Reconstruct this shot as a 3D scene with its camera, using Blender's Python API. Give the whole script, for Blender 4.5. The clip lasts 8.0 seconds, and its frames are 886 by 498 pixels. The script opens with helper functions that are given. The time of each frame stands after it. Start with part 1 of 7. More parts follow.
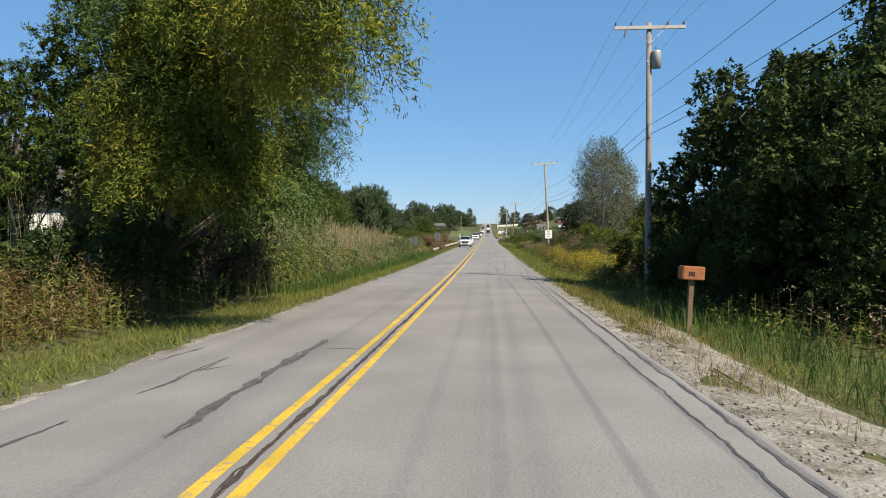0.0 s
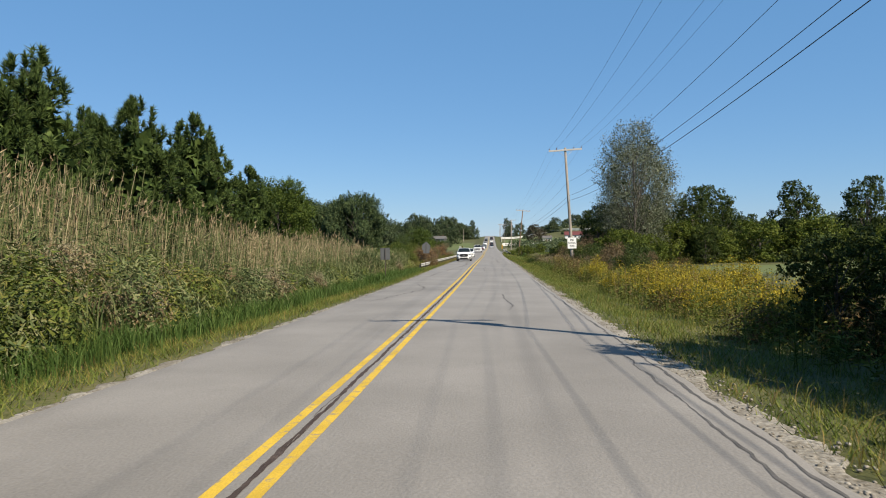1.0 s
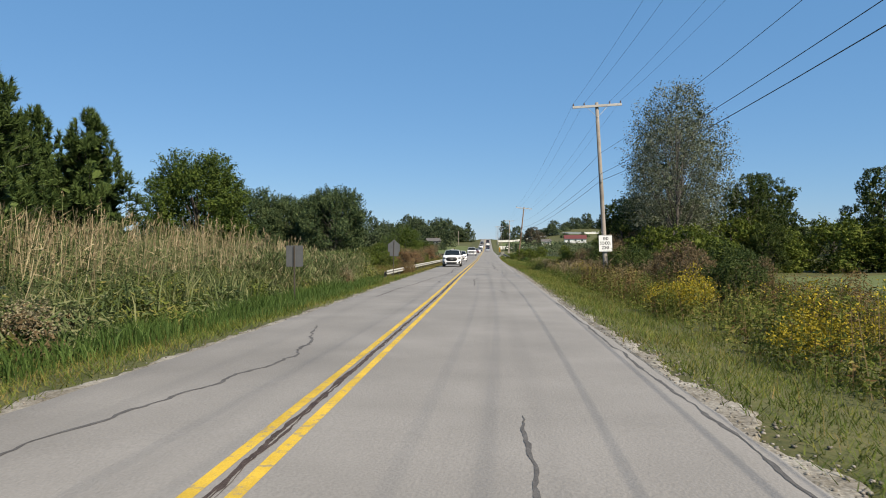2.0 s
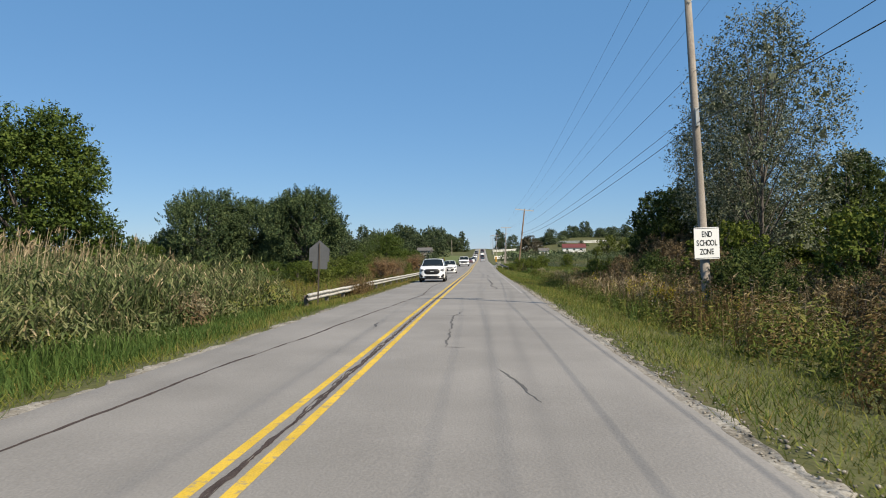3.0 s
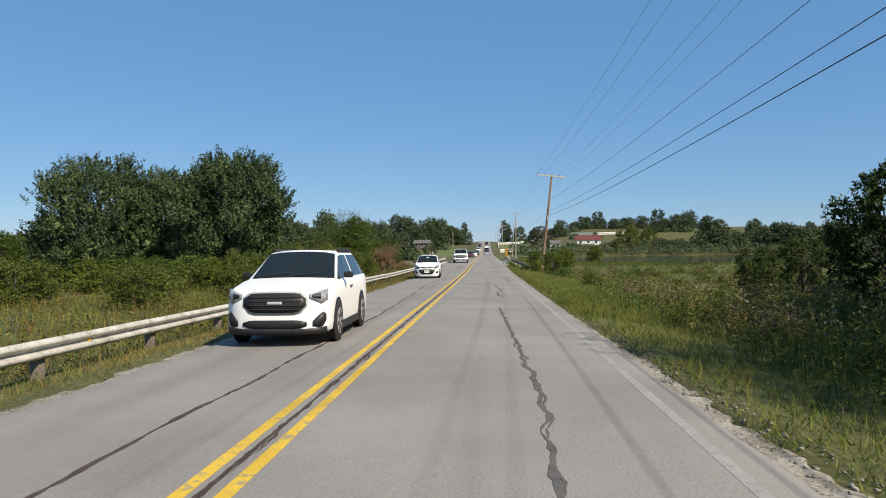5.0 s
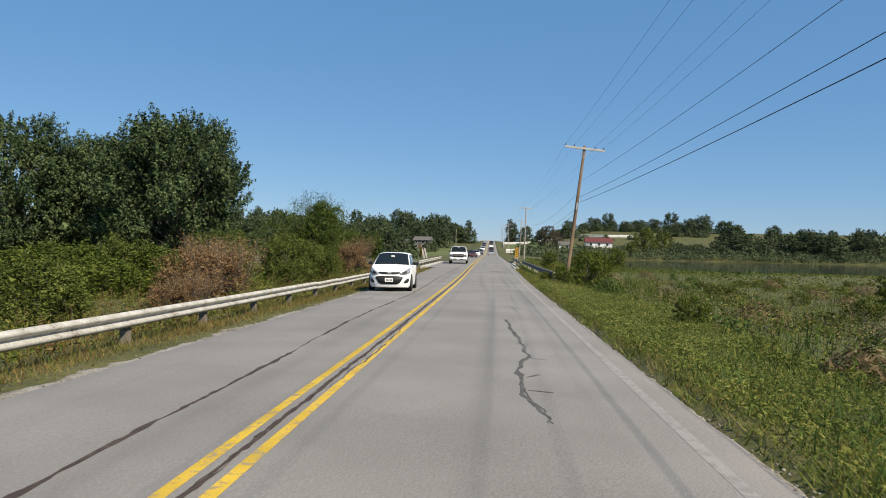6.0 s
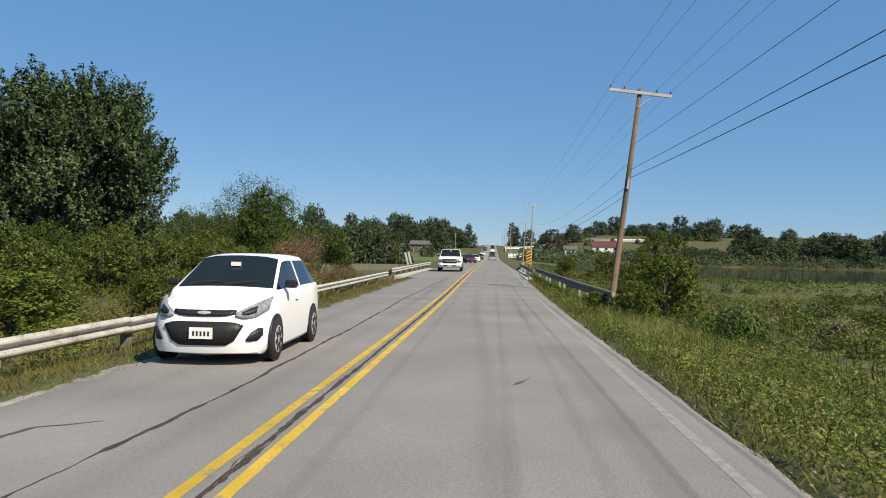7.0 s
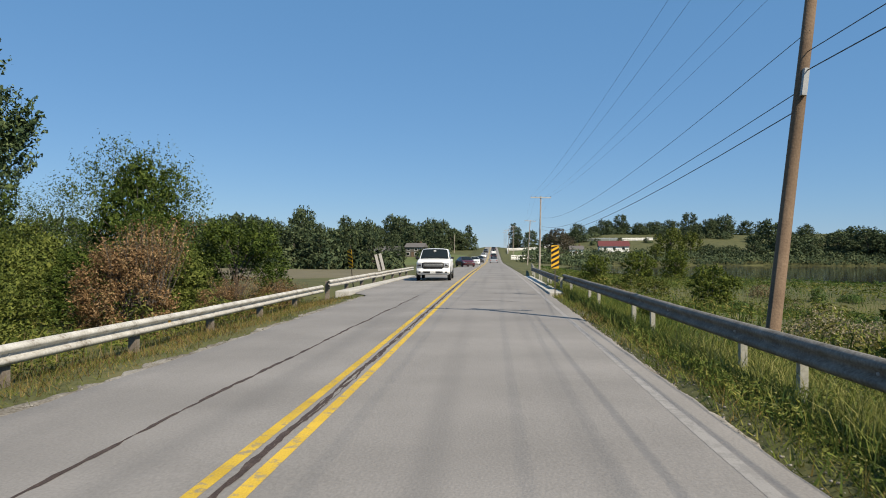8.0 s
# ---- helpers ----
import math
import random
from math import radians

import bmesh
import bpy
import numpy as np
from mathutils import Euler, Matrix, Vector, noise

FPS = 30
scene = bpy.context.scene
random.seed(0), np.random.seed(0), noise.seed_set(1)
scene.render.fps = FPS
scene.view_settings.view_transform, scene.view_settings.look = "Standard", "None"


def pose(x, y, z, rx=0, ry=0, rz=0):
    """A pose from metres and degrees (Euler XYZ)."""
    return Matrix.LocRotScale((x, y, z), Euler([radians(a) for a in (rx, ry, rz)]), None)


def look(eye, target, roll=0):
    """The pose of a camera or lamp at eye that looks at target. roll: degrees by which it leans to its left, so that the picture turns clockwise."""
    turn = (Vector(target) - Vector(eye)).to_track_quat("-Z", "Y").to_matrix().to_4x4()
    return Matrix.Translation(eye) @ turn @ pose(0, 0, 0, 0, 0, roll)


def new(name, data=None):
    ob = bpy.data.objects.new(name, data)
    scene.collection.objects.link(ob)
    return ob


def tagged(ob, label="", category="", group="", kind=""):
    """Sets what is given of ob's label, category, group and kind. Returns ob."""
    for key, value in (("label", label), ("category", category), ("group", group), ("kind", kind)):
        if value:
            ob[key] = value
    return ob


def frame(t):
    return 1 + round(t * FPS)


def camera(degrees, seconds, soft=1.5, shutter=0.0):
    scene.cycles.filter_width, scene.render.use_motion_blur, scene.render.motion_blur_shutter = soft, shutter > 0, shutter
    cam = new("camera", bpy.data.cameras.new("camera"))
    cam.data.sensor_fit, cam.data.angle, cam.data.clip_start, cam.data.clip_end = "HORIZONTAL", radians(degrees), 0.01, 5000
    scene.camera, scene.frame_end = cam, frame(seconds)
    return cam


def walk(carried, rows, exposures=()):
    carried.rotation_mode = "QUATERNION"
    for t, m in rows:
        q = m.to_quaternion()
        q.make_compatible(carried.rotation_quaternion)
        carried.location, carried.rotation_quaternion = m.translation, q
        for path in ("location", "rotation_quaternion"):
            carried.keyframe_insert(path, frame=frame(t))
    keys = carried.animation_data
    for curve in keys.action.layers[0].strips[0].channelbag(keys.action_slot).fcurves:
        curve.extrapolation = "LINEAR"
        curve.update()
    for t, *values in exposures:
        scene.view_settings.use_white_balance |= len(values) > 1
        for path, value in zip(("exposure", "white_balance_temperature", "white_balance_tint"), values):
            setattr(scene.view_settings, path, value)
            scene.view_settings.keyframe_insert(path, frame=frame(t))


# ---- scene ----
cam = camera(63.5, 8.0, soft=0.98, shutter=0.03)
# seconds, x, y, z, tilt, lean, heading
PATH = [
    (0, 1.78, 0.95, 1.61, 88.40, 0.25, 3.59),
    (0.5, 1.71, 11.19, 1.35, 89.56, 0.40, 3.59),
    (1, 1.76, 21.37, 1.15, 89.51, 0.96, 3.86),
    (1.5, 1.80, 31.58, 0.99, 89.47, 0.38, 3.88),
    (3, 1.90, 62.27, 0.63, 90.56, 0.54, 3.15),
    (3.5, 1.90, 72.53, 0.57, 90.37, 0.88, 3.52),
    (4, 1.93, 82.74, 0.53, 90.16, 1.19, 3.42),
    (4.5, 1.94, 92.65, 0.47, 90.12, 1.29, 3.37),
    (6, 1.95, 122.82, 0.26, 89.92, -1.23, 3.86),
    (6.5, 1.91, 132.64, 0.18, 90.02, -1.10, 3.98),
    (7, 1.89, 142.00, 0.11, 90.33, -1.18, 3.94),
    (7.5, 1.87, 151.41, 0.05, 90.27, -0.60, 3.81),
    (8, 1.86, 160.91, -0.01, 90.59, -0.15, 4.04),
]
walk(cam, [(t, pose(x, y, z, rx, ry, rz)) for t, x, y, z, rx, ry, rz in PATH],
     [(0, 0.8), (0.5, 0.76), (1, 0.7), (1.5, 0.68), (3, 0.62), (4.5, 0.6), (6, 0.56), (8, 0.54)])

# ---- light ----
SUN_DIR = Vector((0.755, -0.656, 0.98)).normalized()
world = bpy.data.worlds.new("world")
scene.world = world
world.use_nodes = True
wt = world.node_tree
sky = wt.nodes.new("ShaderNodeTexSky")
sky.sky_type = "NISHITA"
sky.sun_disc = False
sky.sun_elevation = radians(44.5)
sky.sun_rotation = radians(131)
sky.air_density, sky.dust_density, sky.ozone_density = 0.9, 0.0, 3.0
wt.nodes["Background"].inputs["Strength"].default_value = 0.064
tone = wt.nodes.new("ShaderNodeMix")
tone.data_type = "RGBA"
tone.inputs[0].default_value = 0.52
tone.inputs[7].default_value = (1.35, 3.9, 7.7, 1)
wt.links.new(sky.outputs[0], tone.inputs[6])
wt.links.new(tone.outputs[2], wt.nodes["Background"].inputs["Color"])
sun = new("sun", bpy.data.lights.new("sun", "SUN"))
sun.data.energy = 5.0
sun.data.angle = radians(0.53)
sun.data.color = (1.0, 0.89, 0.72)
sun.matrix_world = look(SUN_DIR * 50, (0, 0, 0))

# ---- materials ----


def material(name, colors, rough=0.8, scale=3.0, fine=40.0, bump=0.2, metal=0.0, island=0.0, see_through=0.0, spec=0.3, rand=0.0, spread=0.44):
    """Two-scale noise over a ramp of colours, with relief; island: tint by piece; see_through: light through a leaf."""
    m = bpy.data.materials.new(name)
    m.use_nodes = True
    t = m.node_tree
    n, l = t.nodes, t.links
    b = n["Principled BSDF"]
    b.inputs["Roughness"].default_value = rough
    b.inputs["Metallic"].default_value = metal
    b.inputs["Specular IOR Level"].default_value = spec
    tc = n.new("ShaderNodeTexCoord")
    big = n.new("ShaderNodeTexNoise")
    big.inputs["Scale"].default_value, big.inputs["Detail"].default_value = scale, 6
    small = n.new("ShaderNodeTexNoise")
    small.inputs["Scale"].default_value, small.inputs["Detail"].default_value = fine, 3
    for q in (big, small):
        l.new(tc.outputs["Object"], q.inputs["Vector"])
    mix = n.new("ShaderNodeMath")
    mix.operation = "MULTIPLY_ADD"
    mix.inputs[1].default_value = 0.45
    l.new(small.outputs["Fac"], mix.inputs[0])
    half = n.new("ShaderNodeMath")
    half.operation = "MULTIPLY"
    half.inputs[1].default_value = 0.55
    l.new(big.outputs["Fac"], half.inputs[0])
    l.new(half.outputs[0], mix.inputs[2])
    fac = mix.outputs[0]
    if island or rand:
        src = n.new("ShaderNodeNewGeometry").outputs["Random Per Island"] if island else n.new("ShaderNodeObjectInfo").outputs["Random"]
        k = island or rand
        a = n.new("ShaderNodeMath")
        a.operation = "MULTIPLY_ADD"
        a.inputs[1].default_value = k
        a.inputs[2].default_value = -k / 2
        l.new(src, a.inputs[0])
        s = n.new("ShaderNodeMath")
        s.operation = "ADD"
        l.new(fac, s.inputs[0])
        l.new(a.outputs[0], s.inputs[1])
        fac = s.outputs[0]
    ramp = n.new("ShaderNodeValToRGB")
    e = ramp.color_ramp.elements
    while len(e) < len(colors):
        e.new(0.5)
    for i, c in enumerate(colors):
        e[i].position = 0.5 - spread / 2 + spread * i / max(1, len(colors) - 1)
        e[i].color = (*c, 1)
    l.new(fac, ramp.inputs[0])
    l.new(ramp.outputs[0], b.inputs["Base Color"])
    if bump:
        bp = n.new("ShaderNodeBump")
        bp.inputs["Strength"].default_value = bump
        bp.inputs["Distance"].default_value = 0.02
        l.new(small.outputs["Fac"], bp.inputs["Height"])
        l.new(bp.outputs[0], b.inputs["Normal"])
    if see_through:
        tr = n.new("ShaderNodeBsdfTranslucent")
        l.new(ramp.outputs[0], tr.inputs["Color"])
        mx = n.new("ShaderNodeMixShader")
        mx.inputs[0].default_value = see_through
        l.new(b.outputs[0], mx.inputs[1])
        l.new(tr.outputs[0], mx.inputs[2])
        l.new(mx.outputs[0], n["Material Output"].inputs["Surface"])
    return m


def leafy(name, colors, scale=0.6, island=0.35, see=0.25):
    return material(name, colors, 0.65, scale, 9.0, 0, 0, island, see, 0.1, spread=0.3)


def road_material():
    """Old grey asphalt: aggregate, stains along the road, darker wheel tracks."""
    m = material("old_asphalt", [(0.16, 0.151, 0.14), (0.198, 0.187, 0.174), (0.24, 0.227, 0.212)], 0.9, 0.45, 38, 0.4, spread=0.33)
    t = m.node_tree
    n, l = t.nodes, t.links
    base = n["Principled BSDF"].inputs["Base Color"].links[0].from_socket
    tc = n.new("ShaderNodeTexCoord")
    sep = n.new("ShaderNodeSeparateXYZ")
    l.new(tc.outputs["Object"], sep.inputs[0])
    stretch = n.new("ShaderNodeVectorMath")
    stretch.operation = "MULTIPLY"
    stretch.inputs[1].default_value = (1.6, 0.05, 1)
    l.new(tc.outputs["Object"], stretch.inputs[0])
    streak = n.new("ShaderNodeTexNoise")
    streak.inputs["Scale"].default_value, streak.inputs["Detail"].default_value = 1.0, 4
    l.new(stretch.outputs[0], streak.inputs["Vector"])
    total = None
    along = n.new("ShaderNodeMath")
    along.operation = "MULTIPLY"
    along.inputs[1].default_value = 0.005
    l.new(sep.outputs["Y"], along.inputs[0])
    # each track: places (y, x) that it passes, and half its width
    for places, w in ((((0, 1.77), (25, 1.75), (80, 1.97), (105, 1.75), (140, 1.95), (149, 1.92), (168, 1.34), (200, 1.3)), 0.15),
                      (((0, 2.14), (30, 2.3), (80, 2.6), (100, 3.3), (138, 3.12), (149, 3.2), (168, 2.66), (200, 2.6)), 0.14),
                      (((0, -0.9), (90, -0.8), (200, -0.95)), 0.25), (((0, -2.3), (100, -2.2), (200, -2.35)), 0.25)):
        bend = n.new("ShaderNodeFloatCurve")
        c = bend.mapping.curves[0]
        while len(c.points) < len(places):
            c.points.new(0.5, 0.5)
        for p, (py, px) in zip(c.points, places):
            p.location = (py / 200, (px + 3) / 8)
        bend.mapping.update()
        l.new(along.outputs[0], bend.inputs["Value"])
        far = n.new("ShaderNodeMath")
        far.operation = "MULTIPLY_ADD"
        far.inputs[1].default_value, far.inputs[2].default_value = 8.0, -3.0
        l.new(bend.outputs[0], far.inputs[0])
        d = n.new("ShaderNodeMath")
        d.operation = "SUBTRACT"
        l.new(sep.outputs["X"], d.inputs[0])
        l.new(far.outputs[0], d.inputs[1])
        a = n.new("ShaderNodeMath")
        a.operation = "ABSOLUTE"
        l.new(d.outputs[0], a.inputs[0])
        r = n.new("ShaderNodeMapRange")
        r.interpolation_type = "SMOOTHSTEP"
        r.inputs[1].default_value, r.inputs[2].default_value, r.inputs[3].default_value, r.inputs[4].default_value = 0.02, w * 1.6, 1.0, 0.0
        l.new(a.outputs[0], r.inputs[0])
        if total is None:
            total = r.outputs[0]
        else:
            s = n.new("ShaderNodeMath")
            s.operation = "ADD"
            l.new(total, s.inputs[0])
            l.new(r.outputs[0], s.inputs[1])
            total = s.outputs[0]
    sm = n.new("ShaderNodeMapRange")
    sm.inputs[1].default_value, sm.inputs[2].default_value, sm.inputs[3].default_value, sm.inputs[4].default_value = 0.4, 0.62, 0.0, 0.8
    l.new(streak.outputs["Fac"], sm.inputs[0])
    w = n.new("ShaderNodeMath")
    w.operation = "MULTIPLY"
    l.new(total, w.inputs[0])
    l.new(sm.outputs[0], w.inputs[1])
    w2 = n.new("ShaderNodeMath")
    w2.operation = "MULTIPLY"
    w2.inputs[1].default_value = 0.36
    l.new(w.outputs[0], w2.inputs[0])
    mx = n.new("ShaderNodeMix")
    mx.data_type = "RGBA"
    mx.inputs[7].default_value = (0.10, 0.098, 0.096, 1)
    l.new(w2.outputs[0], mx.inputs[0])
    l.new(base, mx.inputs[6])
    l.new(mx.outputs[2], n["Principled BSDF"].inputs["Base Color"])
    return m


def worn_paint(name, paint, under, amount, dirt=0.86):
    """Road paint worn through to the asphalt in flecks."""
    m = material(name, [paint, tuple(c * dirt for c in paint)], 0.75, 1.5, 60, 0.25, spread=0.2)
    t = m.node_tree
    n, l = t.nodes, t.links
    base = n["Principled BSDF"].inputs["Base Color"].links[0].from_socket
    tc = n.new("ShaderNodeTexCoord")
    no = n.new("ShaderNodeTexNoise")
    no.inputs["Scale"].default_value, no.inputs["Detail"].default_value, no.inputs["Roughness"].default_value = 7.0, 8, 0.75
    l.new(tc.outputs["Object"], no.inputs["Vector"])
    r = n.new("ShaderNodeMapRange")
    r.inputs[1].default_value, r.inputs[2].default_value = 0.64 - amount, 0.70 - amount
    l.new(no.outputs["Fac"], r.inputs[0])
    mx = n.new("ShaderNodeMix")
    mx.data_type = "RGBA"
    mx.inputs[7].default_value = (*under, 1)
    l.new(r.outputs[0], mx.inputs[0])
    l.new(base, mx.inputs[6])
    l.new(mx.outputs[2], n["Principled BSDF"].inputs["Base Color"])
    return m


M_ROAD = road_material()
M_YELLOW = worn_paint("yellow_road_paint", (0.58, 0.385, 0.04), (0.27, 0.22, 0.12), 0.1, 0.72)
M_WHITELINE = worn_paint("white_road_paint", (0.282, 0.268, 0.25), (0.21, 0.199, 0.185), 0.15)
M_TAR = material("tar", [(0.03, 0.02, 0.017), (0.052, 0.037, 0.031), (0.1, 0.075, 0.062)], 0.85, 5, 50, 0.6)
M_TAR_WORN = material("worn_tar", [(0.05, 0.047, 0.045), (0.085, 0.08, 0.077), (0.13, 0.124, 0.118)], 0.85, 5, 50, 0.5)
M_GRAVEL = material("gravel", [(0.09, 0.078, 0.055), (0.17, 0.15, 0.12), (0.25, 0.23, 0.195), (0.34, 0.315, 0.275)], 0.95, 1.6, 22, 1.0, spread=0.3)
M_STONE = material("pebble", [(0.12, 0.108, 0.088), (0.2, 0.18, 0.152), (0.29, 0.265, 0.228)], 0.9, 3, 30, 0.3, island=0.5)
M_GROUND = material("grassy_ground", [(0.035, 0.036, 0.013), (0.06, 0.064, 0.02), (0.085, 0.086, 0.028), (0.11, 0.094, 0.044)], 0.95, 0.4, 9, 1.0, spread=0.32)
M_SOIL = material("tilled_soil", [(0.085, 0.075, 0.042), (0.12, 0.105, 0.06), (0.155, 0.13, 0.08)], 0.95, 0.3, 6, 0.8)
M_LAWN = material("mown_lawn", [(0.065, 0.085, 0.025), (0.095, 0.115, 0.035), (0.13, 0.14, 0.05)], 0.9, 0.08, 3, 0.5)
M_WATER = material("pond_water", [(0.03, 0.028, 0.02), (0.045, 0.042, 0.032)], 0.06, 0.3, 1.2, 0.04, spec=0.4)
M_CONCRETE = material("weathered_concrete", [(0.3, 0.285, 0.26), (0.4, 0.385, 0.35), (0.47, 0.455, 0.42)], 0.9, 0.8, 30, 0.4)

M_GRASS = leafy("verge_grass", [(0.06, 0.09, 0.018), (0.1, 0.134, 0.026), (0.15, 0.175, 0.036), (0.2, 0.195, 0.05)], 0.6)
M_GRASS_DRY = leafy("dry_verge_grass", [(0.1, 0.088, 0.02), (0.16, 0.125, 0.034), (0.22, 0.16, 0.052), (0.29, 0.215, 0.085)], 0.5)
M_GOLDGRASS = leafy("golden_field_grass", [(0.075, 0.085, 0.018), (0.13, 0.135, 0.026), (0.19, 0.178, 0.034), (0.27, 0.22, 0.04)], 0.12)
M_GRASS_TALL = leafy("tall_green_grass", [(0.038, 0.07, 0.015), (0.062, 0.105, 0.024), (0.098, 0.145, 0.037)], 0.4)
M_REED = leafy("dry_reed", [(0.17, 0.135, 0.072), (0.29, 0.235, 0.13), (0.42, 0.35, 0.215)], 0.5)
M_PLUME = leafy("reed_plume", [(0.17, 0.125, 0.07), (0.27, 0.205, 0.12), (0.36, 0.285, 0.175)], 0.5)
M_REEDLEAF = leafy("reed_leaf", [(0.045, 0.066, 0.022), (0.086, 0.114, 0.04), (0.138, 0.162, 0.066), (0.2, 0.2, 0.092)], 0.5)
M_WEED = leafy("weed_leaf", [(0.05, 0.07, 0.014), (0.085, 0.11, 0.02), (0.13, 0.15, 0.03), (0.19, 0.17, 0.05)], 0.4)
M_WEED_DRY = leafy("dry_weed", [(0.085, 0.058, 0.03), (0.15, 0.108, 0.056), (0.24, 0.185, 0.1)], 0.5)
M_CORN = leafy("withered_stalk", [(0.08, 0.055, 0.028), (0.15, 0.11, 0.056), (0.23, 0.175, 0.1), (0.31, 0.245, 0.15)], 0.5, 0.5)
M_WEED_RED = leafy("russet_weed", [(0.085, 0.052, 0.022), (0.135, 0.085, 0.034), (0.18, 0.135, 0.05)], 0.5)
M_GOLD = leafy("goldenrod_bloom", [(0.23, 0.18, 0.016), (0.34, 0.265, 0.024), (0.45, 0.36, 0.038)], 0.7)
M_PALE = leafy("pale_seed_head", [(0.13, 0.145, 0.035), (0.2, 0.205, 0.055), (0.29, 0.275, 0.1)], 0.7)
M_WHITEFLOWER = leafy("white_seed_head", [(0.2, 0.17, 0.1), (0.33, 0.29, 0.19)], 0.7)

M_WILLOW = leafy("willow_leaf", [(0.05, 0.075, 0.012), (0.095, 0.13, 0.018), (0.17, 0.18, 0.024), (0.24, 0.185, 0.024)], 0.3, 0.2, 0.2)
# Yellow-green of the sunlit front boughs; the sunlight is put into the leaf colour
M_WILLOW_SUNLIT = leafy("sunlit_willow_leaf", [(0.04, 0.064, 0.012), (0.075, 0.105, 0.017), (0.125, 0.145, 0.021), (0.22, 0.18, 0.025)], 0.35, 0.24, 0.16)
M_WILLOW_GREEN = leafy("green_willow_leaf", [(0.034, 0.06, 0.018), (0.062, 0.104, 0.03), (0.105, 0.155, 0.042), (0.155, 0.19, 0.05)], 0.35, 0.3, 0.16)
M_MAPLE = leafy("maple_leaf", [(0.024, 0.042, 0.018), (0.05, 0.077, 0.031), (0.115, 0.148, 0.06)], 0.3, 0.45, 0.1)
M_BUSH = leafy("bush_leaf", [(0.03, 0.05, 0.01), (0.055, 0.085, 0.015), (0.095, 0.125, 0.023)], 0.4, 0.4, 0.18)
M_BUSH_LIGHT = leafy("light_bush_leaf", [(0.045, 0.062, 0.012), (0.082, 0.104, 0.02), (0.14, 0.158, 0.036)], 0.25, 0.45, 0.18)
M_SHRUB = leafy("yellowish_shrub_leaf", [(0.05, 0.075, 0.012), (0.09, 0.12, 0.02), (0.145, 0.165, 0.03)], 0.4, 0.4, 0.22)
M_DEAD = leafy("dead_brown_leaf", [(0.1, 0.057, 0.025), (0.19, 0.115, 0.054), (0.29, 0.195, 0.1)], 0.5, 0.5, 0.12)
M_PINE = leafy("pine_needle", [(0.026, 0.044, 0.012), (0.05, 0.078, 0.02), (0.085, 0.118, 0.032)], 0.4, 0.4, 0.1)
# Leaf for shaded growth, with part of the shade put into its dark colour
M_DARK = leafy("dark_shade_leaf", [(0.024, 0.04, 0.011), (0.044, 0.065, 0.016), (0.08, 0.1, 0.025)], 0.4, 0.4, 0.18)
# Haze of distance put into the colour: paler, greyer green than nearer leaves
M_FAR = leafy("hazy_far_leaf", [(0.036, 0.055, 0.029), (0.062, 0.085, 0.04), (0.1, 0.12, 0.055)], 0.05, 0.35, 0.15)
M_GREYLEAF = leafy("grey_brown_leaf", [(0.05, 0.045, 0.03), (0.085, 0.076, 0.05), (0.13, 0.11, 0.075)], 0.1, 0.3, 0.15)
M_SILVERLEAF = leafy("grey_green_leaf", [(0.05, 0.062, 0.032), (0.1, 0.112, 0.066), (0.19, 0.2, 0.135)], 0.3, 0.45, 0.18)
M_BARK = material("bark", [(0.04, 0.034, 0.028), (0.075, 0.065, 0.055), (0.12, 0.105, 0.09)], 0.9, 2, 18, 0.8)

M_POLE = material("weathered_pole_wood", [(0.15, 0.122, 0.098), (0.235, 0.205, 0.172), (0.33, 0.296, 0.256)], 0.9, 1.2, 25, 0.5)
M_POLE_BROWN = material("brown_pole_wood", [(0.085, 0.056, 0.036), (0.14, 0.096, 0.062), (0.2, 0.142, 0.092)], 0.9, 1.2, 25, 0.5)
M_ARM = material("silvered_arm_wood", [(0.35, 0.33, 0.3), (0.5, 0.48, 0.45)], 0.85, 1.2, 25, 0.4)
M_WIRE = material("dark_wire", [(0.03, 0.03, 0.032), (0.05, 0.05, 0.052)], 0.6, 1, 10, 0)
M_CERAMIC = material("brown_ceramic", [(0.08, 0.05, 0.04), (0.14, 0.1, 0.08)], 0.3, 3, 10, 0)
M_GREYMETAL = material("grey_painted_metal", [(0.3, 0.31, 0.31), (0.4, 0.41, 0.41)], 0.55, 1.5, 20, 0.1, 0.2)
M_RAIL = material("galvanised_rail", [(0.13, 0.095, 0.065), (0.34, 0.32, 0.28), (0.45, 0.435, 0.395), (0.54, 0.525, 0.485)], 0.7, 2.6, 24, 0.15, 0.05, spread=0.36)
# Dull weathered right rails; shade on their road side is also in the colour
M_RAIL_DARK = material("dull_shaded_rail", [(0.07, 0.055, 0.04), (0.13, 0.118, 0.098), (0.2, 0.187, 0.162), (0.32, 0.305, 0.27)], 0.85, 1.6, 25, 0.2)
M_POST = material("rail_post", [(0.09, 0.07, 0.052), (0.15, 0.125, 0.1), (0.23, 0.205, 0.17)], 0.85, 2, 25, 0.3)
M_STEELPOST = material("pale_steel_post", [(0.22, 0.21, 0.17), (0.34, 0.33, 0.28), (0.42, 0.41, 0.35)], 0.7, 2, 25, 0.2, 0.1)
M_SIGNBACK = material("bare_aluminium_sign_back", [(0.11, 0.113, 0.116), (0.16, 0.163, 0.166)], 0.6, 2, 15, 0.05, 0.5)
M_SIGNPOST = material("rusty_green_post", [(0.06, 0.05, 0.04), (0.1, 0.085, 0.07)], 0.7, 4, 25, 0.2, 0.3)
M_SIGNWHITE = material("white_sign_face", [(0.7, 0.7, 0.68), (0.78, 0.78, 0.76)], 0.5, 2, 20, 0.02)
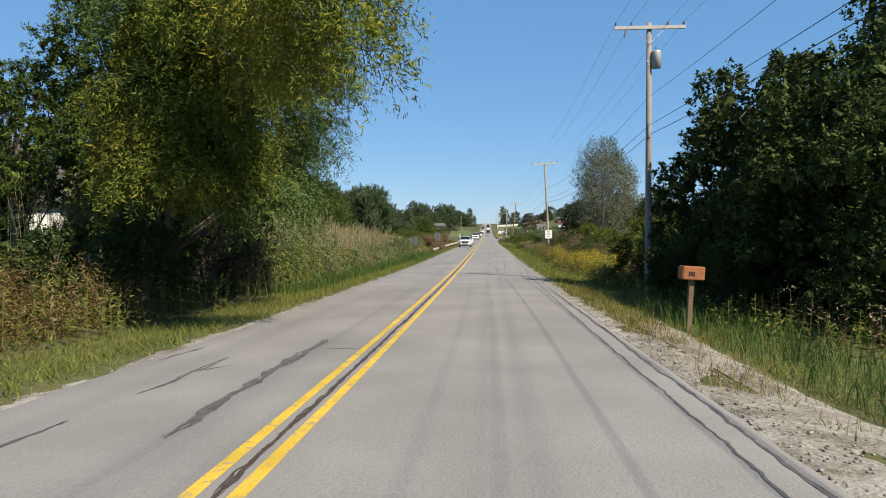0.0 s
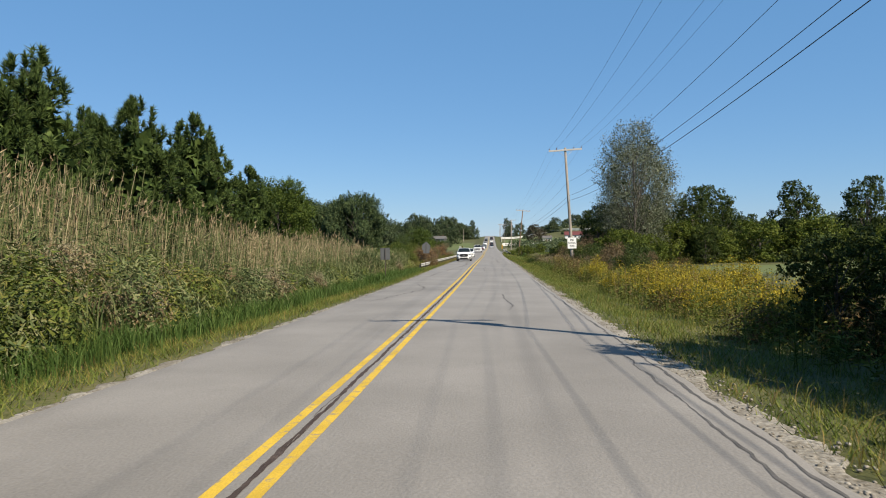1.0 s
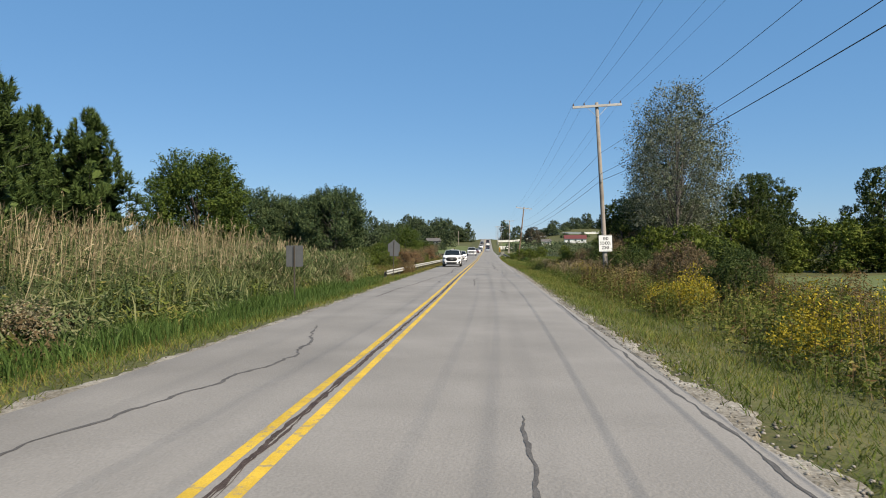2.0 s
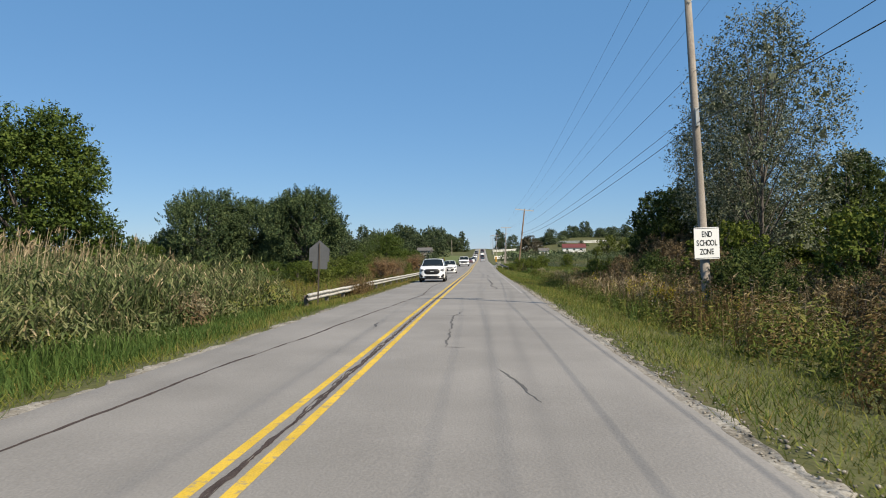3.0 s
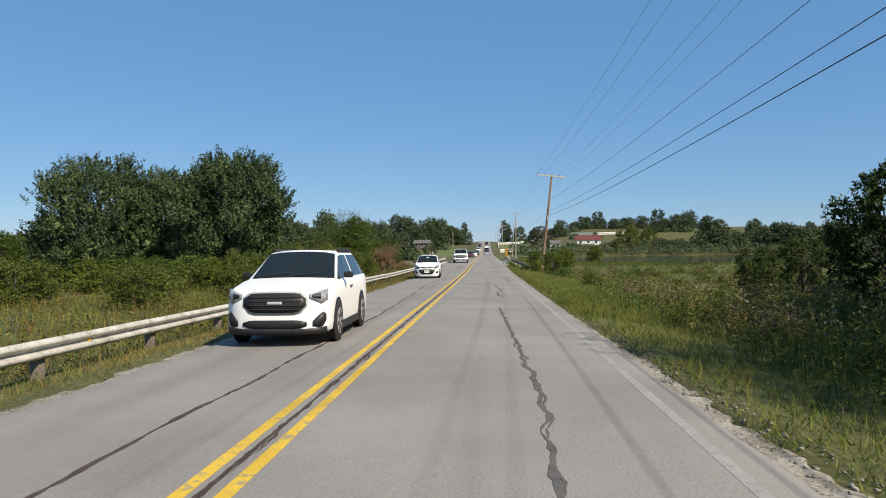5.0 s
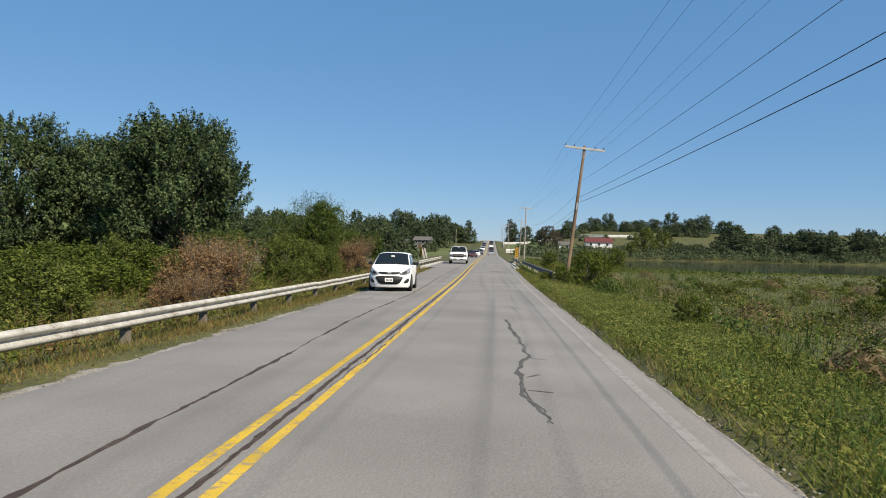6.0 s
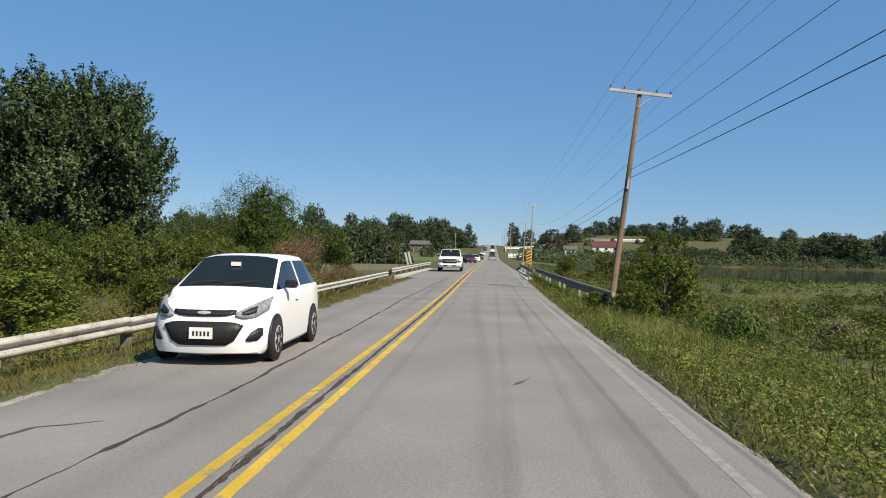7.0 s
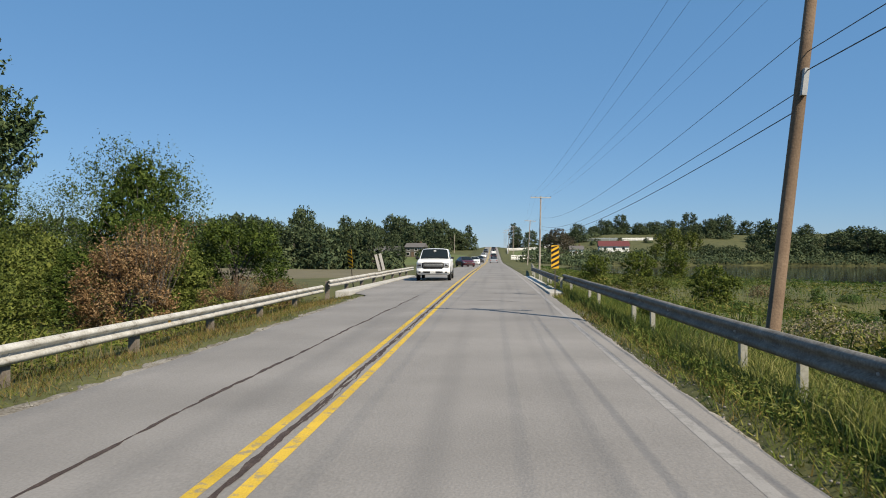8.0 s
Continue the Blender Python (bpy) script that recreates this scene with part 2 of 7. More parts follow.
M_BLACK = material("black_sign_paint", [(0.012, 0.012, 0.012), (0.02, 0.02, 0.02)], 0.5, 2, 20, 0)
M_MARK = material("yellow_sign_face", [(0.62, 0.33, 0.02), (0.7, 0.39, 0.03)], 0.5, 2, 20, 0.02)
M_RUST = material("rusty_orange_box", [(0.17, 0.06, 0.024), (0.26, 0.1, 0.04), (0.33, 0.14, 0.058)], 0.8, 6, 40, 0.3)
M_REFLECT = material("amber_reflector", [(0.6, 0.3, 0.03), (0.7, 0.38, 0.05)], 0.3, 2, 20, 0)

M_SIDING = material("white_siding", [(0.68, 0.67, 0.64), (0.78, 0.77, 0.74)], 0.7, 1, 20, 0.1)
M_TAN = material("tan_siding", [(0.1, 0.092, 0.078), (0.14, 0.13, 0.112)], 0.8, 1, 20, 0.1)
M_ROOF = material("grey_shingle_roof", [(0.085, 0.08, 0.078), (0.13, 0.122, 0.118)], 0.9, 1, 15, 0.4)
M_REDROOF = material("red_metal_roof", [(0.1, 0.03, 0.028), (0.135, 0.042, 0.036)], 0.6, 1, 15, 0.1)
M_FENCE = material("white_painted_board", [(0.66, 0.65, 0.62), (0.78, 0.77, 0.74)], 0.7, 1, 20, 0.1, rand=0.2)

M_CARWHITE = material("white_car_paint", [(0.72, 0.72, 0.71), (0.76, 0.76, 0.75)], 0.28, 0.8, 6, 0, spec=0.5)
M_CARDARK = material("dark_car_paint", [(0.02, 0.02, 0.025), (0.03, 0.03, 0.036)], 0.3, 0.8, 6, 0, spec=0.5)
M_CARRED = material("dark_red_car_paint", [(0.06, 0.012, 0.014), (0.08, 0.018, 0.02)], 0.3, 0.8, 6, 0, spec=0.5)
M_CARSILVER = material("silver_car_paint", [(0.4, 0.41, 0.42), (0.46, 0.47, 0.48)], 0.3, 0.8, 6, 0, 0.4, spec=0.5)
M_GLASS = material("tinted_car_glass", [(0.008, 0.011, 0.012), (0.013, 0.017, 0.018)], 0.08, 0.6, 3, 0, spec=0.28)
M_BLACKPLASTIC = material("black_plastic", [(0.012, 0.012, 0.013), (0.022, 0.022, 0.024)], 0.5, 3, 40, 0.1)
M_TYRE = material("tyre_rubber", [(0.015, 0.015, 0.016), (0.028, 0.027, 0.026)], 0.85, 4, 40, 0.2)
M_LAMP = material("headlamp_lens", [(0.14, 0.15, 0.16), (0.3, 0.31, 0.33), (0.5, 0.52, 0.54)], 0.1, 14, 40, 0.1, 0.3, spec=0.6)
M_RIM = material("painted_alloy_rim", [(0.32, 0.33, 0.34), (0.42, 0.43, 0.44)], 0.4, 3, 20, 0, 0.3)
M_TAIL = material("red_tail_lens", [(0.35, 0.015, 0.012), (0.45, 0.025, 0.02)], 0.2, 6, 20, 0)

# ---- mesh tools ----
RNG = np.random.default_rng(7)


def face_mesh(name, co, faces, mats=(), index=None, smooth=False):
    """A mesh straight from corners and a list of arrays of faces, each array of three- or four-cornered ones."""
    me = bpy.data.meshes.new(name)
    co = np.asarray(co, np.float32).reshape(-1, 3)
    faces = [np.asarray(f, np.int32) for f in faces if len(f)]
    loops = np.concatenate([f.ravel() for f in faces])
    sizes = np.concatenate([np.full(len(f), f.shape[1], np.int32) for f in faces])
    me.vertices.add(len(co))
    me.vertices.foreach_set("co", co.ravel())
    me.loops.add(len(loops))
    me.loops.foreach_set("vertex_index", loops)
    me.polygons.add(len(sizes))
    me.polygons.foreach_set("loop_start", np.r_[0, np.cumsum(sizes)[:-1]].astype(np.int32))
    for m in mats:
        me.materials.append(m)
    if index is not None:
        me.polygons.foreach_set("material_index", np.asarray(index, np.int32))
    if smooth:
        me.polygons.foreach_set("use_smooth", np.ones(len(sizes), bool))
    me.update(calc_edges=True)
    me.validate()
    return me


def quick_mesh(name, co, faces, mats=(), index=None, smooth=False):
    """A mesh straight from arrays of corners and of faces that all have as many corners."""
    faces = np.asarray(faces)
    return face_mesh(name, co, [faces.reshape(-1, faces.shape[-1])], mats, index, smooth)


def part(name, bm, mat, parent=None, label="", smooth=False, loc=None):
    """Links a bmesh or a mesh as one object under a thing or part."""
    if isinstance(bm, bmesh.types.BMesh):
        me = bpy.data.meshes.new(name)
        bmesh.ops.recalc_face_normals(bm, faces=bm.faces)
        bm.to_mesh(me)
        bm.free()
    else:
        me = bm
    if mat is not None and not me.materials:
        me.materials.append(mat)
    if smooth:
        me.polygons.foreach_set("use_smooth", np.ones(len(me.polygons), bool))
    ob = new(name, me)
    if parent is not None:
        ob.parent = parent
    if loc is not None:
        ob.location = loc
    if label:
        tagged(ob, label)
    return ob


def thing(name, m, label, category, group="", kind=""):
    ob = new(name)
    ob.matrix_world = m
    ob.empty_display_size = 0.2
    return tagged(ob, label, category, group, kind)


def box(bm, x0, x1, y0, y1, z0, z1, bevel=0.0):
    r = bmesh.ops.create_cube(bm, size=1)
    for v in r["verts"]:
        v.co = ((x0 + x1) / 2 + v.co.x * (x1 - x0), (y0 + y1) / 2 + v.co.y * (y1 - y0), (z0 + z1) / 2 + v.co.z * (z1 - z0))
    if bevel:
        es = {e for v in r["verts"] for e in v.link_edges}
        bmesh.ops.bevel(bm, geom=list(es), offset=bevel, segments=2, affect="EDGES", profile=0.6)
    return bm


def boxed(*a, bevel=0.0):
    return box(bmesh.new(), *a, bevel=bevel)


def tubes(lines, sides=6):
    """Tapered round limbs: each line is a list of (x, y, z, radius)."""
    co, quads, n = [], [], 0
    for line in lines:
        p = np.array(line, float)
        for i in range(len(p)):
            d = p[min(i + 1, len(p) - 1), :3] - p[max(i - 1, 0), :3]
            d /= np.linalg.norm(d) + 1e-9
            a = np.cross(d, (0.31, 0.95, 0.05) if abs(d[1]) < 0.9 else (1, 0, 0))
            a /= np.linalg.norm(a)
            b = np.cross(d, a)
            for k in range(sides):
                t = 2 * math.pi * k / sides
                co.append(p[i, :3] + p[i, 3] * (math.cos(t) * a + math.sin(t) * b))
        for i in range(len(p) - 1):
            for k in range(sides):
                q = (k + 1) % sides
                quads.append((n + i * sides + k, n + i * sides + q, n + (i + 1) * sides + q, n + (i + 1) * sides + k))
        for end in (0, len(p) - 1):
            for k in range(0, sides - 2, 2):
                quads.append((n + end * sides, n + end * sides + k + 1, n + end * sides + k + 2, n + end * sides + (k + 3) % sides))
        n += len(p) * sides
    return np.array(co), np.array(quads)


def unit(v):
    return v / (np.linalg.norm(v, axis=-1, keepdims=True) + 1e-9)


def leaf_tris(c, along, length, width, rng, face=None):
    """Pointed leaves: centre, direction, length and width of each; face: the way its upper side looks."""
    n = len(c)
    along = unit(along)
    if face is None:
        side = unit(np.cross(along, rng.normal(size=(n, 3))))
    else:
        side = unit(np.cross(along, face) + 1e-4)
    length, width = np.broadcast_to(length, n)[:, None], np.broadcast_to(width, n)[:, None]
    low = c - along * length * 0.42
    co = np.stack([low - side * width / 2, low + side * width / 2, c + along * length * 0.58], 1).reshape(-1, 3)
    return co, np.arange(3 * n).reshape(-1, 3)


def blades(base, height, lean, width, rng):
    """Bent grass blades: a face for the stem, a pointed one for the tip."""
    n = len(base)
    a = rng.uniform(0, 2 * math.pi, n)
    side = np.stack([np.cos(a), np.sin(a), 0 * a], 1)
    b = rng.uniform(0, 2 * math.pi, n)
    out = np.stack([np.cos(b), np.sin(b), 0 * b], 1)
    h = np.broadcast_to(height, n)[:, None]
    w = np.broadcast_to(width, n)[:, None] / 2
    k = np.broadcast_to(lean, n)[:, None]
    up = np.array([0, 0, 1.0])
    m = base + up * h * 0.6 + out * h * k * 0.35
    t = base + up * h * (1 - 0.25 * k) + out * h * k
    co = np.stack([base - side * w * 0.8, base + side * w * 0.8, m + side * w, m - side * w, t], 1).reshape(-1, 3)
    i = 5 * np.arange(n)[:, None]
    tris = np.concatenate([i + [0, 1, 2], i + [0, 2, 3], i + [3, 2, 4]], 1).reshape(-1, 3)
    return co, tris


def short_blades(base, height, lean, width, rng):
    """Short grass, one pointed face a blade."""
    n = len(base)
    a, b = rng.uniform(0, 2 * math.pi, n), rng.uniform(0, 2 * math.pi, n)
    side = np.stack([np.cos(a), np.sin(a), 0 * a], 1) * np.broadcast_to(width, n)[:, None] / 2
    out = np.stack([np.cos(b), np.sin(b), 0 * b], 1) * (np.broadcast_to(height, n) * lean)[:, None]
    top = base + out + np.stack([0 * a, 0 * a, np.broadcast_to(height, n)], 1)
    return np.stack([base - side, base + side, top], 1).reshape(-1, 3), np.arange(3 * n).reshape(-1, 3)


class Heap:
    """Gathers faces of several materials into one mesh."""

    def __init__(self, *mats):
        self.mats, self.co, self.faces, self.index, self.n = mats, [], [], [], 0

    def add(self, cq, mat):
        co, q = cq
        self.co.append(co)
        self.faces.append(np.asarray(q) + self.n)
        self.index.append(np.full(len(q), self.mats.index(mat)))
        self.n += len(co)
        return self

    def mesh(self, name):
        return face_mesh(name, np.concatenate(self.co), self.faces, self.mats, np.concatenate(self.index))


# ---- the lie of the land ----
LEFT, RIGHT = -3.2, 4.2
PROFILE = [(-80, 2.2), (-40, 1.1), (-10, 0.28), (0, 0), (10, -0.26), (20, -0.45), (30, -0.62), (40, -0.76), (50, -0.88), (60, -0.98), (70, -1.05),
           (80, -1.09), (90, -1.14), (100, -1.22), (120, -1.36), (140, -1.51), (160, -1.64), (170, -1.66), (180, -1.61), (200, -1.51), (220, -1.45),
           (260, -1.5), (340, -1.6), (380, -1.0), (430, 0.4), (487, 2.0), (560, 4.2), (620, 6.1), (680, 6.6), (800, 5.0), (1500, 0), (4000, -5)]
_py = np.arange(-80, 4000, 1.0)
_pz = np.interp(_py, *zip(*PROFILE))
_k = np.hanning(15)
_pz[20:-20] = np.convolve(_pz, _k / _k.sum(), "same")[20:-20]


def road_z(y):
    return np.interp(y, _py, _pz)


def step(a, b, v):
    t = np.clip((np.asarray(v, float) - a) / (b - a), 0, 1)
    return t * t * (3 - 2 * t)


def wave(x, y, s, seed=0.0):
    """Smooth unevenness between -1 and 1."""
    return (np.sin(x * s + 1.3 + seed) * np.cos(y * s * 0.83 + seed * 2) + np.sin(x * s * 1.9 - y * s * 1.3 + seed) * 0.6 + np.sin(y * s * 2.7 + x * s * 0.4 + 2 * seed) * 0.4) / 2


def land_z(x, y):
    x, y = np.asarray(x, float), np.asarray(y, float)
    r = road_z(y)
    out_l, out_r = np.maximum(LEFT - x, 0), np.maximum(x - RIGHT, 0)
    drop_l = 0.045 + step(85, 100, y) * (0.25 * step(0.5, 2.2, out_l) + 0.75 * step(2, 6, out_l)) + (1 - step(85, 100, y)) * (0.22 * step(0.3, 2.5, out_l) - 0.15 * step(3, 8, out_l))
    low_r = step(120, 145, y) * (1 - step(320, 430, y))
    drop_r = 0.045 + 0.3 * step(0.3, 2.5, out_r) + 0.25 * step(2, 6, out_r) + low_r * (0.75 * step(4, 16, out_r))
    creek = 1.6 * np.exp(-(((y - 203 - 0.05 * x) / 6.5) ** 2)) * step(1.6, 3.5, np.maximum(out_l, out_r))
    out = np.maximum(out_l, out_r)
    z = r - np.where(x < LEFT, drop_l, np.where(x > RIGHT, drop_r, 0.2)) - creek
    z = z + 0.05 * wave(x, y, 1.1) * step(0.5, 3, out) + 0.25 * wave(x, y, 0.12, 1) * step(8, 40, out)
    z = z + 9.0 * step(458, 612, y) * step(14, 70, x)
    pond = ((x - 98) / 74) ** 4 + ((y - 322) / 78) ** 4
    basin = step(1.3, 0.72, pond)
    return z * (1 - basin) + basin * -3.9


def on_land(x, y, sink=0.0):
    return np.stack([x, y, land_z(x, y) - sink], -1)


def sheet(name, xs, ys, height, mat, lift=0.0):
    X, Y = np.meshgrid(np.asarray(xs, float), np.asarray(ys, float))
    co = np.stack([X, Y, height(X, Y) + lift], -1).reshape(-1, 3)
    nx, ny = len(xs), len(ys)
    i = (np.arange(ny - 1)[:, None] * nx + np.arange(nx - 1)[None]).reshape(-1, 1)
    return quick_mesh(name, co, i + [0, 1, nx + 1, nx], [mat], smooth=True)


xs = np.unique(np.r_[-3000, -1800, -1000, -600, np.arange(-400, -60, 25), np.arange(-60, -15, 4), np.arange(-15, LEFT - 0.25, 0.7), LEFT - 0.2, LEFT + 0.05,
                     0, RIGHT - 0.05, RIGHT + 0.2, np.arange(RIGHT + 0.7, 16, 0.7), np.arange(16, 60, 4), np.arange(60, 400, 12), 600, 1000, 1800, 3000])
ys = np.unique(np.r_[-2500, -1200, -600, -300, -150, np.arange(-80, 240, 1.5), np.arange(240, 700, 8), np.arange(700, 1000, 50), 1400, 2200, 3300])
ground = new("ground", sheet("ground", xs, ys, land_z, M_GROUND))
tagged(ground, "uneven grassy ground falling away from the road to wetland", "ground", kind="structure")

# the road, with ragged edges
ry_ = np.r_[np.arange(-78, 260, 0.4), np.arange(260, 900, 4.0)]
rx_ = np.r_[0, 0.012, np.linspace(0.06, 0.94, 13), 0.988, 1]
co = []
for y in ry_:
    wide = 0.9 * step(189, 191.5, y) * (1 - step(214, 217, y))
    l = LEFT - wide + 0.05 * noise.noise((0, y * 0.9, 0)) + 0.035 * noise.noise((5, y * 3.1, 0))
    r = RIGHT + 0.06 * noise.noise((9, y * 0.8, 0)) + 0.04 * noise.noise((7, y * 3.3, 0))
    for u in rx_:
        x = l + (r - l) * u
        co.append((x, y, road_z(y) + 0.035 * (1 - abs(x) / 4) + 0.0008 * noise.noise((x * 1.2, y * 0.35, 3)) - (0.03 if u in (0, 1) else 0)))
nx = len(rx_)
i = (np.arange(len(ry_) - 1)[:, None] * nx + np.arange(nx - 1)[None]).reshape(-1, 1)
road = new("road", quick_mesh("road", co, i + [0, 1, nx + 1, nx], [M_ROAD], smooth=True))
tagged(road, "worn pale grey two-lane asphalt road with tar-filled cracks", "road", kind="structure")


def road_top(x, y):
    return road_z(y) + 0.035 * (1 - np.abs(x) / 4) + 0.0012


def ribbon(points, widths, lift):
    """A strip lying on the road along a bent line of (x, y)."""
    p, w = np.array(points, float), np.array(widths, float)
    d = unit(np.gradient(p, axis=0))
    s = np.stack([-d[:, 1], d[:, 0]], 1)
    a, b = p + s * w[:, None] / 2, p - s * w[:, None] / 2
    co = np.concatenate([np.c_[q, road_top(q[:, 0], q[:, 1]) + lift] for q in (a, b)])
    n = len(p)
    i = np.arange(n - 1)[:, None]
    return co, i + [0, 1, n + 1, n]


def wander(points, gap=0.12, rough=0.05, width=0.05, seed=0, wvar=0.6, quick=1.0):
    """A crooked crack through the given places, with uneven width."""
    p = np.array(points, float)
    s = np.r_[0, np.cumsum(np.linalg.norm(np.diff(p, axis=0), axis=1))]
    t = np.arange(0, s[-1], gap)
    x, y = np.interp(t, s, p[:, 0]), np.interp(t, s, p[:, 1])
    jx = np.array([noise.noise((v * 0.45 * quick, seed, 0)) + 0.4 * noise.noise((v * 1.9 * quick, seed, 3)) + 0.22 * noise.noise((v * 6.1, seed, 4)) for v in t])
    jy = np.array([noise.noise((v * 1.9, seed, 8)) for v in t])
    w = width * (1 + wvar * np.array([noise.noise((v * 2.3, seed, 2)) + 0.6 * noise.noise((v * 9, seed, 6)) for v in t]))
    gaps = np.array([noise.noise((v * 0.8, seed, 12)) for v in t])
    w = np.where(gaps < -0.3, w * 0.35, w) * np.minimum(1, np.minimum(t, s[-1] - t) / min(0.8, s[-1] / 3) + 0.12)
    return np.c_[x + rough * jx, y + rough * jy], np.maximum(w, 0.006)


line_y = np.r_[np.arange(-78, 240, 0.5), np.arange(240, 640, 4.0)]
for x in (-0.16, 0.16):
    mk = new("centre_line", quick_mesh("centre_line", *ribbon(np.c_[np.full(len(line_y), x), line_y], 0.112 + 0.012 * wave(line_y, line_y, 0.7, x), 0.001), [M_YELLOW]))
    tagged(mk, "worn yellow double centre line painted on the road", "road marking", kind="structure")
line_y = line_y[line_y > 96]
edge = new("edge_line", quick_mesh("edge_line", *ribbon(np.c_[np.full(len(line_y), 3.79), line_y], 0.12 + 0.02 * wave(line_y, line_y, 0.9), 0.001), [M_WHITELINE]))
tagged(edge, "faded white edge line painted on the road", "road marking", kind="structure")

def tar_seam(seed, points, gap, rough, width, vary, quick=3.2, mat=M_TAR_WORN, strands=1):
    """A dark crooked crack along the road through the given places; strands: threads that part and meet again."""
    h = Heap(mat)
    for k in range(strands):
        h.add(ribbon(*wander(points, gap, rough * (1 + 0.3 * k), width * (1 if k == 0 else 0.5), 3.7 * seed + 31.3 * k, vary + 0.4 * k, quick * (1 - 0.1 * k)), 0.003 + 0.0007 * k), mat)
    ob = new("tar_seam", h.mesh("tar_seam"))
    return tagged(ob, "dark crooked tar-filled crack in the asphalt", "road crack", kind="structure")


tar_seam(0, [(0.0, -10), (0.03, 20), (-0.03, 50), (0.03, 75), (-0.02, 120), (0.03, 140), (-0.02, 170), (0, 200), (0, 330)], 0.065, 0.03, 0.034, 1.9, 1.4, M_TAR, 3)
tar_seam(30, [(0.02, -10), (0.0, 20), (0.01, 50), (-0.02, 75), (0.02, 120), (-0.01, 140), (0.02, 170), (0.01, 250)], 0.065, 0.05, 0.02, 2.6, 2.2, M_TAR, 2)
tar_seam(1, [(-1.05, 100), (-1.2, 106), (-1.0, 122), (-1.32, 141.3), (-1.11, 150), (-1.38, 169), (-1.3, 175), (-1.04, 189)], 0.12, 0.06, 0.05, 1.1, 1.0, M_TAR)
tar_seam(2, [(-2.3, 68), (-2.16, 73.5), (-1.87, 77), (-1.3, 87), (-0.84, 95.4), (-1.05, 100)], 0.12, 0.05, 0.05, 0.6, 1.0, M_TAR)
tar_seam(3, [(-0.96, 6.8), (-0.98, 7.5), (-1.02, 9.3), (-1.05, 10.1), (-1.0, 12), (-0.97, 13.2)], 0.06, 0.1, 0.075, 1.1, 1.8, M_TAR_WORN, 4)
tar_seam(4, [(-2.2, 6), (-2.16, 7.4)], 0.05, 0.06, 0.04, 1.1, 2.4, M_TAR_WORN, 3)
tar_seam(31, [(-2.1, 8.6), (-2.0, 9.3), (-2.08, 10), (-2.02, 11.2)], 0.05, 0.06, 0.03, 1.1, 2.4, M_TAR_WORN, 3)
tar_seam(32, [(-2.95, 10.9), (-2.82, 12.3)], 0.06, 0.05, 0.03, 0.9, 2.4, M_TAR_WORN, 2)
tar_seam(5, [(-2.08, 10.0), (-1.72, 10.5)], 0.06, 0.05, 0.03, 0.8)
tar_seam(6, [(-0.8, 12.0), (-0.2, 12.1)], 0.08, 0.05, 0.03, 0.5)
tar_seam(7, [(2.2, 41.5), (2.4, 43.2), (2.2, 46), (2.15, 49)], 0.1, 0.08, 0.04, 0.8)
tar_seam(8, [(-2.4, 45.5), (-1.9, 49), (-1.2, 53), (-2.0, 58)], 0.12, 0.12, 0.05, 0.7)
tar_seam(9, [(2.54, 70.4), (2.34, 71.6), (2.3, 72), (2.12, 72.9)], 0.06, 0.06, 0.035, 0.9)
tar_seam(10, [(1.2, 75.4), (1.18, 78), (1.12, 80), (1.06, 82.4), (1.28, 84.5)], 0.1, 0.09, 0.04, 0.7)
tar_seam(11, [(0.34, 82.6), (0.9, 82.75), (2.1, 82.9)], 0.1, 0.04, 0.03, 0.5)
tar_seam(12, [(1.1, 75.45), (1.6, 75.4)], 0.08, 0.04, 0.03, 0.5)
tar_seam(13, [(-0.73, 79.2), (-0.8, 80.7)], 0.08, 0.08, 0.06, 0.6)
tar_seam(14, [(2.6, 101.2), (2.72, 103.3), (2.51, 105.3), (2.41, 107.5), (2.56, 110.7), (2.47, 115.8), (2.31, 124.8)], 0.11, 0.08, 0.055, 0.9, 3.2, M_TAR_WORN, 2)
tar_seam(15, [(2.56, 129.8), (2.39, 131.2), (2.41, 132.5), (2.31, 133), (2.59, 134.5), (2.44, 139), (2.33, 141.1)], 0.11, 0.08, 0.055, 0.9, 3.2, M_TAR_WORN, 2)
tar_seam(16, [(2.4, 131.5), (2.75, 131.4)], 0.08, 0.05, 0.04, 0.5)
tar_seam(17, [(2.55, 134.2), (2.9, 134.1)], 0.08, 0.05, 0.03, 0.5)
tar_seam(18, [(2.7, 143.6), (2.6, 145.4)], 0.1, 0.05, 0.025, 0.9)
tar_seam(19, [(0.3, 186.0), (2.0, 186.2), (3.5, 185.2), (4.2, 183.9)], 0.1, 0.05, 0.06, 0.4)
tar_seam(20, [(-3.1, 190.4), (0.0, 190.8), (4.1, 190.4)], 0.1, 0.03, 0.05, 0.4)
tar_seam(21, [(2.2, 151.2), (2.5, 152.0)], 0.1, 0.08, 0.05, 0.9)
tar_seam(22, [(2.42, 136.0), (2.75, 135.8)], 0.08, 0.05, 0.03, 0.5)
tar_seam(23, [(2.45, 132.4), (2.7, 132.7)], 0.08, 0.05, 0.04, 0.5)
tar_seam(24, [(2.38, 140.6), (2.62, 140.2)], 0.08, 0.05, 0.035, 0.5)
tar_seam(25, [(4.0, -8), (4.02, 12), (4.05, 30), (4.02, 52), (4.08, 66)], 0.1, 0.05, 0.035, 0.9)
tar_seam(26, [(3.72, 2), (3.76, 20), (3.8, 33)], 0.1, 0.05, 0.028, 0.9)
tar_seam(27, [(-2.6, 146.6), (-2.2, 148.2), (-1.7, 148.6)], 0.1, 0.08, 0.05, 0.8)
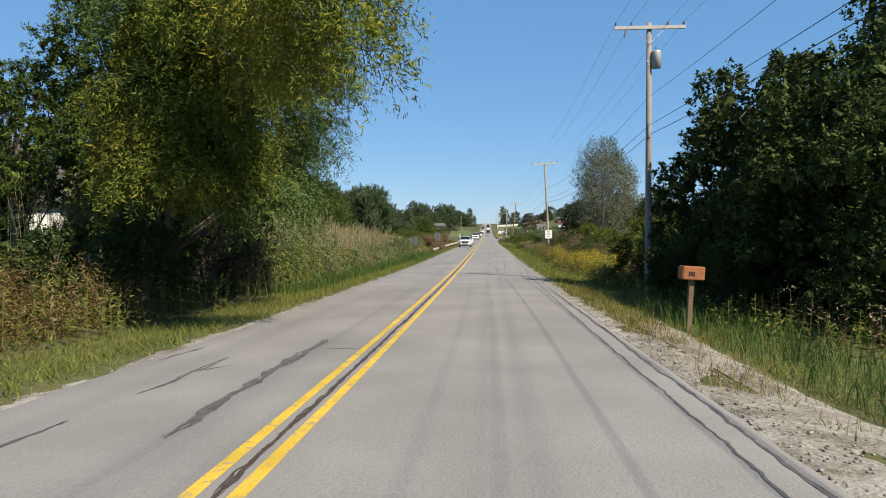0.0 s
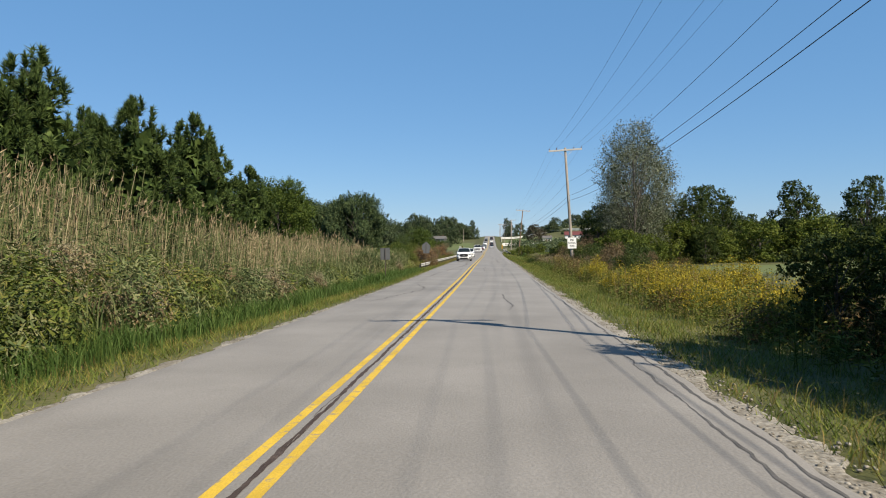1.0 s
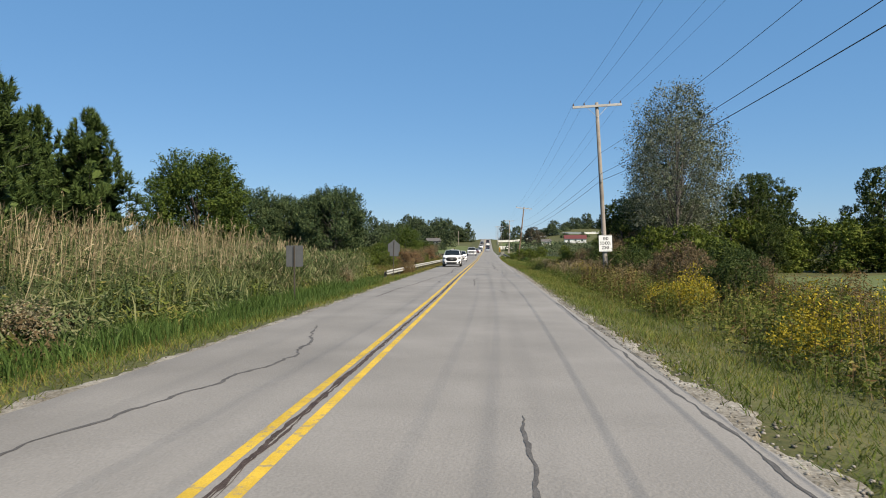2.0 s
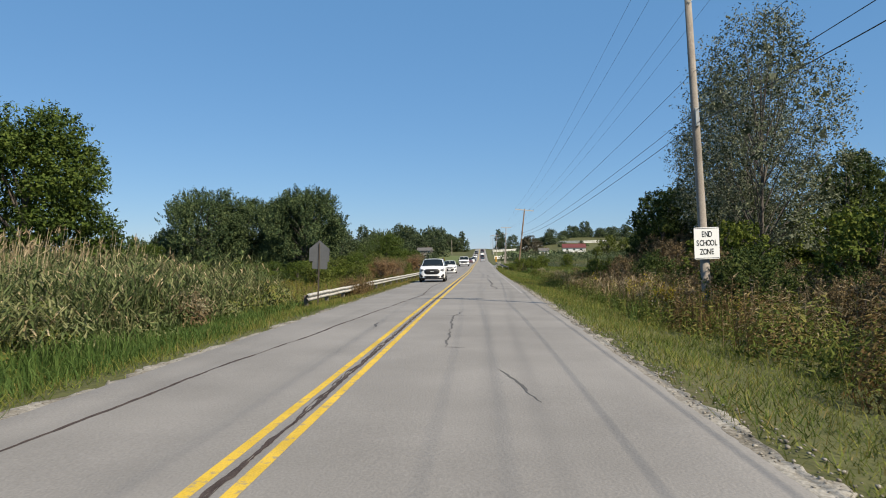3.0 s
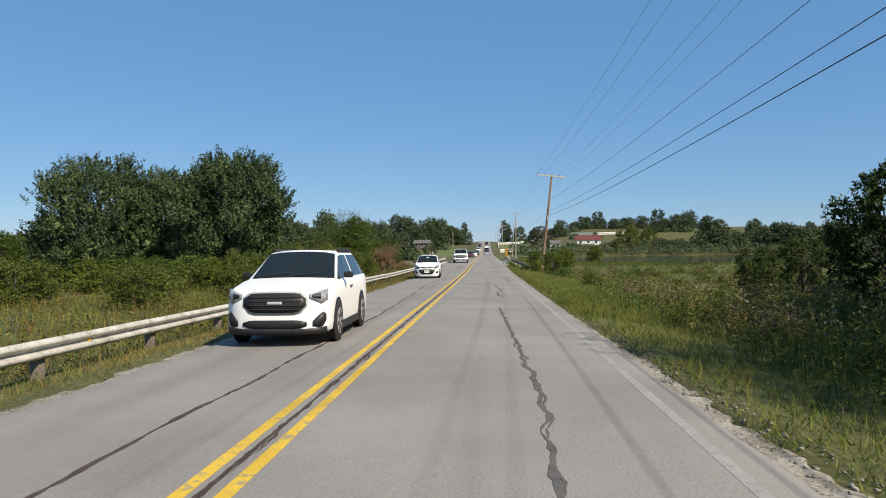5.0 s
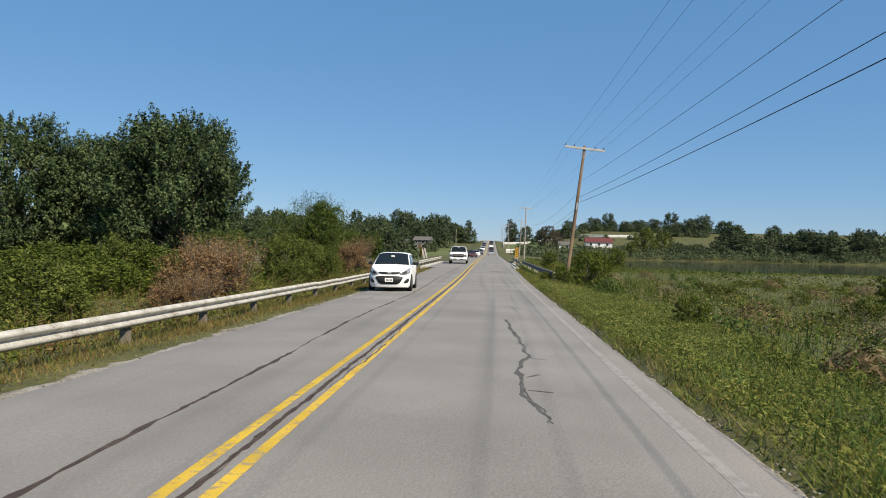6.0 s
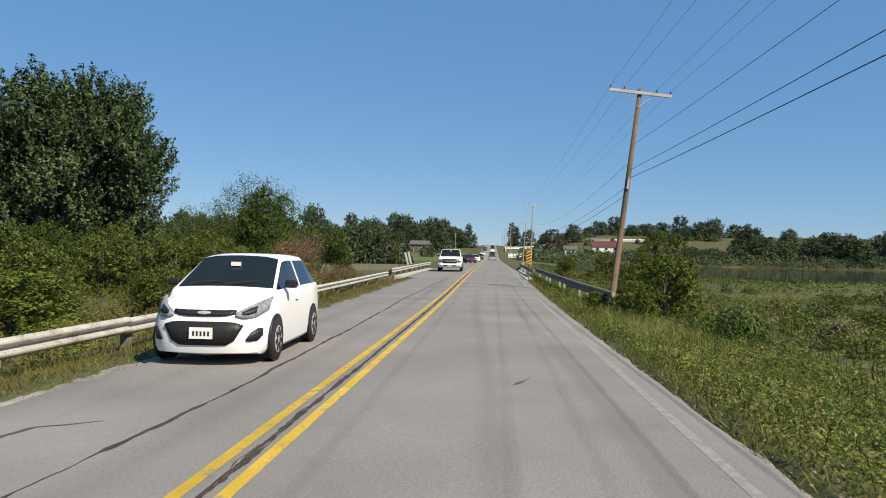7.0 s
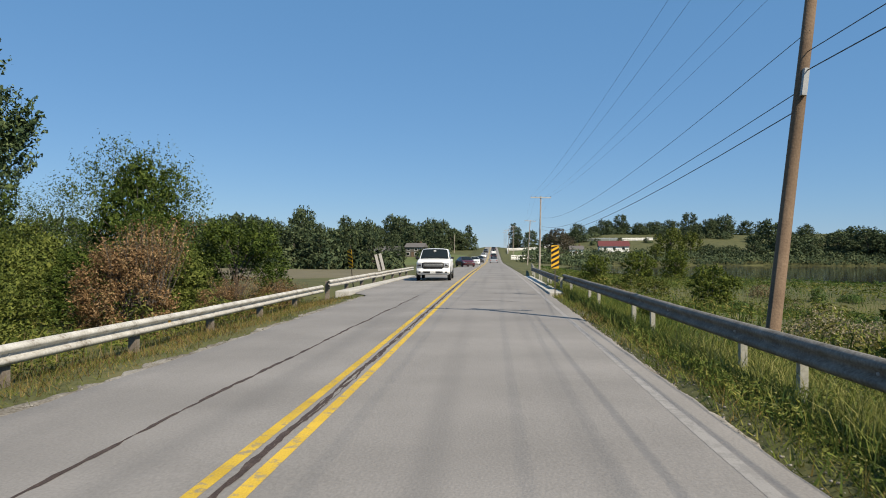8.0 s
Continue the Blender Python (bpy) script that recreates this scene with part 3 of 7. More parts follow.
tar_seam(28, [(0.1, 131), (0.14, 136), (-0.02, 141)], 0.1, 0.05, 0.03, 0.9)

# gravel shoulders and pull-off, with loose stones
def shoulder(name, side, y0, y1, wide, label, cols=7):
    yy = np.arange(y0, y1, 0.16)
    co = []
    for y in yy:
        k = wide(y) * max(0.12, 1 + 0.9 * noise.noise((side * 3, y * 0.55, 1)) + 0.7 * noise.noise((side, y * 2.7, 2)))
        for c in range(cols):
            u = c / (cols - 1)
            x = (LEFT + 0.08 - k * u) if side < 0 else (RIGHT - 0.08 + k * u)
            lie = float(road_z(y)) - 0.03 if u * k < 0.14 else max(float(land_z(x, y)) + 0.012, float(road_z(y)) - 0.05 - 0.12 * u * k)
            co.append((x, y, lie + 0.022 * noise.noise((x * 7, y * 7, 0)) - (0.06 if c == cols - 1 else 0) - (0.03 if c == 0 else 0)))
    i = (np.arange(len(yy) - 1)[:, None] * cols + np.arange(cols - 1)[None]).reshape(-1, 1)
    return tagged(new(name, quick_mesh(name, co, i + [0, 1, cols + 1, cols], [M_GRAVEL], smooth=True)), label, "gravel", kind="structure")


def right_width(y):
    return 0.42 + 0.6 * math.exp(-(((y - 6) / 9) ** 2)) - 0.12 * float(step(60, 75, y)) + 0.14 * math.exp(-(((y - 97) / 12) ** 2)) - 0.2 * float(step(108, 125, y))


shoulder("shoulder_left", -1, -8, 189, lambda y: 0.33, "thin broken strip of crumbled gravel along the asphalt edge")
shoulder("shoulder_right", 1, -8, 186, right_width, "pale crumbled gravel shoulder widening into a pull-off")


def pullover():
    xs_, ys_ = np.linspace(4.9, 6.1, 7), np.arange(-6, 19, 0.4)
    def h(X, Y):
        return land_z(X, Y) + 0.05 - 0.1 * np.abs(X - 5.5 - 0.25 * np.sin(Y * 0.4)) + 0.015 * wave(X, Y, 6)
    return sheet("gravel_track", xs_, ys_, h, M_GRAVEL)


tagged(new("gravel_track", pullover()), "narrow worn gravel track beside the road", "gravel", kind="structure")


def pebbles(n, xf, y0, y1, size):
    rng = np.random.default_rng(n)
    y = rng.uniform(y0, y1, n)
    x = xf(y, rng.random(n))
    s = rng.uniform(0.4, 1, n) ** 2 * size
    c = on_land(x, y)
    c[:, 2] = np.where(np.minimum(np.abs(x - RIGHT), np.abs(x - LEFT)) < 0.7, np.maximum(c[:, 2] + 0.015, road_z(y) - 0.05), c[:, 2] + 0.01)
    cube = np.array([(a, b, d) for d in (-1, 1) for b in (-1, 1) for a in (-1, 1)], float)
    co = cube[None] * s[:, None, None] * (1 + 0.5 * rng.uniform(-1, 1, (n, 8, 3))) * (1, 1, 0.6) + c[:, None]
    f = np.array([(0, 1, 3, 2), (4, 6, 7, 5), (0, 4, 5, 1), (2, 3, 7, 6), (0, 2, 6, 4), (1, 5, 7, 3)])
    return co.reshape(-1, 3), (8 * np.arange(n)[:, None, None] + f).reshape(-1, 4)


h = Heap(M_STONE)
h.add(pebbles(6000, lambda y, u: RIGHT + 0.02 + u ** 1.5 * 0.55, -5, 120, 0.017), M_STONE)
h.add(pebbles(1200, lambda y, u: RIGHT + u * u * 0.35, 120, 185, 0.014), M_STONE)
h.add(pebbles(2200, lambda y, u: LEFT - u * u * 0.26, -5, 188, 0.014), M_STONE)
h.add(pebbles(1000, lambda y, u: 4.3 + u * 1.3, -4, 17, 0.016), M_STONE)
tagged(new("gravel_stones", h.mesh("gravel_stones")), "loose pale stones along the asphalt edges", "gravel", kind="stuff")

# pond, lawn, tilled field
def pond_edge(a, q=1.0):
    """A place on the pond's shore line, q times as far out."""
    c, s_ = math.cos(a), math.sin(a)
    r = q * ((c / 74) ** 4 + (s_ / 78) ** 4) ** -0.25
    return 98 + r * c, 322 + r * s_


def pond_sheet(n=72):
    co = [(98, 322, -2.78)] + [(*pond_edge(2 * math.pi * k / n, 1.06 + 0.02 * math.sin(6 * math.pi * k / n)), -2.78) for k in range(n)]
    return quick_mesh("water", co, [(0, 1 + k, 1 + (k + 1) % n) for k in range(n)], [M_WATER])


tagged(new("water", pond_sheet()), "still dark pond with a grassy shore", "pond", kind="structure")


def field(name, cx, cy, rx, ry, mat, lift, seed, square=3.0, rings=12, spokes=72):
    """A patch of ground with rounded, uneven edges."""
    co, q = [], []
    for k in range(rings + 1):
        for a in np.linspace(0, 2 * math.pi, spokes, endpoint=False):
            c, s_ = math.cos(a), math.sin(a)
            r = (abs(c) ** square + abs(s_) ** square) ** (-1 / square)
            r *= (k / rings) * (1 + 0.05 * math.sin(3 * a + seed) + 0.035 * math.sin(7 * a + 2 * seed) + 0.02 * math.sin(17 * a))
            x, y = cx + rx * r * c, cy + ry * r * s_
            co.append((x, y, float(land_z(x, y)) + (lift if k < rings else -0.1)))
    for k in range(rings):
        for m in range(spokes):
            n = (m + 1) % spokes
            q.append((k * spokes + m, k * spokes + n, (k + 1) * spokes + n, (k + 1) * spokes + m))
    return new(name, quick_mesh(name, co, q, [mat], smooth=True))


tagged(field("lawn", 47, 78, 27, 29, M_LAWN, 0.06, 1.0), "mown light green lawn behind the roadside weeds", "lawn", kind="structure")
tagged(field("lawn", -52, 425, 44, 92, M_LAWN, 0.08, 2.0), "sunlit green lawn on the far slope", "lawn", kind="structure")
tagged(field("lawn", 28, 492, 19, 52, M_LAWN, 0.08, 3.0), "grassy fenced pasture on the far slope", "lawn", kind="structure")
tagged(field("tilled_field", -64, 268, 55, 31, M_SOIL, 0.08, 4.0, 4.0), "flat bare brown field beyond the creek", "field", kind="structure")

# bridge over the creek
bridge = thing("road_bridge", pose(0, 203, 0), "short concrete road bridge over a creek", "bridge", kind="structure")
for x0, x1 in ((-4.75, -4.15), (4.15, 4.75)):
    zz = float(road_z(203))
    part("kerb", boxed(x0, x1, -12.5, 12.5, zz - 0.9, zz + 0.03, bevel=0.03), M_CONCRETE, bridge, "weathered concrete bridge kerb")
for y in (-12.6, 12.6):
    part("abutment", boxed(-4.7, 4.7, y - 0.4, y + 0.4, float(road_z(203)) - 2.6, float(road_z(203)) - 0.25), M_CONCRETE, bridge)

# ---- trees and bushes ----


def shoots(blobs, count, rng, rise=0.4, reach=0.8):
    """Starts and ways of leafy shoots over round masses (x, y, z, radius), none of them buried in another mass."""
    blobs = np.array(blobs, float)
    share = blobs[:, 3] ** 2
    pick = rng.choice(len(blobs), 3 * count, p=share / share.sum())
    d = unit(rng.normal(size=(len(pick), 3)))
    d[:, 2] = np.where(d[:, 2] < -0.55, -d[:, 2], d[:, 2])
    bump = 1 + 0.13 * np.sin(d[:, 0] * 5 + pick) * np.cos(d[:, 1] * 6 + 2 * pick) + 0.08 * np.sin(d[:, 2] * 9 + pick)
    p = blobs[pick, :3] + d * (blobs[pick, 3] * bump * (reach + (1 - reach) * rng.random(len(pick))))[:, None] * (1, 1, 0.92)
    depth = np.linalg.norm(p[:, None] - blobs[None, :, :3], axis=2) / blobs[None, :, 3]
    depth[np.arange(len(pick)), pick] = 9
    keep = np.flatnonzero((depth.min(1) > 0.82) | (rng.random(len(pick)) < 0.06))[:count]
    p, d = p[keep], d[keep]
    out = unit(p - (0, 0, blobs[:, 2].mean() * 0.8))
    return p, unit(d * 0.7 + out * 0.4 + rng.normal(size=d.shape) * 0.3 + (0, 0, rise)), d


def foliage(p, way, out, per, length, wide, leaf, slim, rng, droop=0.0, loose=0.6):
    """Leaves along shoots that start at p; they look outwards and up, more or less."""
    n = len(p)
    s = length * rng.uniform(0.55, 1.25, n)
    u = rng.random((n, per))
    c = p[:, None] + way[:, None] * ((u - 0.35) * s[:, None])[..., None] + rng.normal(size=(n, per, 3)) * (wide * s[:, None] * (1.15 - 0.8 * u))[..., None]
    c[..., 2] -= droop * s[:, None] * u * u
    face = unit(np.repeat(out[:, None], per, 1) * 0.8 + (0, 0, 0.55) + rng.normal(size=c.shape) * loose).reshape(-1, 3)
    along = np.cross(face, rng.normal(size=face.shape)) + np.repeat(way, per, 0) * 0.5 + (0, 0, -0.7 * droop)
    L = leaf * rng.uniform(0.6, 1.35, n * per)
    return leaf_tris(c.reshape(-1, 3), along, L, L * slim, rng, face)


def filling(blobs, count, size, rng):
    """Large leaves in the shade inside the masses, which close the crown."""
    blobs = np.array(blobs, float)
    share = blobs[:, 3] ** 2
    pick = rng.choice(len(blobs), count, p=share / share.sum())
    d = unit(rng.normal(size=(count, 3)))
    c = blobs[pick, :3] + d * (blobs[pick, 3] * rng.uniform(0.2, 0.62, count))[:, None]
    return leaf_tris(c, np.cross(d, rng.normal(size=d.shape)), size * rng.uniform(0.7, 1.2, count), size * 0.8, rng, d)


def envelope(height, radius, base, n, rng, size=0.36, top=0.75):
    """Round masses filling a crown of that height and radius."""
    out = []
    for k in range(n):
        u = (k + 0.5) / n
        z = base + (height - base) * (0.1 + 0.8 * u)
        w = radius * max(0.25, 1 - abs((u - 0.42) / 0.64) ** 3) ** 0.55
        a = k * 2.4 + rng.uniform(-0.4, 0.4)
        r = max(0.1, w - radius * size) * rng.uniform(0.55, 1.0)
        out.append((r * math.cos(a), r * math.sin(a), z, radius * size * rng.uniform(0.75, 1.2)))
    return out


def limbs(blobs, height, r0, rng, sub=2):
    lines = [[(0, 0, -0.25, r0 * 1.35), (0, 0, 0.25, r0), (rng.uniform(-1, 1) * r0, rng.uniform(-1, 1) * r0, height * 0.45, r0 * 0.7), (0, 0, height * 0.82, r0 * 0.15)]]
    for x, y, z, r in blobs:
        s = max(0.2 * height, z - 0.35 * height * rng.uniform(0.5, 1))
        s = min(s, z)
        lines.append([(0, 0, s * 0.8, r0 * 0.4), (x * 0.5, y * 0.5, s + (z - s) * 0.4, r0 * 0.26), (x, y, z, r0 * 0.1)])
        for _ in range(sub):
            d = unit(rng.normal(size=3)) * r
            lines.append([(x * 0.8, y * 0.8, s + (z - s) * 0.75, r0 * 0.12), (x + d[0] * 0.8, y + d[1] * 0.8, z + abs(d[2]) * 0.8, 0.008)])
    return lines


def tree_mesh(seed, height, radius, base, count, leaf, mat, size=0.36, blobs_n=16, per=14, shoot=0.0, wide=0.22, droop=0.0, slim=0.62, r0=None, far=False, rise=0.4, loose=0.6, fill=1.0, reach=0.8):
    """Trunk and crown; count: leaves; per: leaves a shoot; shoot: its length; rise: how steeply shoots stand."""
    rng = np.random.default_rng(seed)
    blobs = envelope(height, radius, base, blobs_n, rng, size)
    mass = radius * size
    h = Heap(mat)
    p, way, out = shoots(blobs, max(8, count // per), rng, rise, reach)
    h.add(foliage(p, way, out, per, shoot or 0.5 * mass, wide, leaf, slim, rng, droop, loose), mat)
    if fill:
        h.add(filling(blobs, int(fill * 22 * blobs_n), 0.42 * mass, rng), mat)
    trunk = quick_mesh("trunk", *tubes(limbs(blobs[::3] if far else blobs, height, r0 or height * 0.018, rng, 0 if far else 1), 4 if far else 6), [M_BARK], smooth=True)
    return trunk, h.mesh("crown")


def plant(name, meshes, x, y, label, category, turn=0, scale=1.0, group="", sink=0.1, tall=1.0):
    trunk, crown = meshes
    t = thing(name, Matrix.Translation((x, y, float(land_z(x, y)) - sink)) @ pose(0, 0, 0, 0, 0, turn) @ Matrix.Diagonal((scale, scale, scale * tall, 1)), label, category, group)
    part("trunk", trunk, None, t)
    part("crown", crown, None, t)
    return t


# the drooping roadside tree
def willow():
    rng = np.random.default_rng(3)
    green = [(1.9, -1, 8.5, 2.2), (0.8, 0.8, 7.6, 1.8), (2.8, 0.5, 6.8, 2.1), (3.4, 1.2, 7.8, 1.9), (3.0, 0.2, 9.6, 2.0), (1.0, 2.6, 7.5, 2.4), (1.2, 0.6, 10.8, 2.1), (3.4, 2.5, 5.2, 1.2), (2.4, 3.6, 4.4, 1.3), (4.3, 1.8, 7.2, 1.3), (4.0, 2.6, 5.9, 0.8), (1.5, -3.4, 8.0, 1.7), (2.9, -0.6, 3.2, 1.2), (3.0, 1.2, 3.4, 1.2)]
    rear = [(1.6, 7, 5.6, 1.5), (0.6, 6.5, 8, 2.1), (-1.5, 7, 7, 2.2), (-1.5, 6, 10, 2.2), (-2.5, 8, 4.5, 1.9), (-0.8, 5.5, 3.2, 1.5), (1.2, 6.8, 4.2, 1.0), (-0.6, 4, 9, 2.0)]
    yellow = [(1.4, -3.2, 5.8, 1.6), (2.4, -3.2, 5.4, 1.5), (1.6, -3.9, 3.9, 1.3), (2.5, -2.2, 4.3, 1.2), (0.8, -3.3, 4.2, 1.1)]
    bough = [(2.4, -3.4, 7.6, 1.6), (3.6, -4.8, 7.2, 1.5), (5.2, -6.3, 6.8, 1.3), (6.6, -7.7, 6.6, 1.2), (7.1, -8.2, 5.6, 0.8), (5.6, -6.8, 5.6, 0.8), (4.2, -4.6, 5.9, 0.8)]
    h = Heap(M_WILLOW_GREEN, M_WILLOW_SUNLIT, M_WILLOW)
    # light on the crown is in the leaf tones: yellow front boughs, greener rest
    for blobs, count, mat in ((green + rear, 6000, M_WILLOW_GREEN), (yellow, 1900, M_WILLOW_SUNLIT), (bough, 1500, M_WILLOW)):
        p, way, out = shoots(blobs, count, rng, -0.1, 0.7)
        h.add(foliage(p, way, out, 36, 0.9, 0.16, 0.13, 0.24, rng, 0.7, 0.55), mat)
    h.add(filling(green + rear + yellow, 2000, 0.34, rng), M_WILLOW_GREEN)
    lines = limbs(green + yellow, 11, 0.1, rng, 2)
    for line in limbs([(x + 0.8, y - 6.4, z, r) for x, y, z, r in rear], 10, 0.1, rng, 1):
        lines.append([(x - 0.8, y + 6.4, z, r) for x, y, z, r in line])
    lines.append([(0, 0, 5.6, 0.1), (1.2, -1.8, 7.2, 0.075), (2.6, -3.6, 7.5, 0.055), (4.2, -5.3, 7.0, 0.035), (6.4, -7.5, 6.3, 0.012)])
    for x, y, z, r in bough:
        for _ in range(5):
            d = unit(rng.normal(size=3)) * r * 0.9
            lines.append([(x * 0.93, y * 0.93, z + 0.25, 0.016), (x + d[0] * 0.6, y + d[1] * 0.6, z + 0.2 + d[2] * 0.4, 0.01), (x + d[0], y + d[1], z + d[2] * 0.6 - 0.2, 0.004)])
    return quick_mesh("trunk", *tubes(lines), [M_BARK], smooth=True), h.mesh("crown")


plant("willow_tree", willow(), -7.6, 21.5, "large drooping willow with sunlit yellow-green boughs beside the road", "tree")
dark1 = tree_mesh(11, 7.0, 3.4, 0.8, 26000, 0.15, M_DARK, blobs_n=16, per=26, size=0.3)
plant("roadside_tree", dark1, -11.9, 29.0, "dark green dense tree behind the willow", "tree", 40, 0.8)
plant("roadside_tree", tree_mesh(14, 10.5, 3.3, 2.9, 36000, 0.13, M_BUSH, blobs_n=24, per=26, size=0.3, slim=0.4, droop=0.3, rise=0.1), -11.4, 26.5, "tall dark green tree in the shade behind the willow", "tree", 70, 1.2)
plant("roadside_tree", tree_mesh(12, 8.8, 2.6, 3.0, 28000, 0.14, M_BUSH, slim=0.35, per=26, droop=0.3, rise=0.1, size=0.28, blobs_n=22), -15.6, 26.5, "drooping green tree beside a white house", "tree", 10)
# dark-leaved bushes fill the hollow below the willow, its shade put into their colour
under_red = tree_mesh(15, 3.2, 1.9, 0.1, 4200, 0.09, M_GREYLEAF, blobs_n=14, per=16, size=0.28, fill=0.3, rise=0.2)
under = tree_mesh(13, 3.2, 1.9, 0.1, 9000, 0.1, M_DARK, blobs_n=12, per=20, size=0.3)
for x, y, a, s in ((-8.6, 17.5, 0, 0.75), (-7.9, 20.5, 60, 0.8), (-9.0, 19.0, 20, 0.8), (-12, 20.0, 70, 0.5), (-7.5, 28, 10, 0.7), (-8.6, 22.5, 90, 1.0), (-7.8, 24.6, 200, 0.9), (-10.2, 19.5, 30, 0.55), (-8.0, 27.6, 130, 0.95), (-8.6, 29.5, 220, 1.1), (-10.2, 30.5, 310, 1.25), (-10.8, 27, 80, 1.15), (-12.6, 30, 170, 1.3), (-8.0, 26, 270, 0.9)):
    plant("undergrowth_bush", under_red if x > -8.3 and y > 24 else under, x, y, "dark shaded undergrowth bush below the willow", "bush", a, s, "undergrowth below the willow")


# pines behind the reeds
def pine(seed, height, radius):
    rng = np.random.default_rng(seed)
    lines = [[(0, 0, -0.2, 0.16), (0.05, 0, height * 0.5, 0.11), (0, 0.05, height * 0.97, 0.02)]]
    tuft, way = [], []
    z = height * 0.12
    while z < height * 0.97:
        u = (z - height * 0.12) / (height * 0.85)
        w = radius * (1 - u) ** 0.72 * (0.45 + 0.55 * min(1, u / 0.22)) + 0.15
        for k in range(6 if u < 0.85 else 4):
            a = rng.uniform(0, 2 * math.pi)
            r = w * rng.uniform(0.6, 1.12)
            dx, dy, rise = math.cos(a), math.sin(a), rng.uniform(0.02, 0.35) * r + 0.2
            lines.append([(0, 0, z, 0.045 * (1.2 - u)), (dx * r * 0.5, dy * r * 0.5, z + rise * 0.3, 0.028 * (1.2 - u)), (dx * r, dy * r, z + rise, 0.008)])
            for q in np.linspace(0.35, 1.0, max(2, int(r * 4.2))):
                for _ in range(3):
                    tuft.append((dx * r * q + rng.normal() * 0.16 * r * 0.5, dy * r * q + rng.normal() * 0.16 * r * 0.5, z + rise * q * q + rng.uniform(-0.05, 0.22)))
                    way.append((dx * 0.6, dy * 0.6, 0.7))
            for q in range(5):
                tuft.append((dx * r, dy * r, z + rise + 0.1 * q))
                way.append((dx * 0.15, dy * 0.15, 1))
        z += height * rng.uniform(0.032, 0.05)
    for k in range(9):
        tuft.append((0, 0, height * (0.9 + 0.0165 * k)))
        way.append((0, 0, 1))
    tuft, way = np.array(tuft), np.array(way)
    n = 17
    c, d = np.repeat(tuft, n, 0), np.repeat(way, n, 0)
    along = unit(d + rng.normal(size=c.shape) * 0.55)
    L = rng.uniform(0.17, 0.3, len(c))
    h = Heap(M_PINE)
    h.add(leaf_tris(c + along * L[:, None] * 0.5, along, L, 0.05, rng, unit(c * (1, 1, 0) + (0, 0, 0.6) + rng.normal(size=c.shape) * 0.5)), M_PINE)
    m = 420
    z = height * rng.uniform(0.1, 0.86, m)
    w = radius * 0.62 * (1 - (z / height - 0.1) / 0.85) ** 0.72
    a = rng.uniform(0, 2 * math.pi, m)
    c = np.stack([np.cos(a) * w, np.sin(a) * w, z], 1)
    h.add(leaf_tris(c, rng.normal(size=c.shape), 0.8, 0.5, rng), M_PINE)
    return quick_mesh("trunk", *tubes(lines, 5), [M_BARK], smooth=True), h.mesh("crown")


pines = [pine(21, 7.6, 2.5), pine(22, 6.8, 2.2), pine(23, 8.2, 2.7)]
for k, (x, y, s, a) in enumerate(((-17.5, 33, 1.0, 0), (-26, 37, 1.1, 70), (-17, 39, 1.02, 140), (-21, 42.5, 1.12, 20), (-16.8, 44.5, 0.95, 250), (-18.5, 49, 1.06, 100), (-16, 52.5, 0.98, 300),
                                  (-19.5, 55.5, 1.06, 190), (-16, 58.5, 0.96, 45), (-17.2, 64, 0.98, 350), (-19.5, 61, 1.0, 10), (-20, 69, 0.98, 60), (-17.8, 72.5, 0.9, 110), (-23, 50, 1.15, 80), (-24, 62, 1.1, 200), (-22.5, 76, 1.0, 20))):
    plant("pine_tree", pines[k % 3], x + 2.0, y, "dark green pine with upright tufted tips behind the reeds", "tree", a, s * 1.14, "pines behind the reeds")

plant("roadside_tree", tree_mesh(31, 8.8, 4.0, 0.4, 56000, 0.15, M_BUSH, blobs_n=30, per=30, size=0.26, shoot=1.1, wide=0.15, rise=0.25), -21, 97, "rounded green deciduous tree above the reeds", "tree", 0, 1.15)

# big maples on the left
maple_a, maple_b, maple_c = (tree_mesh(s, 15.0, r, -0.8, 84000, 0.21, M_MAPLE, size=0.21, blobs_n=54, per=44, shoot=1.7, wide=0.11, slim=0.75, rise=0.8, reach=0.7) for s, r in ((41, 8.4), (42, 8.0), (43, 9.2)))
for m, x, y, s, a, tall in ((maple_a, -31.4, 196.5, 1.12, 0, 1.03), (maple_b, -37, 204, 1.1, 100, 0.98), (maple_c, -52, 200, 1.15, 50, 1.04), (maple_a, -45, 206, 1.08, 210, 1.0)):
    plant("maple_tree", m, x, y, "broad dense dark green maple beyond the field", "tree", a, s, "maples beyond the field", 0.3, tall)

# upright twigs with few leaves
def twigs(seed, r, h, n, leaf, mat, wood, many=16):
    rng = np.random.default_rng(seed)
    lines, c = [], []
    for _ in range(n):
        a, lean = rng.uniform(0, 2 * math.pi), rng.uniform(0.2, 1)
        p = np.array((math.cos(a) * r * lean * 0.4, math.sin(a) * r * lean * 0.4, h * 0.3))
        e = np.array((math.cos(a) * r * lean, math.sin(a) * r * lean, h * rng.uniform(0.75, 1.05)))
        m = (p + e) / 2 + rng.normal(size=3) * 0.15
        lines.append([(*p, 0.02), (*m, 0.012), (*e, 0.005)])
        for q in np.linspace(0.1, 1, many):
            c.append(m + (e - m) * q + rng.normal(size=3) * 0.16)
    c = np.array(c)
    L = leaf * rng.uniform(0.6, 1.3, len(c))
    return quick_mesh("trunk", *tubes(lines, 4), [wood], smooth=True), quick_mesh("crown", *leaf_tris(c, rng.normal(size=c.shape), L, L * 0.5, rng), [mat])


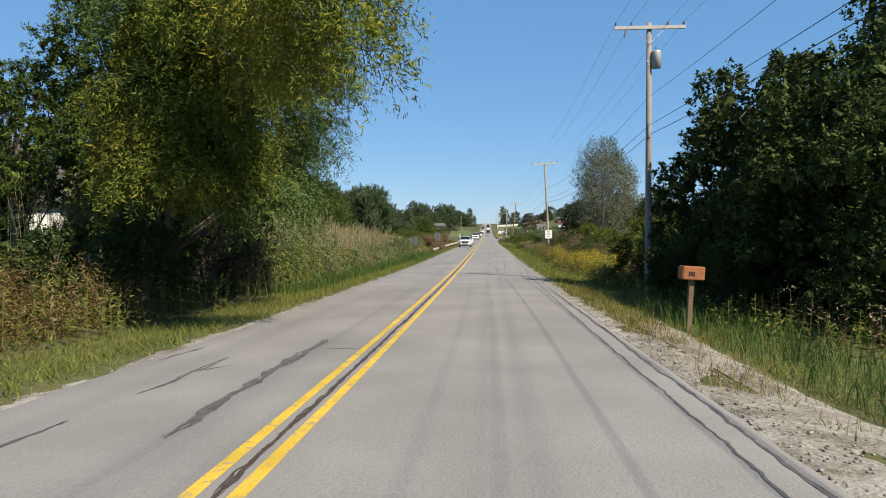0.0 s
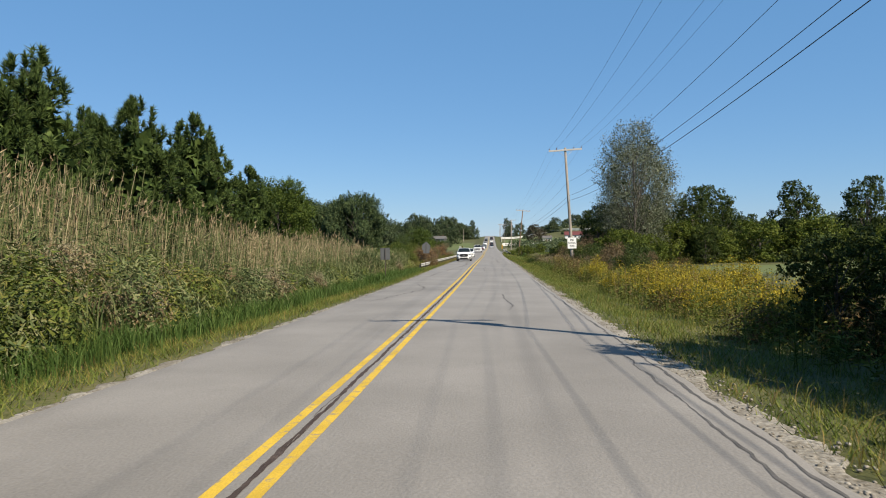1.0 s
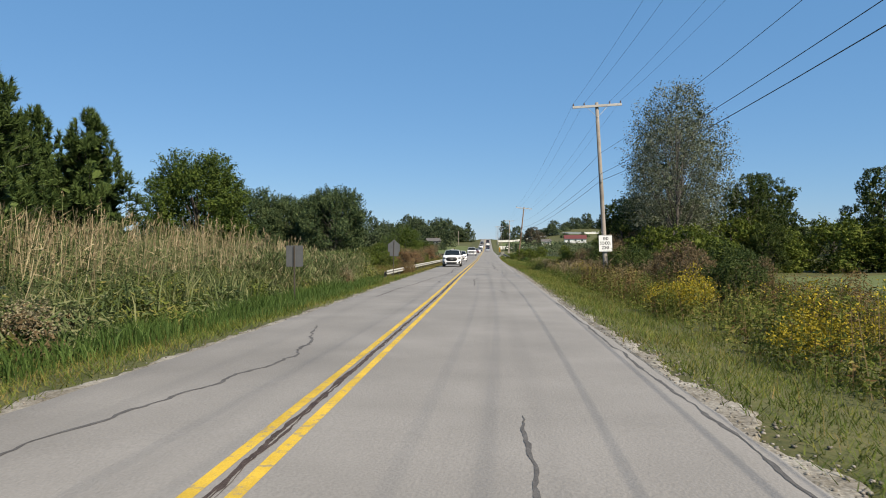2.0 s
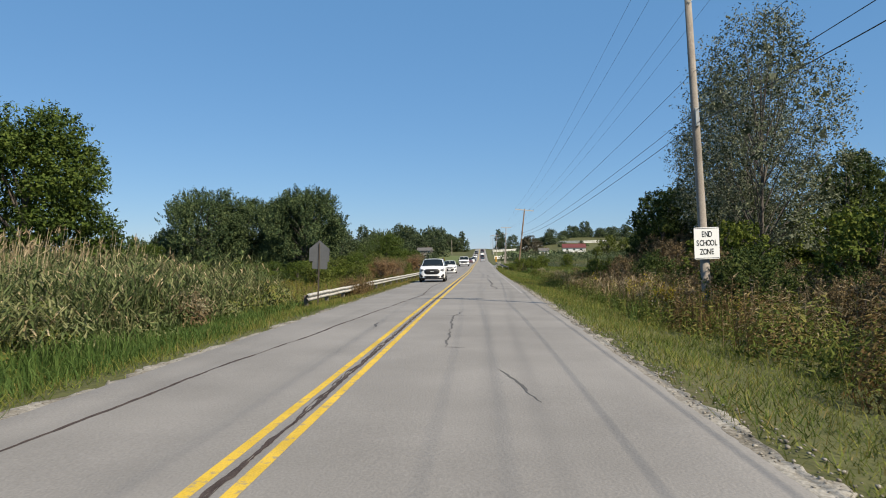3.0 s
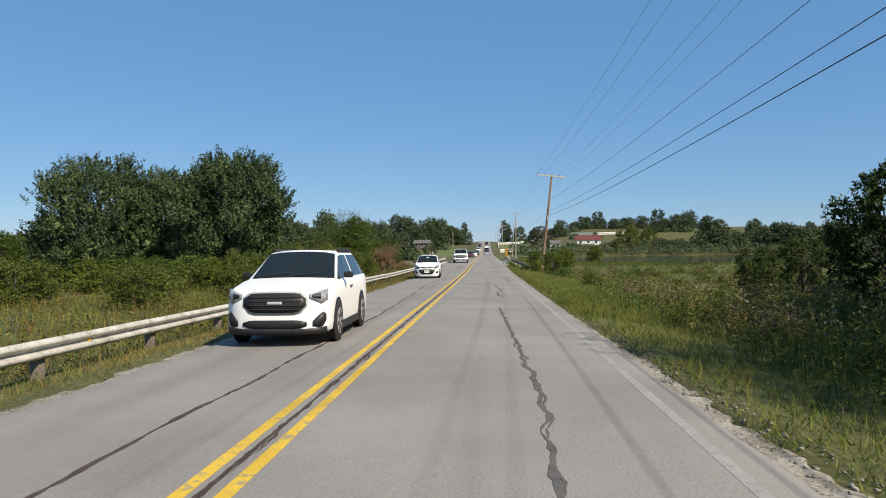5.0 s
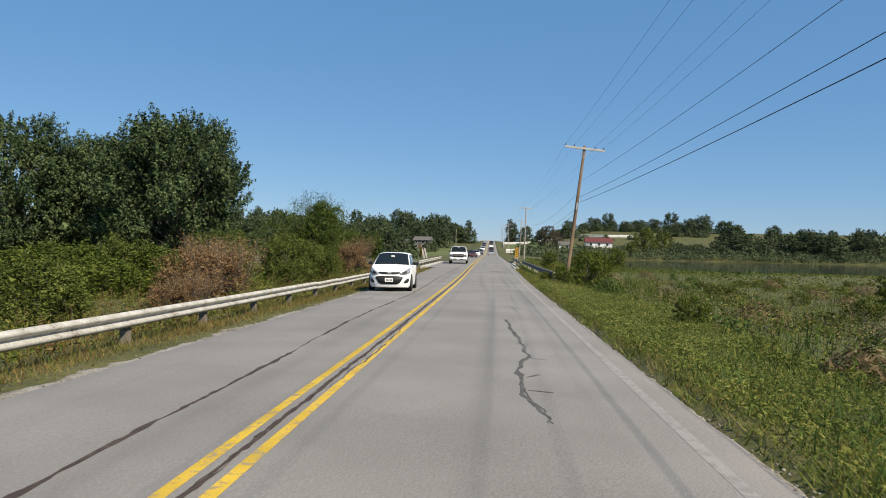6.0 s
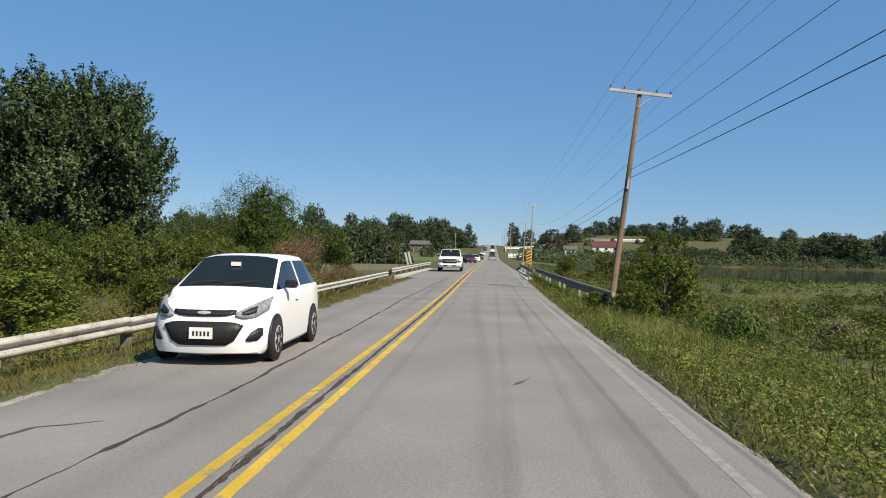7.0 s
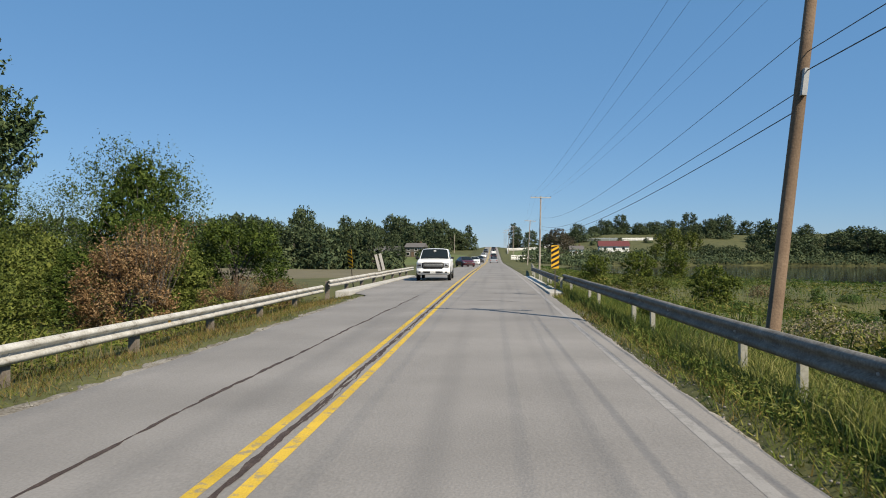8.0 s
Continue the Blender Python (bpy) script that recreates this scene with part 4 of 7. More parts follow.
# bushes along the left guardrail
bush_a = tree_mesh(51, 5.9, 3.1, -0.4, 20000, 0.12, M_BUSH, blobs_n=24, size=0.26, per=24, shoot=0.6)
bush_b = tree_mesh(52, 3.2, 2.4, -0.4, 15000, 0.1, M_BUSH_LIGHT, blobs_n=20, size=0.26, per=22, shoot=0.5)
bush_c = tree_mesh(54, 3.6, 2.6, -0.5, 8500, 0.15, M_SHRUB, blobs_n=18, size=0.27, per=16, shoot=0.6)
dead = tree_mesh(53, 3.6, 2.1, -0.3, 15000, 0.09, M_DEAD, blobs_n=30, size=0.2, per=20, shoot=0.55, rise=0.5, fill=0.6)
for m, x, y, s, a, tall, lab in (
        (bush_a, -15.5, 195, 1.1, 0, 1.2, "tall green bush with sparse twiggy top"), (bush_a, -13.6, 192, 0.75, 140, 1.1, "dark green bush behind the guardrail"), (bush_b, -11.6, 189.5, 1.0, 30, 1.0, "light green bush behind the guardrail"), (bush_b, -13.5, 176, 1.1, 100, 0.95, "light green bush behind the guardrail"),
        (bush_a, -17.5, 171, 0.72, 60, 0.9, "dark green bush behind the guardrail"), (bush_b, -10.8, 169, 0.8, 210, 0.8, "low green bush behind the guardrail"), (bush_b, -14, 160, 1.0, 270, 0.8, "low green bush behind the guardrail"),
        (bush_b, -12.6, 145, 0.9, 0, 0.8, "low green bush behind the guardrail"), (bush_b, -16, 139, 1.0, 45, 0.75, "low green bush behind the guardrail")):
    plant("bush", m, x, y, lab, "bush", a, s, "bushes behind the guardrail", 0.1, tall)
for m, x, y, s, a, tall, lab in (
        (bush_a, -21, 150, 0.7, 90, 0.7, "dark green bush behind the guardrail"),
        (bush_b, -25, 142, 1.2, 120, 0.7, "low green bush behind the guardrail"), (bush_a, -27, 160, 0.75, 190, 0.65, "dark green bush in the hedge"),         (bush_a, -17, 205, 0.75, 140, 0.8, "dark green bush by the creek"), (bush_a, -24, 215, 0.9, 30, 0.8, "dark green bush by the creek"), (bush_b, -10.5, 201, 0.8, 90, 0.9, "green bush by the creek"), (bush_a, -37, 122, 0.45, 0, 0.8, "small dark shrub in the goldenrod field"),
        (bush_b, -20, 181, 1.2, 310, 1.0, "light green bush behind the guardrail"), (bush_a, -12.0, 199, 1.1, 250, 0.9, "dark green bush behind the guardrail"), (bush_a, -12.8, 186.5, 0.7, 80, 0.75, "dark green bush behind the guardrail"), (bush_b, -13.2, 181, 1.0, 10, 1.0, "light green bush behind the guardrail"), (bush_b, -11, 177, 0.9, 70, 0.9, "light green bush behind the guardrail"), (bush_b, -17, 188, 1.2, 10, 1.0, "light green bush behind the guardrail"), (bush_b, -15, 167, 1.0, 200, 0.9, "light green bush behind the guardrail"), (bush_b, -19, 163, 1.1, 100, 0.9, "low green bush behind the guardrail")):
    plant("bush", m, x, y, lab, "bush", a, s, "bushes behind the guardrail", 0.1, tall)
for k in range(22):
    plant("bush", bush_c, -13 - 2.7 * k + float(RNG.uniform(-1, 1)), 158 + 0.3 * k + float(RNG.uniform(-6, 6)), "low green bush in the hedge behind the field", "bush", float(RNG.uniform(0, 360)), float(RNG.uniform(0.9, 1.4)) , "hedge behind the field", 0.2, 0.6)
for k in range(13):
    plant("bush", bush_a, -57 - 5.6 * k + float(RNG.uniform(-1.5, 1.5)), 190 + 1.2 * k + float(RNG.uniform(-6, 6)), "rounded green tree beyond the goldenrod field", "tree", float(RNG.uniform(0, 360)), float(RNG.uniform(0.8, 1.25)), "trees beyond the goldenrod field", 0.2, 0.85)
dead_stems = twigs(63, 2.1, 3.9, 90, 0.09, M_DEAD, M_BARK, 44)
for x, y, s, a, tall in ((-9.9, 183, 0.86, 0, 1.0), (-9.6, 151.6, 0.82, 80, 0.88), (-11.5, 154.5, 0.9, 150, 0.85), (-8.9, 146.5, 0.55, 30, 0.8), (-9.2, 196.5, 0.6, 200, 0.8), (-8.6, 187.5, 0.5, 60, 0.8)):
    plant("dead_bush", dead, x, y, "rust-brown withered bush behind the guardrail", "bush", a, s, "withered bushes behind the guardrail", 0.1, tall)
    plant("dead_bush", dead_stems, x + 0.5, y + 0.4, "upright withered brown stems behind the guardrail", "bush", a, s, "withered bushes behind the guardrail", 0.1, tall * 1.1)


sparse_t = tree_mesh(64, 8.3, 4.3, 1.6, 9000, 0.12, M_BUSH, size=0.26, blobs_n=26, per=12, fill=0, shoot=1.3, wide=0.16, rise=0.6, r0=0.06)
plant("twiggy_shrub", sparse_t, -15.9, 195.5, "thin grey shrub with few leaves above the bushes", "bush")
plant("twiggy_shrub", sparse_t, -19.5, 193, "thin grey shrub with few leaves above the bushes", "bush", 120, 0.7)

# trees on the right
right_a = tree_mesh(71, 12.0, 4.8, -0.6, 26000, 0.2, M_DARK, blobs_n=28, per=26, size=0.27)
right_b = tree_mesh(72, 8.0, 3.7, -0.5, 20000, 0.17, M_DARK, blobs_n=24, per=24, size=0.27)
for m, x, y, s, a, lab in ((right_b, 12.2, 21.5, 1.05, 0, "dense shaded tree overhanging the mailbox"), (right_a, 15.5, 25, 0.9, 60, "tall dense tree beside the road"), (right_b, 12.2, 27.5, 1.15, 140, "dense shaded tree beside the road"),
                           (right_b, 11.5, 17.5, 0.75, 220, "shaded shrubby tree beside the mailbox"), (right_b, 11.2, 21, 0.85, 320, "dense shaded tree beside the road"), (right_b, 8.3, 25.5, 0.36, 280, "dark shaded shrub before the pole"), (right_b, 8.4, 21.5, 0.28, 120, "dark shaded shrub before the pole"),
                           (right_a, 18, 19, 0.95, 200, "tall dense tree beside the road"), (right_b, 12.0, 31, 1.0, 300, "dense shaded tree beside the road"), (right_b, 14.5, 34, 0.9, 100, "dense shaded tree beside the road"), (right_b, 8.8, 36.5, 0.33, 200, "dark shaded shrub beside the road"), (right_b, 9.8, 33, 0.4, 50, "dark shaded shrub beside the road"), (right_b, 8.9, 29.5, 0.3, 150, "dark shaded shrub beside the road"), (right_b, 10.4, 38.5, 0.36, 310, "dark shaded shrub beside the road"), (right_b, 10.2, 24, 0.62, 10, "shaded shrubby tree beside the road")):
    plant("roadside_tree", m, x, y, lab, "tree", a, s)
brown_s = tree_mesh(75, 4.6, 2.4, 0.2, 8000, 0.11, M_WEED_DRY, blobs_n=22, size=0.26, per=16, rise=0.6, fill=0.4)
thin_t = tree_mesh(76, 6.2, 1.9, 1.2, 5000, 0.13, M_WILLOW, blobs_n=14, size=0.34, r0=0.07, per=14, fill=0.2)
tall_r = tree_mesh(73, 17.0, 5.4, 1.5, 26000, 0.16, M_SILVERLEAF, blobs_n=40, per=16, size=0.24, fill=0.12, shoot=1.5, wide=0.17, rise=0.3, r0=0.11)
for m, x, y, s, a, lab in ((tall_r, 18.2, 105, 1.0, 0, "tall thinly leaved grey-green tree above the roadside weeds"), (tall_r, 20.4, 113, 0.95, 130, "tall thinly leaved grey-green tree above the roadside weeds"), (tall_r, 22, 122, 0.95, 250, "tall thinly leaved grey-green tree above the roadside weeds"), (right_b, 16.4, 142, 0.4, 20, "dark green tree at the edge of the wood"), (right_b, 20.5, 146, 0.5, 200, "dark green tree at the edge of the wood"), (right_b, 26, 140, 0.6, 90, "dark green tree at the edge of the wood"), (right_b, 16.4, 121, 0.98, 10, "dark green tree at the edge of the wood"), (right_b, 19, 126, 1.12, 130, "dark green tree at the edge of the wood"), (right_b, 20.5, 116, 0.95, 240, "dark green tree at the edge of the wood"), (right_b, 18.4, 133, 0.8, 330, "dark green tree at the edge of the wood"), (right_a, 24, 124, 0.8, 130, "dark green tree at the edge of the wood"),
                           (brown_s, 14.6, 116, 0.85, 80, "brownish half-bare shrubby tree at the edge of the wood"), (brown_s, 17, 117.5, 0.9, 30, "brownish half-bare shrub behind the weeds"), (brown_s, 12.6, 103, 0.7, 180, "brownish half-bare shrub behind the weeds"), (right_a, 27, 113, 0.8, 300, "dark green tree at the edge of the wood"), (thin_t, 17.5, 124, 1.0, 170, "small thin tree with yellowing leaves"), (right_b, 21, 133, 0.5, 170, "dark green tree at the edge of the wood"), (right_a, 31, 118, 0.85, 40, "dark green tree behind the lawn"), (right_a, 40, 114, 0.85, 110, "dark green tree behind the lawn"),
                           (right_a, 50, 117, 0.9, 210, "dark green tree behind the lawn"), (right_a, 62, 112, 0.9, 310, "dark green tree behind the lawn"), (right_b, 27, 108, 0.6, 15, "small tree behind the lawn"),
                           (right_b, 44, 176, 0.9, 30, "dark green tree in the wet meadow"), (right_a, 56, 186, 0.9, 120, "dark green tree in the wet meadow"), (right_a, 66, 205, 0.95, 220, "dark green tree by the pond")):
    plant("wood_edge_tree", m, x, y, lab, "tree", a, s)
light_b = tree_mesh(74, 2.9, 1.6, -0.2, 9000, 0.11, M_SHRUB, blobs_n=16, size=0.3, per=20)
for x, y, s, a, lab in ((9.4, 172.8, 0.9, 0, "rounded green bush beside the brown pole"), (13.5, 84, 1.3, 40, "light green bush behind the weeds"), (16.5, 90, 1.2, 90, "light green bush behind the weeds"), (11.2, 93, 0.9, 200, "light green bush behind the weeds"),
                        (15.6, 102.5, 1.5, 250, "light green spreading shrub behind the weeds"), (9.6, 111, 0.8, 10, "leafy shrub on the verge"), (7.9, 144.5, 0.38, 70, "small leafy shrub in the grass"), (5.15, 164.4, 0.3, 20, "small leafy shrub before the rail end"), (5.2, 166.2, 0.26, 200, "small leafy shrub before the rail end"), (6.0, 163.2, 0.5, 20, "small leafy shrub at the rail end"), (7.8, 167, 0.8, 140, "leafy shrub at the rail end"),
                        (6.4, 182, 0.3, 30, "small shrub behind the guardrail"), (12, 195, 0.8, 60, "leafy shrub by the creek"), (19, 150, 0.8, 50, "leafy shrub in the wet meadow"), (25, 165, 0.9, 130, "leafy shrub in the wet meadow"), (9.5, 215, 0.8, 0, "leafy shrub by the creek"), (16, 232, 1.1, 80, "leafy shrub by the creek"), (24, 250, 1.3, 10, "leafy shrub by the pond")):
    plant("bush", light_b, x, y, lab, "bush", a, s)

for k in range(9):
    plant("bush", bush_c, 24 + 5.5 * k + float(RNG.uniform(-1.5, 1.5)), 110 + float(RNG.uniform(-2, 3)), "dense green bush at the foot of the wood", "bush", float(RNG.uniform(0, 360)), float(RNG.uniform(1.2, 1.8)), "bushes at the foot of the wood", 0.2, 0.9)

dull_s = tree_mesh(56, 3.2, 2.4, -0.4, 13000, 0.1, M_DARK, blobs_n=20, size=0.26, per=22, shoot=0.5)
for k in range(34):
    y_ = 68 + 1.35 * k + float(RNG.uniform(-1, 1))
    x_ = 10.4 + 1.4 * (k % 3) + float(RNG.uniform(-0.5, 0.7))
    m, s_, lab = ((dull_s, 0.7, "dense olive green shrub behind the verge"), (brown_s, 0.5, "brownish half-bare shrub behind the weeds"), (dull_s, 0.5, "dark green shrub behind the verge"), (brown_s, 0.42, "brownish half-bare shrub behind the weeds"))[(k * 7) % 4]
    plant("bush", m, x_, y_, lab, "bush", float(RNG.uniform(0, 360)), s_ * float(RNG.uniform(0.85, 1.2)), "shrubs behind the right verge", 0.1, 1.0)
shrub_s = tree_mesh(55, 3.6, 2.8, -0.8, 2600, 0.24, M_WEED, blobs_n=12, size=0.3, per=10)
for k in range(48):
    x, y = float(RNG.uniform(10, 45)), float(RNG.uniform(136, 215))
    plant("bush", shrub_s, x, y, "low leafy shrub in the wet meadow", "bush", float(RNG.uniform(0, 360)), float(RNG.uniform(0.22, 0.5)), "shrubs in the wet meadow", 0.1, 0.7)

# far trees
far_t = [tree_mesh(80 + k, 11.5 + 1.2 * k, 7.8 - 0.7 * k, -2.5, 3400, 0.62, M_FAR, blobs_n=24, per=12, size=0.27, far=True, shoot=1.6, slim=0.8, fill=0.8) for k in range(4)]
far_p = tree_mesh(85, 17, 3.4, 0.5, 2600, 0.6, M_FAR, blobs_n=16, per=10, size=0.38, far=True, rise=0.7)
rng = np.random.default_rng(90)
spots = []
for k in range(26):
    spots.append((-13 - 4.6 * k + rng.uniform(-2, 2), 560 - 6.0 * k + rng.uniform(-22, 30), rng.uniform(0.8, 1.25)))
for k in range(16):
    spots.append((-22 - 8.5 * k + rng.uniform(-3, 3), 455 - 6.5 * k + rng.uniform(-12, 12), rng.uniform(0.8, 1.1)))
for k in range(8):
    spots.append((-62 - 13 * k + rng.uniform(-3, 3), 330 - 4 * k + rng.uniform(-8, 8), rng.uniform(0.75, 1.0)))
for k in range(22):
    spots.append((-90 - 13 * k + rng.uniform(-4, 4), 330 - 4 * k + rng.uniform(-15, 15), rng.uniform(0.55, 0.85)))
for x, y, s in ((40, 560, 1.25), (48, 556, 1.1), (33, 572, 1.1), (26, 530, 0.55), (88, 592, 1.2), (99, 596, 1.4), (108, 590, 1.0), (117, 594, 1.5), (128, 590, 1.3), (138, 594, 1.5), (149, 590, 1.2), (78, 596, 1.3), (60, 582, 1.0), (68, 598, 1.2),
                 (62, 455, 0.5), (69, 440, 0.45), (-43.5, 402, 0.5), (50, 474, 0.3), (45, 470, 0.26), (-23, 307, 0.5), (-28, 309, 0.7), (-34, 306, 0.75), (-40, 309, 0.8), (-46.5, 306, 0.75), (-53, 309, 0.85), (-60, 306, 0.75), (-68, 309, 0.8), (-29.5, 402, 0.4), (-39, 398, 0.3), (-21, 404, 0.3), (-34, 408, 0.42), (-45, 412, 0.35), (-24, 420, 0.4), (-50, 405, 0.5), (66, 530, 0.4), (80, 535, 0.45), (55, 535, 0.5)):
    spots.append((x, y, s * (0.68 if x > 0 else 1.0)))
for k in range(26):
    u = k / 25
    a = math.radians(101 - 140 * u)
    for q in range(2):
        px, py = pond_edge(a, 1.16 + 0.13 * q)
        spots.append((px + rng.uniform(-3, 3), py + rng.uniform(-3, 3), rng.uniform(0.6, 1.15) * (0.5 if u < 0.06 else 1)))
for k in range(24):
    spots.append((-20 - 6.5 * k + rng.uniform(-3, 3), 600 - 3.5 * k + rng.uniform(-10, 10), rng.uniform(0.9, 1.25)))
for k in range(14):
    spots.append((18 + 9 * k + rng.uniform(-3, 3), 606 + rng.uniform(-10, 10), rng.uniform(0.55, 0.85)))
for k in range(26):
    spots.append((92 + 9 * k + rng.uniform(-3, 3), 560 - 2.2 * k + rng.uniform(-14, 14), rng.uniform(0.55, 0.8)))
for k, (x, y, s) in enumerate(spots):
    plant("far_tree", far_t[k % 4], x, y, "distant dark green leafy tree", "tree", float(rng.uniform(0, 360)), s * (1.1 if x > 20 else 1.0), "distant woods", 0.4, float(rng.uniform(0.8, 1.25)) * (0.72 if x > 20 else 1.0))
far_l = tree_mesh(88, 11.0, 6.4, -1.5, 4200, 0.5, M_BUSH_LIGHT, blobs_n=22, per=12, size=0.26, far=True, shoot=1.4, slim=0.8)
far_g = tree_mesh(89, 11.5, 6.6, -1.5, 4200, 0.5, M_GREYLEAF, blobs_n=22, per=12, size=0.26, far=True, shoot=1.4, slim=0.8)
for x, y, s, m, lab in ((63, 414, 0.95, far_l, "light green spreading tree on the pond shore"), (74, 430, 0.85, far_l, "light green spreading tree on the pond shore"), (56, 405, 0.5, far_l, "light green bush on the pond shore"), (27, 452, 0.95, far_g, "grey-brown thinning tree beside the pasture"), (33, 462, 0.7, far_g, "grey-brown thinning tree beside the pasture"), (120, 262, 0.7, far_l, "light green spreading tree on the pond shore")):
    plant("shore_tree", m, x, y, lab, "tree", 40 * x, s, "trees round the pond", 0.4)
for x, y, s in ((14, 600, 1.0), (17, 606, 0.85), (-13, 585, 0.95), (-18, 575, 0.75), (-27, 566, 1.0), (-38, 552, 0.85), (-52, 535, 0.95), (-56, 528, 0.8), (-70, 505, 0.95), (-80, 490, 0.85), (-22, 560, 0.8), (-45, 520, 0.85), (-60, 500, 0.9), (-33, 545, 0.9)):
    plant("far_conifer", far_p, x, y, "distant tall dark conifer", "tree", float(rng.uniform(0, 360)), s, "distant woods", 0.4)

# ---- grasses and weeds ----


def scatter(n, x0, x1, y0, y1, rng, thin=None):
    x, y = rng.uniform(x0, x1, n), rng.uniform(y0, y1, n)
    if thin is not None:
        keep = rng.random(n) < thin(x, y)
        x, y = x[keep], y[keep]
    return x, y


def weeds(heap, x, y, height, leafmat, stem, rng, leaves=9, leaf=0.16, slim=0.3, bloom=None, blooms=0, spread=0.1, sink=0.03):
    """Upright weeds: crossed stems, leaves up the stem, and a flower or seed head."""
    n = len(x)
    base = on_land(x, y, sink)
    h = np.broadcast_to(height, n)
    lean = rng.normal(size=(n, 2)) * 0.1
    top = base + np.c_[lean * h[:, None], h]
    a = rng.uniform(0, math.pi, n)
    side = np.c_[np.cos(a), np.sin(a), 0 * a] * 0.008
    co = np.stack([base - side, base + side, top + side * 0.5, top - side * 0.5], 1).reshape(-1, 3)
    heap.add((co, np.arange(4 * n).reshape(-1, 4)), stem)
    u = rng.uniform(0.1, 1.0, (n, leaves))
    c = base[:, None] + (top - base)[:, None] * u[..., None]
    b = rng.uniform(0, 2 * math.pi, (n, leaves))
    d = np.stack([np.cos(b), np.sin(b), rng.uniform(-0.4, 0.9, (n, leaves))], -1)
    L = leaf * rng.uniform(0.5, 1.3, (n, leaves)) * (1.15 - 0.5 * u)
    c = c + unit(d) * L[..., None] * 0.5
    heap.add(leaf_tris(c.reshape(-1, 3), d.reshape(-1, 3), L.ravel(), L.ravel() * slim, rng), leafmat)
    if bloom is not None:
        c = np.repeat(top, blooms, 0) + rng.normal(size=(n * blooms, 3)) * (spread, spread, spread * 1.3)
        L = rng.uniform(0.03, 0.08, len(c))
        heap.add(leaf_tris(c, rng.normal(size=c.shape) + (0, 0, 0.6), L, L * 0.7, rng), bloom)


def stalks(heap, x, y, height, mat, rng):
    """Withered stalks with long hanging leaves."""
    n = len(x)
    base = on_land(x, y, 0.03)
    way = np.c_[rng.normal(size=(n, 2)) * 0.12, np.ones(n)] * height[:, None]
    heap.add(blades(base, height, rng.uniform(0, 0.2, n), 0.022, rng), mat)
    for k in range(9):
        p = base + way * rng.uniform(0.2, 0.98, n)[:, None] * (0.5, 0.5, 1)
        a = rng.uniform(0, 2 * math.pi, n)
        L = rng.uniform(0.16, 0.42, n)
        hang = np.c_[np.cos(a) * 0.5, np.sin(a) * 0.5, -rng.uniform(0.3, 1.2, n)]
        heap.add(leaf_tris(p + unit(hang) * L[:, None] * 0.45, hang, L, rng.uniform(0.025, 0.055, n), rng), mat)


def grass(heap, x, y, h0, h1, mat, rng, width=0.012, lean=(0.1, 0.7)):
    n = len(x)
    heap.add(blades(on_land(x, y, 0.03), rng.uniform(h0, h1, n), rng.uniform(*lean, n), width, rng), mat)


def carpet(heap, x, y, h0, h1, leaf, mat, rng, slim=0.35, seed=0.0):
    """A tangle of broad leaves over the ground, its height rising and falling."""
    n = len(x)
    c = on_land(x, y)
    c[:, 2] += (h0 + (h1 - h0) * np.clip(0.5 + 0.6 * wave(x, y, 1.3, seed) + 0.3 * wave(x, y, 3.7, seed), 0, 1.2)) * rng.random(n) ** 0.45
    L = leaf * rng.uniform(0.5, 1.3, n)
    heap.add(leaf_tris(c, rng.normal(size=(n, 3)) * (1, 1, 0.5) + (0, 0, 0.35), L, L * slim, rng), mat)


def mound(heap, x, y, r, high, leaf, count, mat, rng, top=None, slim=0.32):
    """A leafy clump of weeds; top: flowers or dry heads on its upper side."""
    d = unit(rng.normal(size=(count, 3)))
    d[:, 2] = np.abs(d[:, 2])
    q = 0.55 + 0.5 * rng.random(count) ** 0.5 + 0.12 * np.sin(5 * d[:, 0] + x) * np.cos(6 * d[:, 1] + y)
    c = d * q[:, None] * (r, r, high) + (x, y, float(land_z(x, y)))
    L = leaf * rng.uniform(0.5, 1.4, count)
    heap.add(leaf_tris(c, np.cross(d, rng.normal(size=(count, 3))) + (0, 0, 0.3), L, L * slim, rng, unit(d + (0, 0, 0.3) + rng.normal(size=(count, 3)) * 0.6)), mat)
    if top is not None:
        s_ = d[:, 2] > 0.45
        c2 = np.repeat(c[s_], 4, 0) + rng.normal(size=(4 * s_.sum(), 3)) * (0.06, 0.06, 0.09) + (0, 0, 0.08)
        L = rng.uniform(0.03, 0.075, len(c2))
        heap.add(leaf_tris(c2, rng.normal(size=c2.shape) + (0, 0, 0.5), L, L * 0.6, rng), top)


def grass_object(name, heap, label, category="grass"):
    return tagged(new(name, heap.mesh(name)), label, category, kind="stuff")


rng = np.random.default_rng(97)
h = Heap(M_FAR)
for k, (x, y, s_) in enumerate(spots):
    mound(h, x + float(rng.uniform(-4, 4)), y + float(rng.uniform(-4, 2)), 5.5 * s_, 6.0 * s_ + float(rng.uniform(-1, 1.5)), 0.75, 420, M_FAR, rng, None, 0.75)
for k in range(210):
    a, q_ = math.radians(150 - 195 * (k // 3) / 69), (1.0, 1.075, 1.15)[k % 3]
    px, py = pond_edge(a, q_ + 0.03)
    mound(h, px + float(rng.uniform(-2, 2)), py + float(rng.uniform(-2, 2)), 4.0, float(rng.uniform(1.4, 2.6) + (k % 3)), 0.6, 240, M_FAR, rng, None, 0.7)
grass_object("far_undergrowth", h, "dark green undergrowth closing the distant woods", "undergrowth")

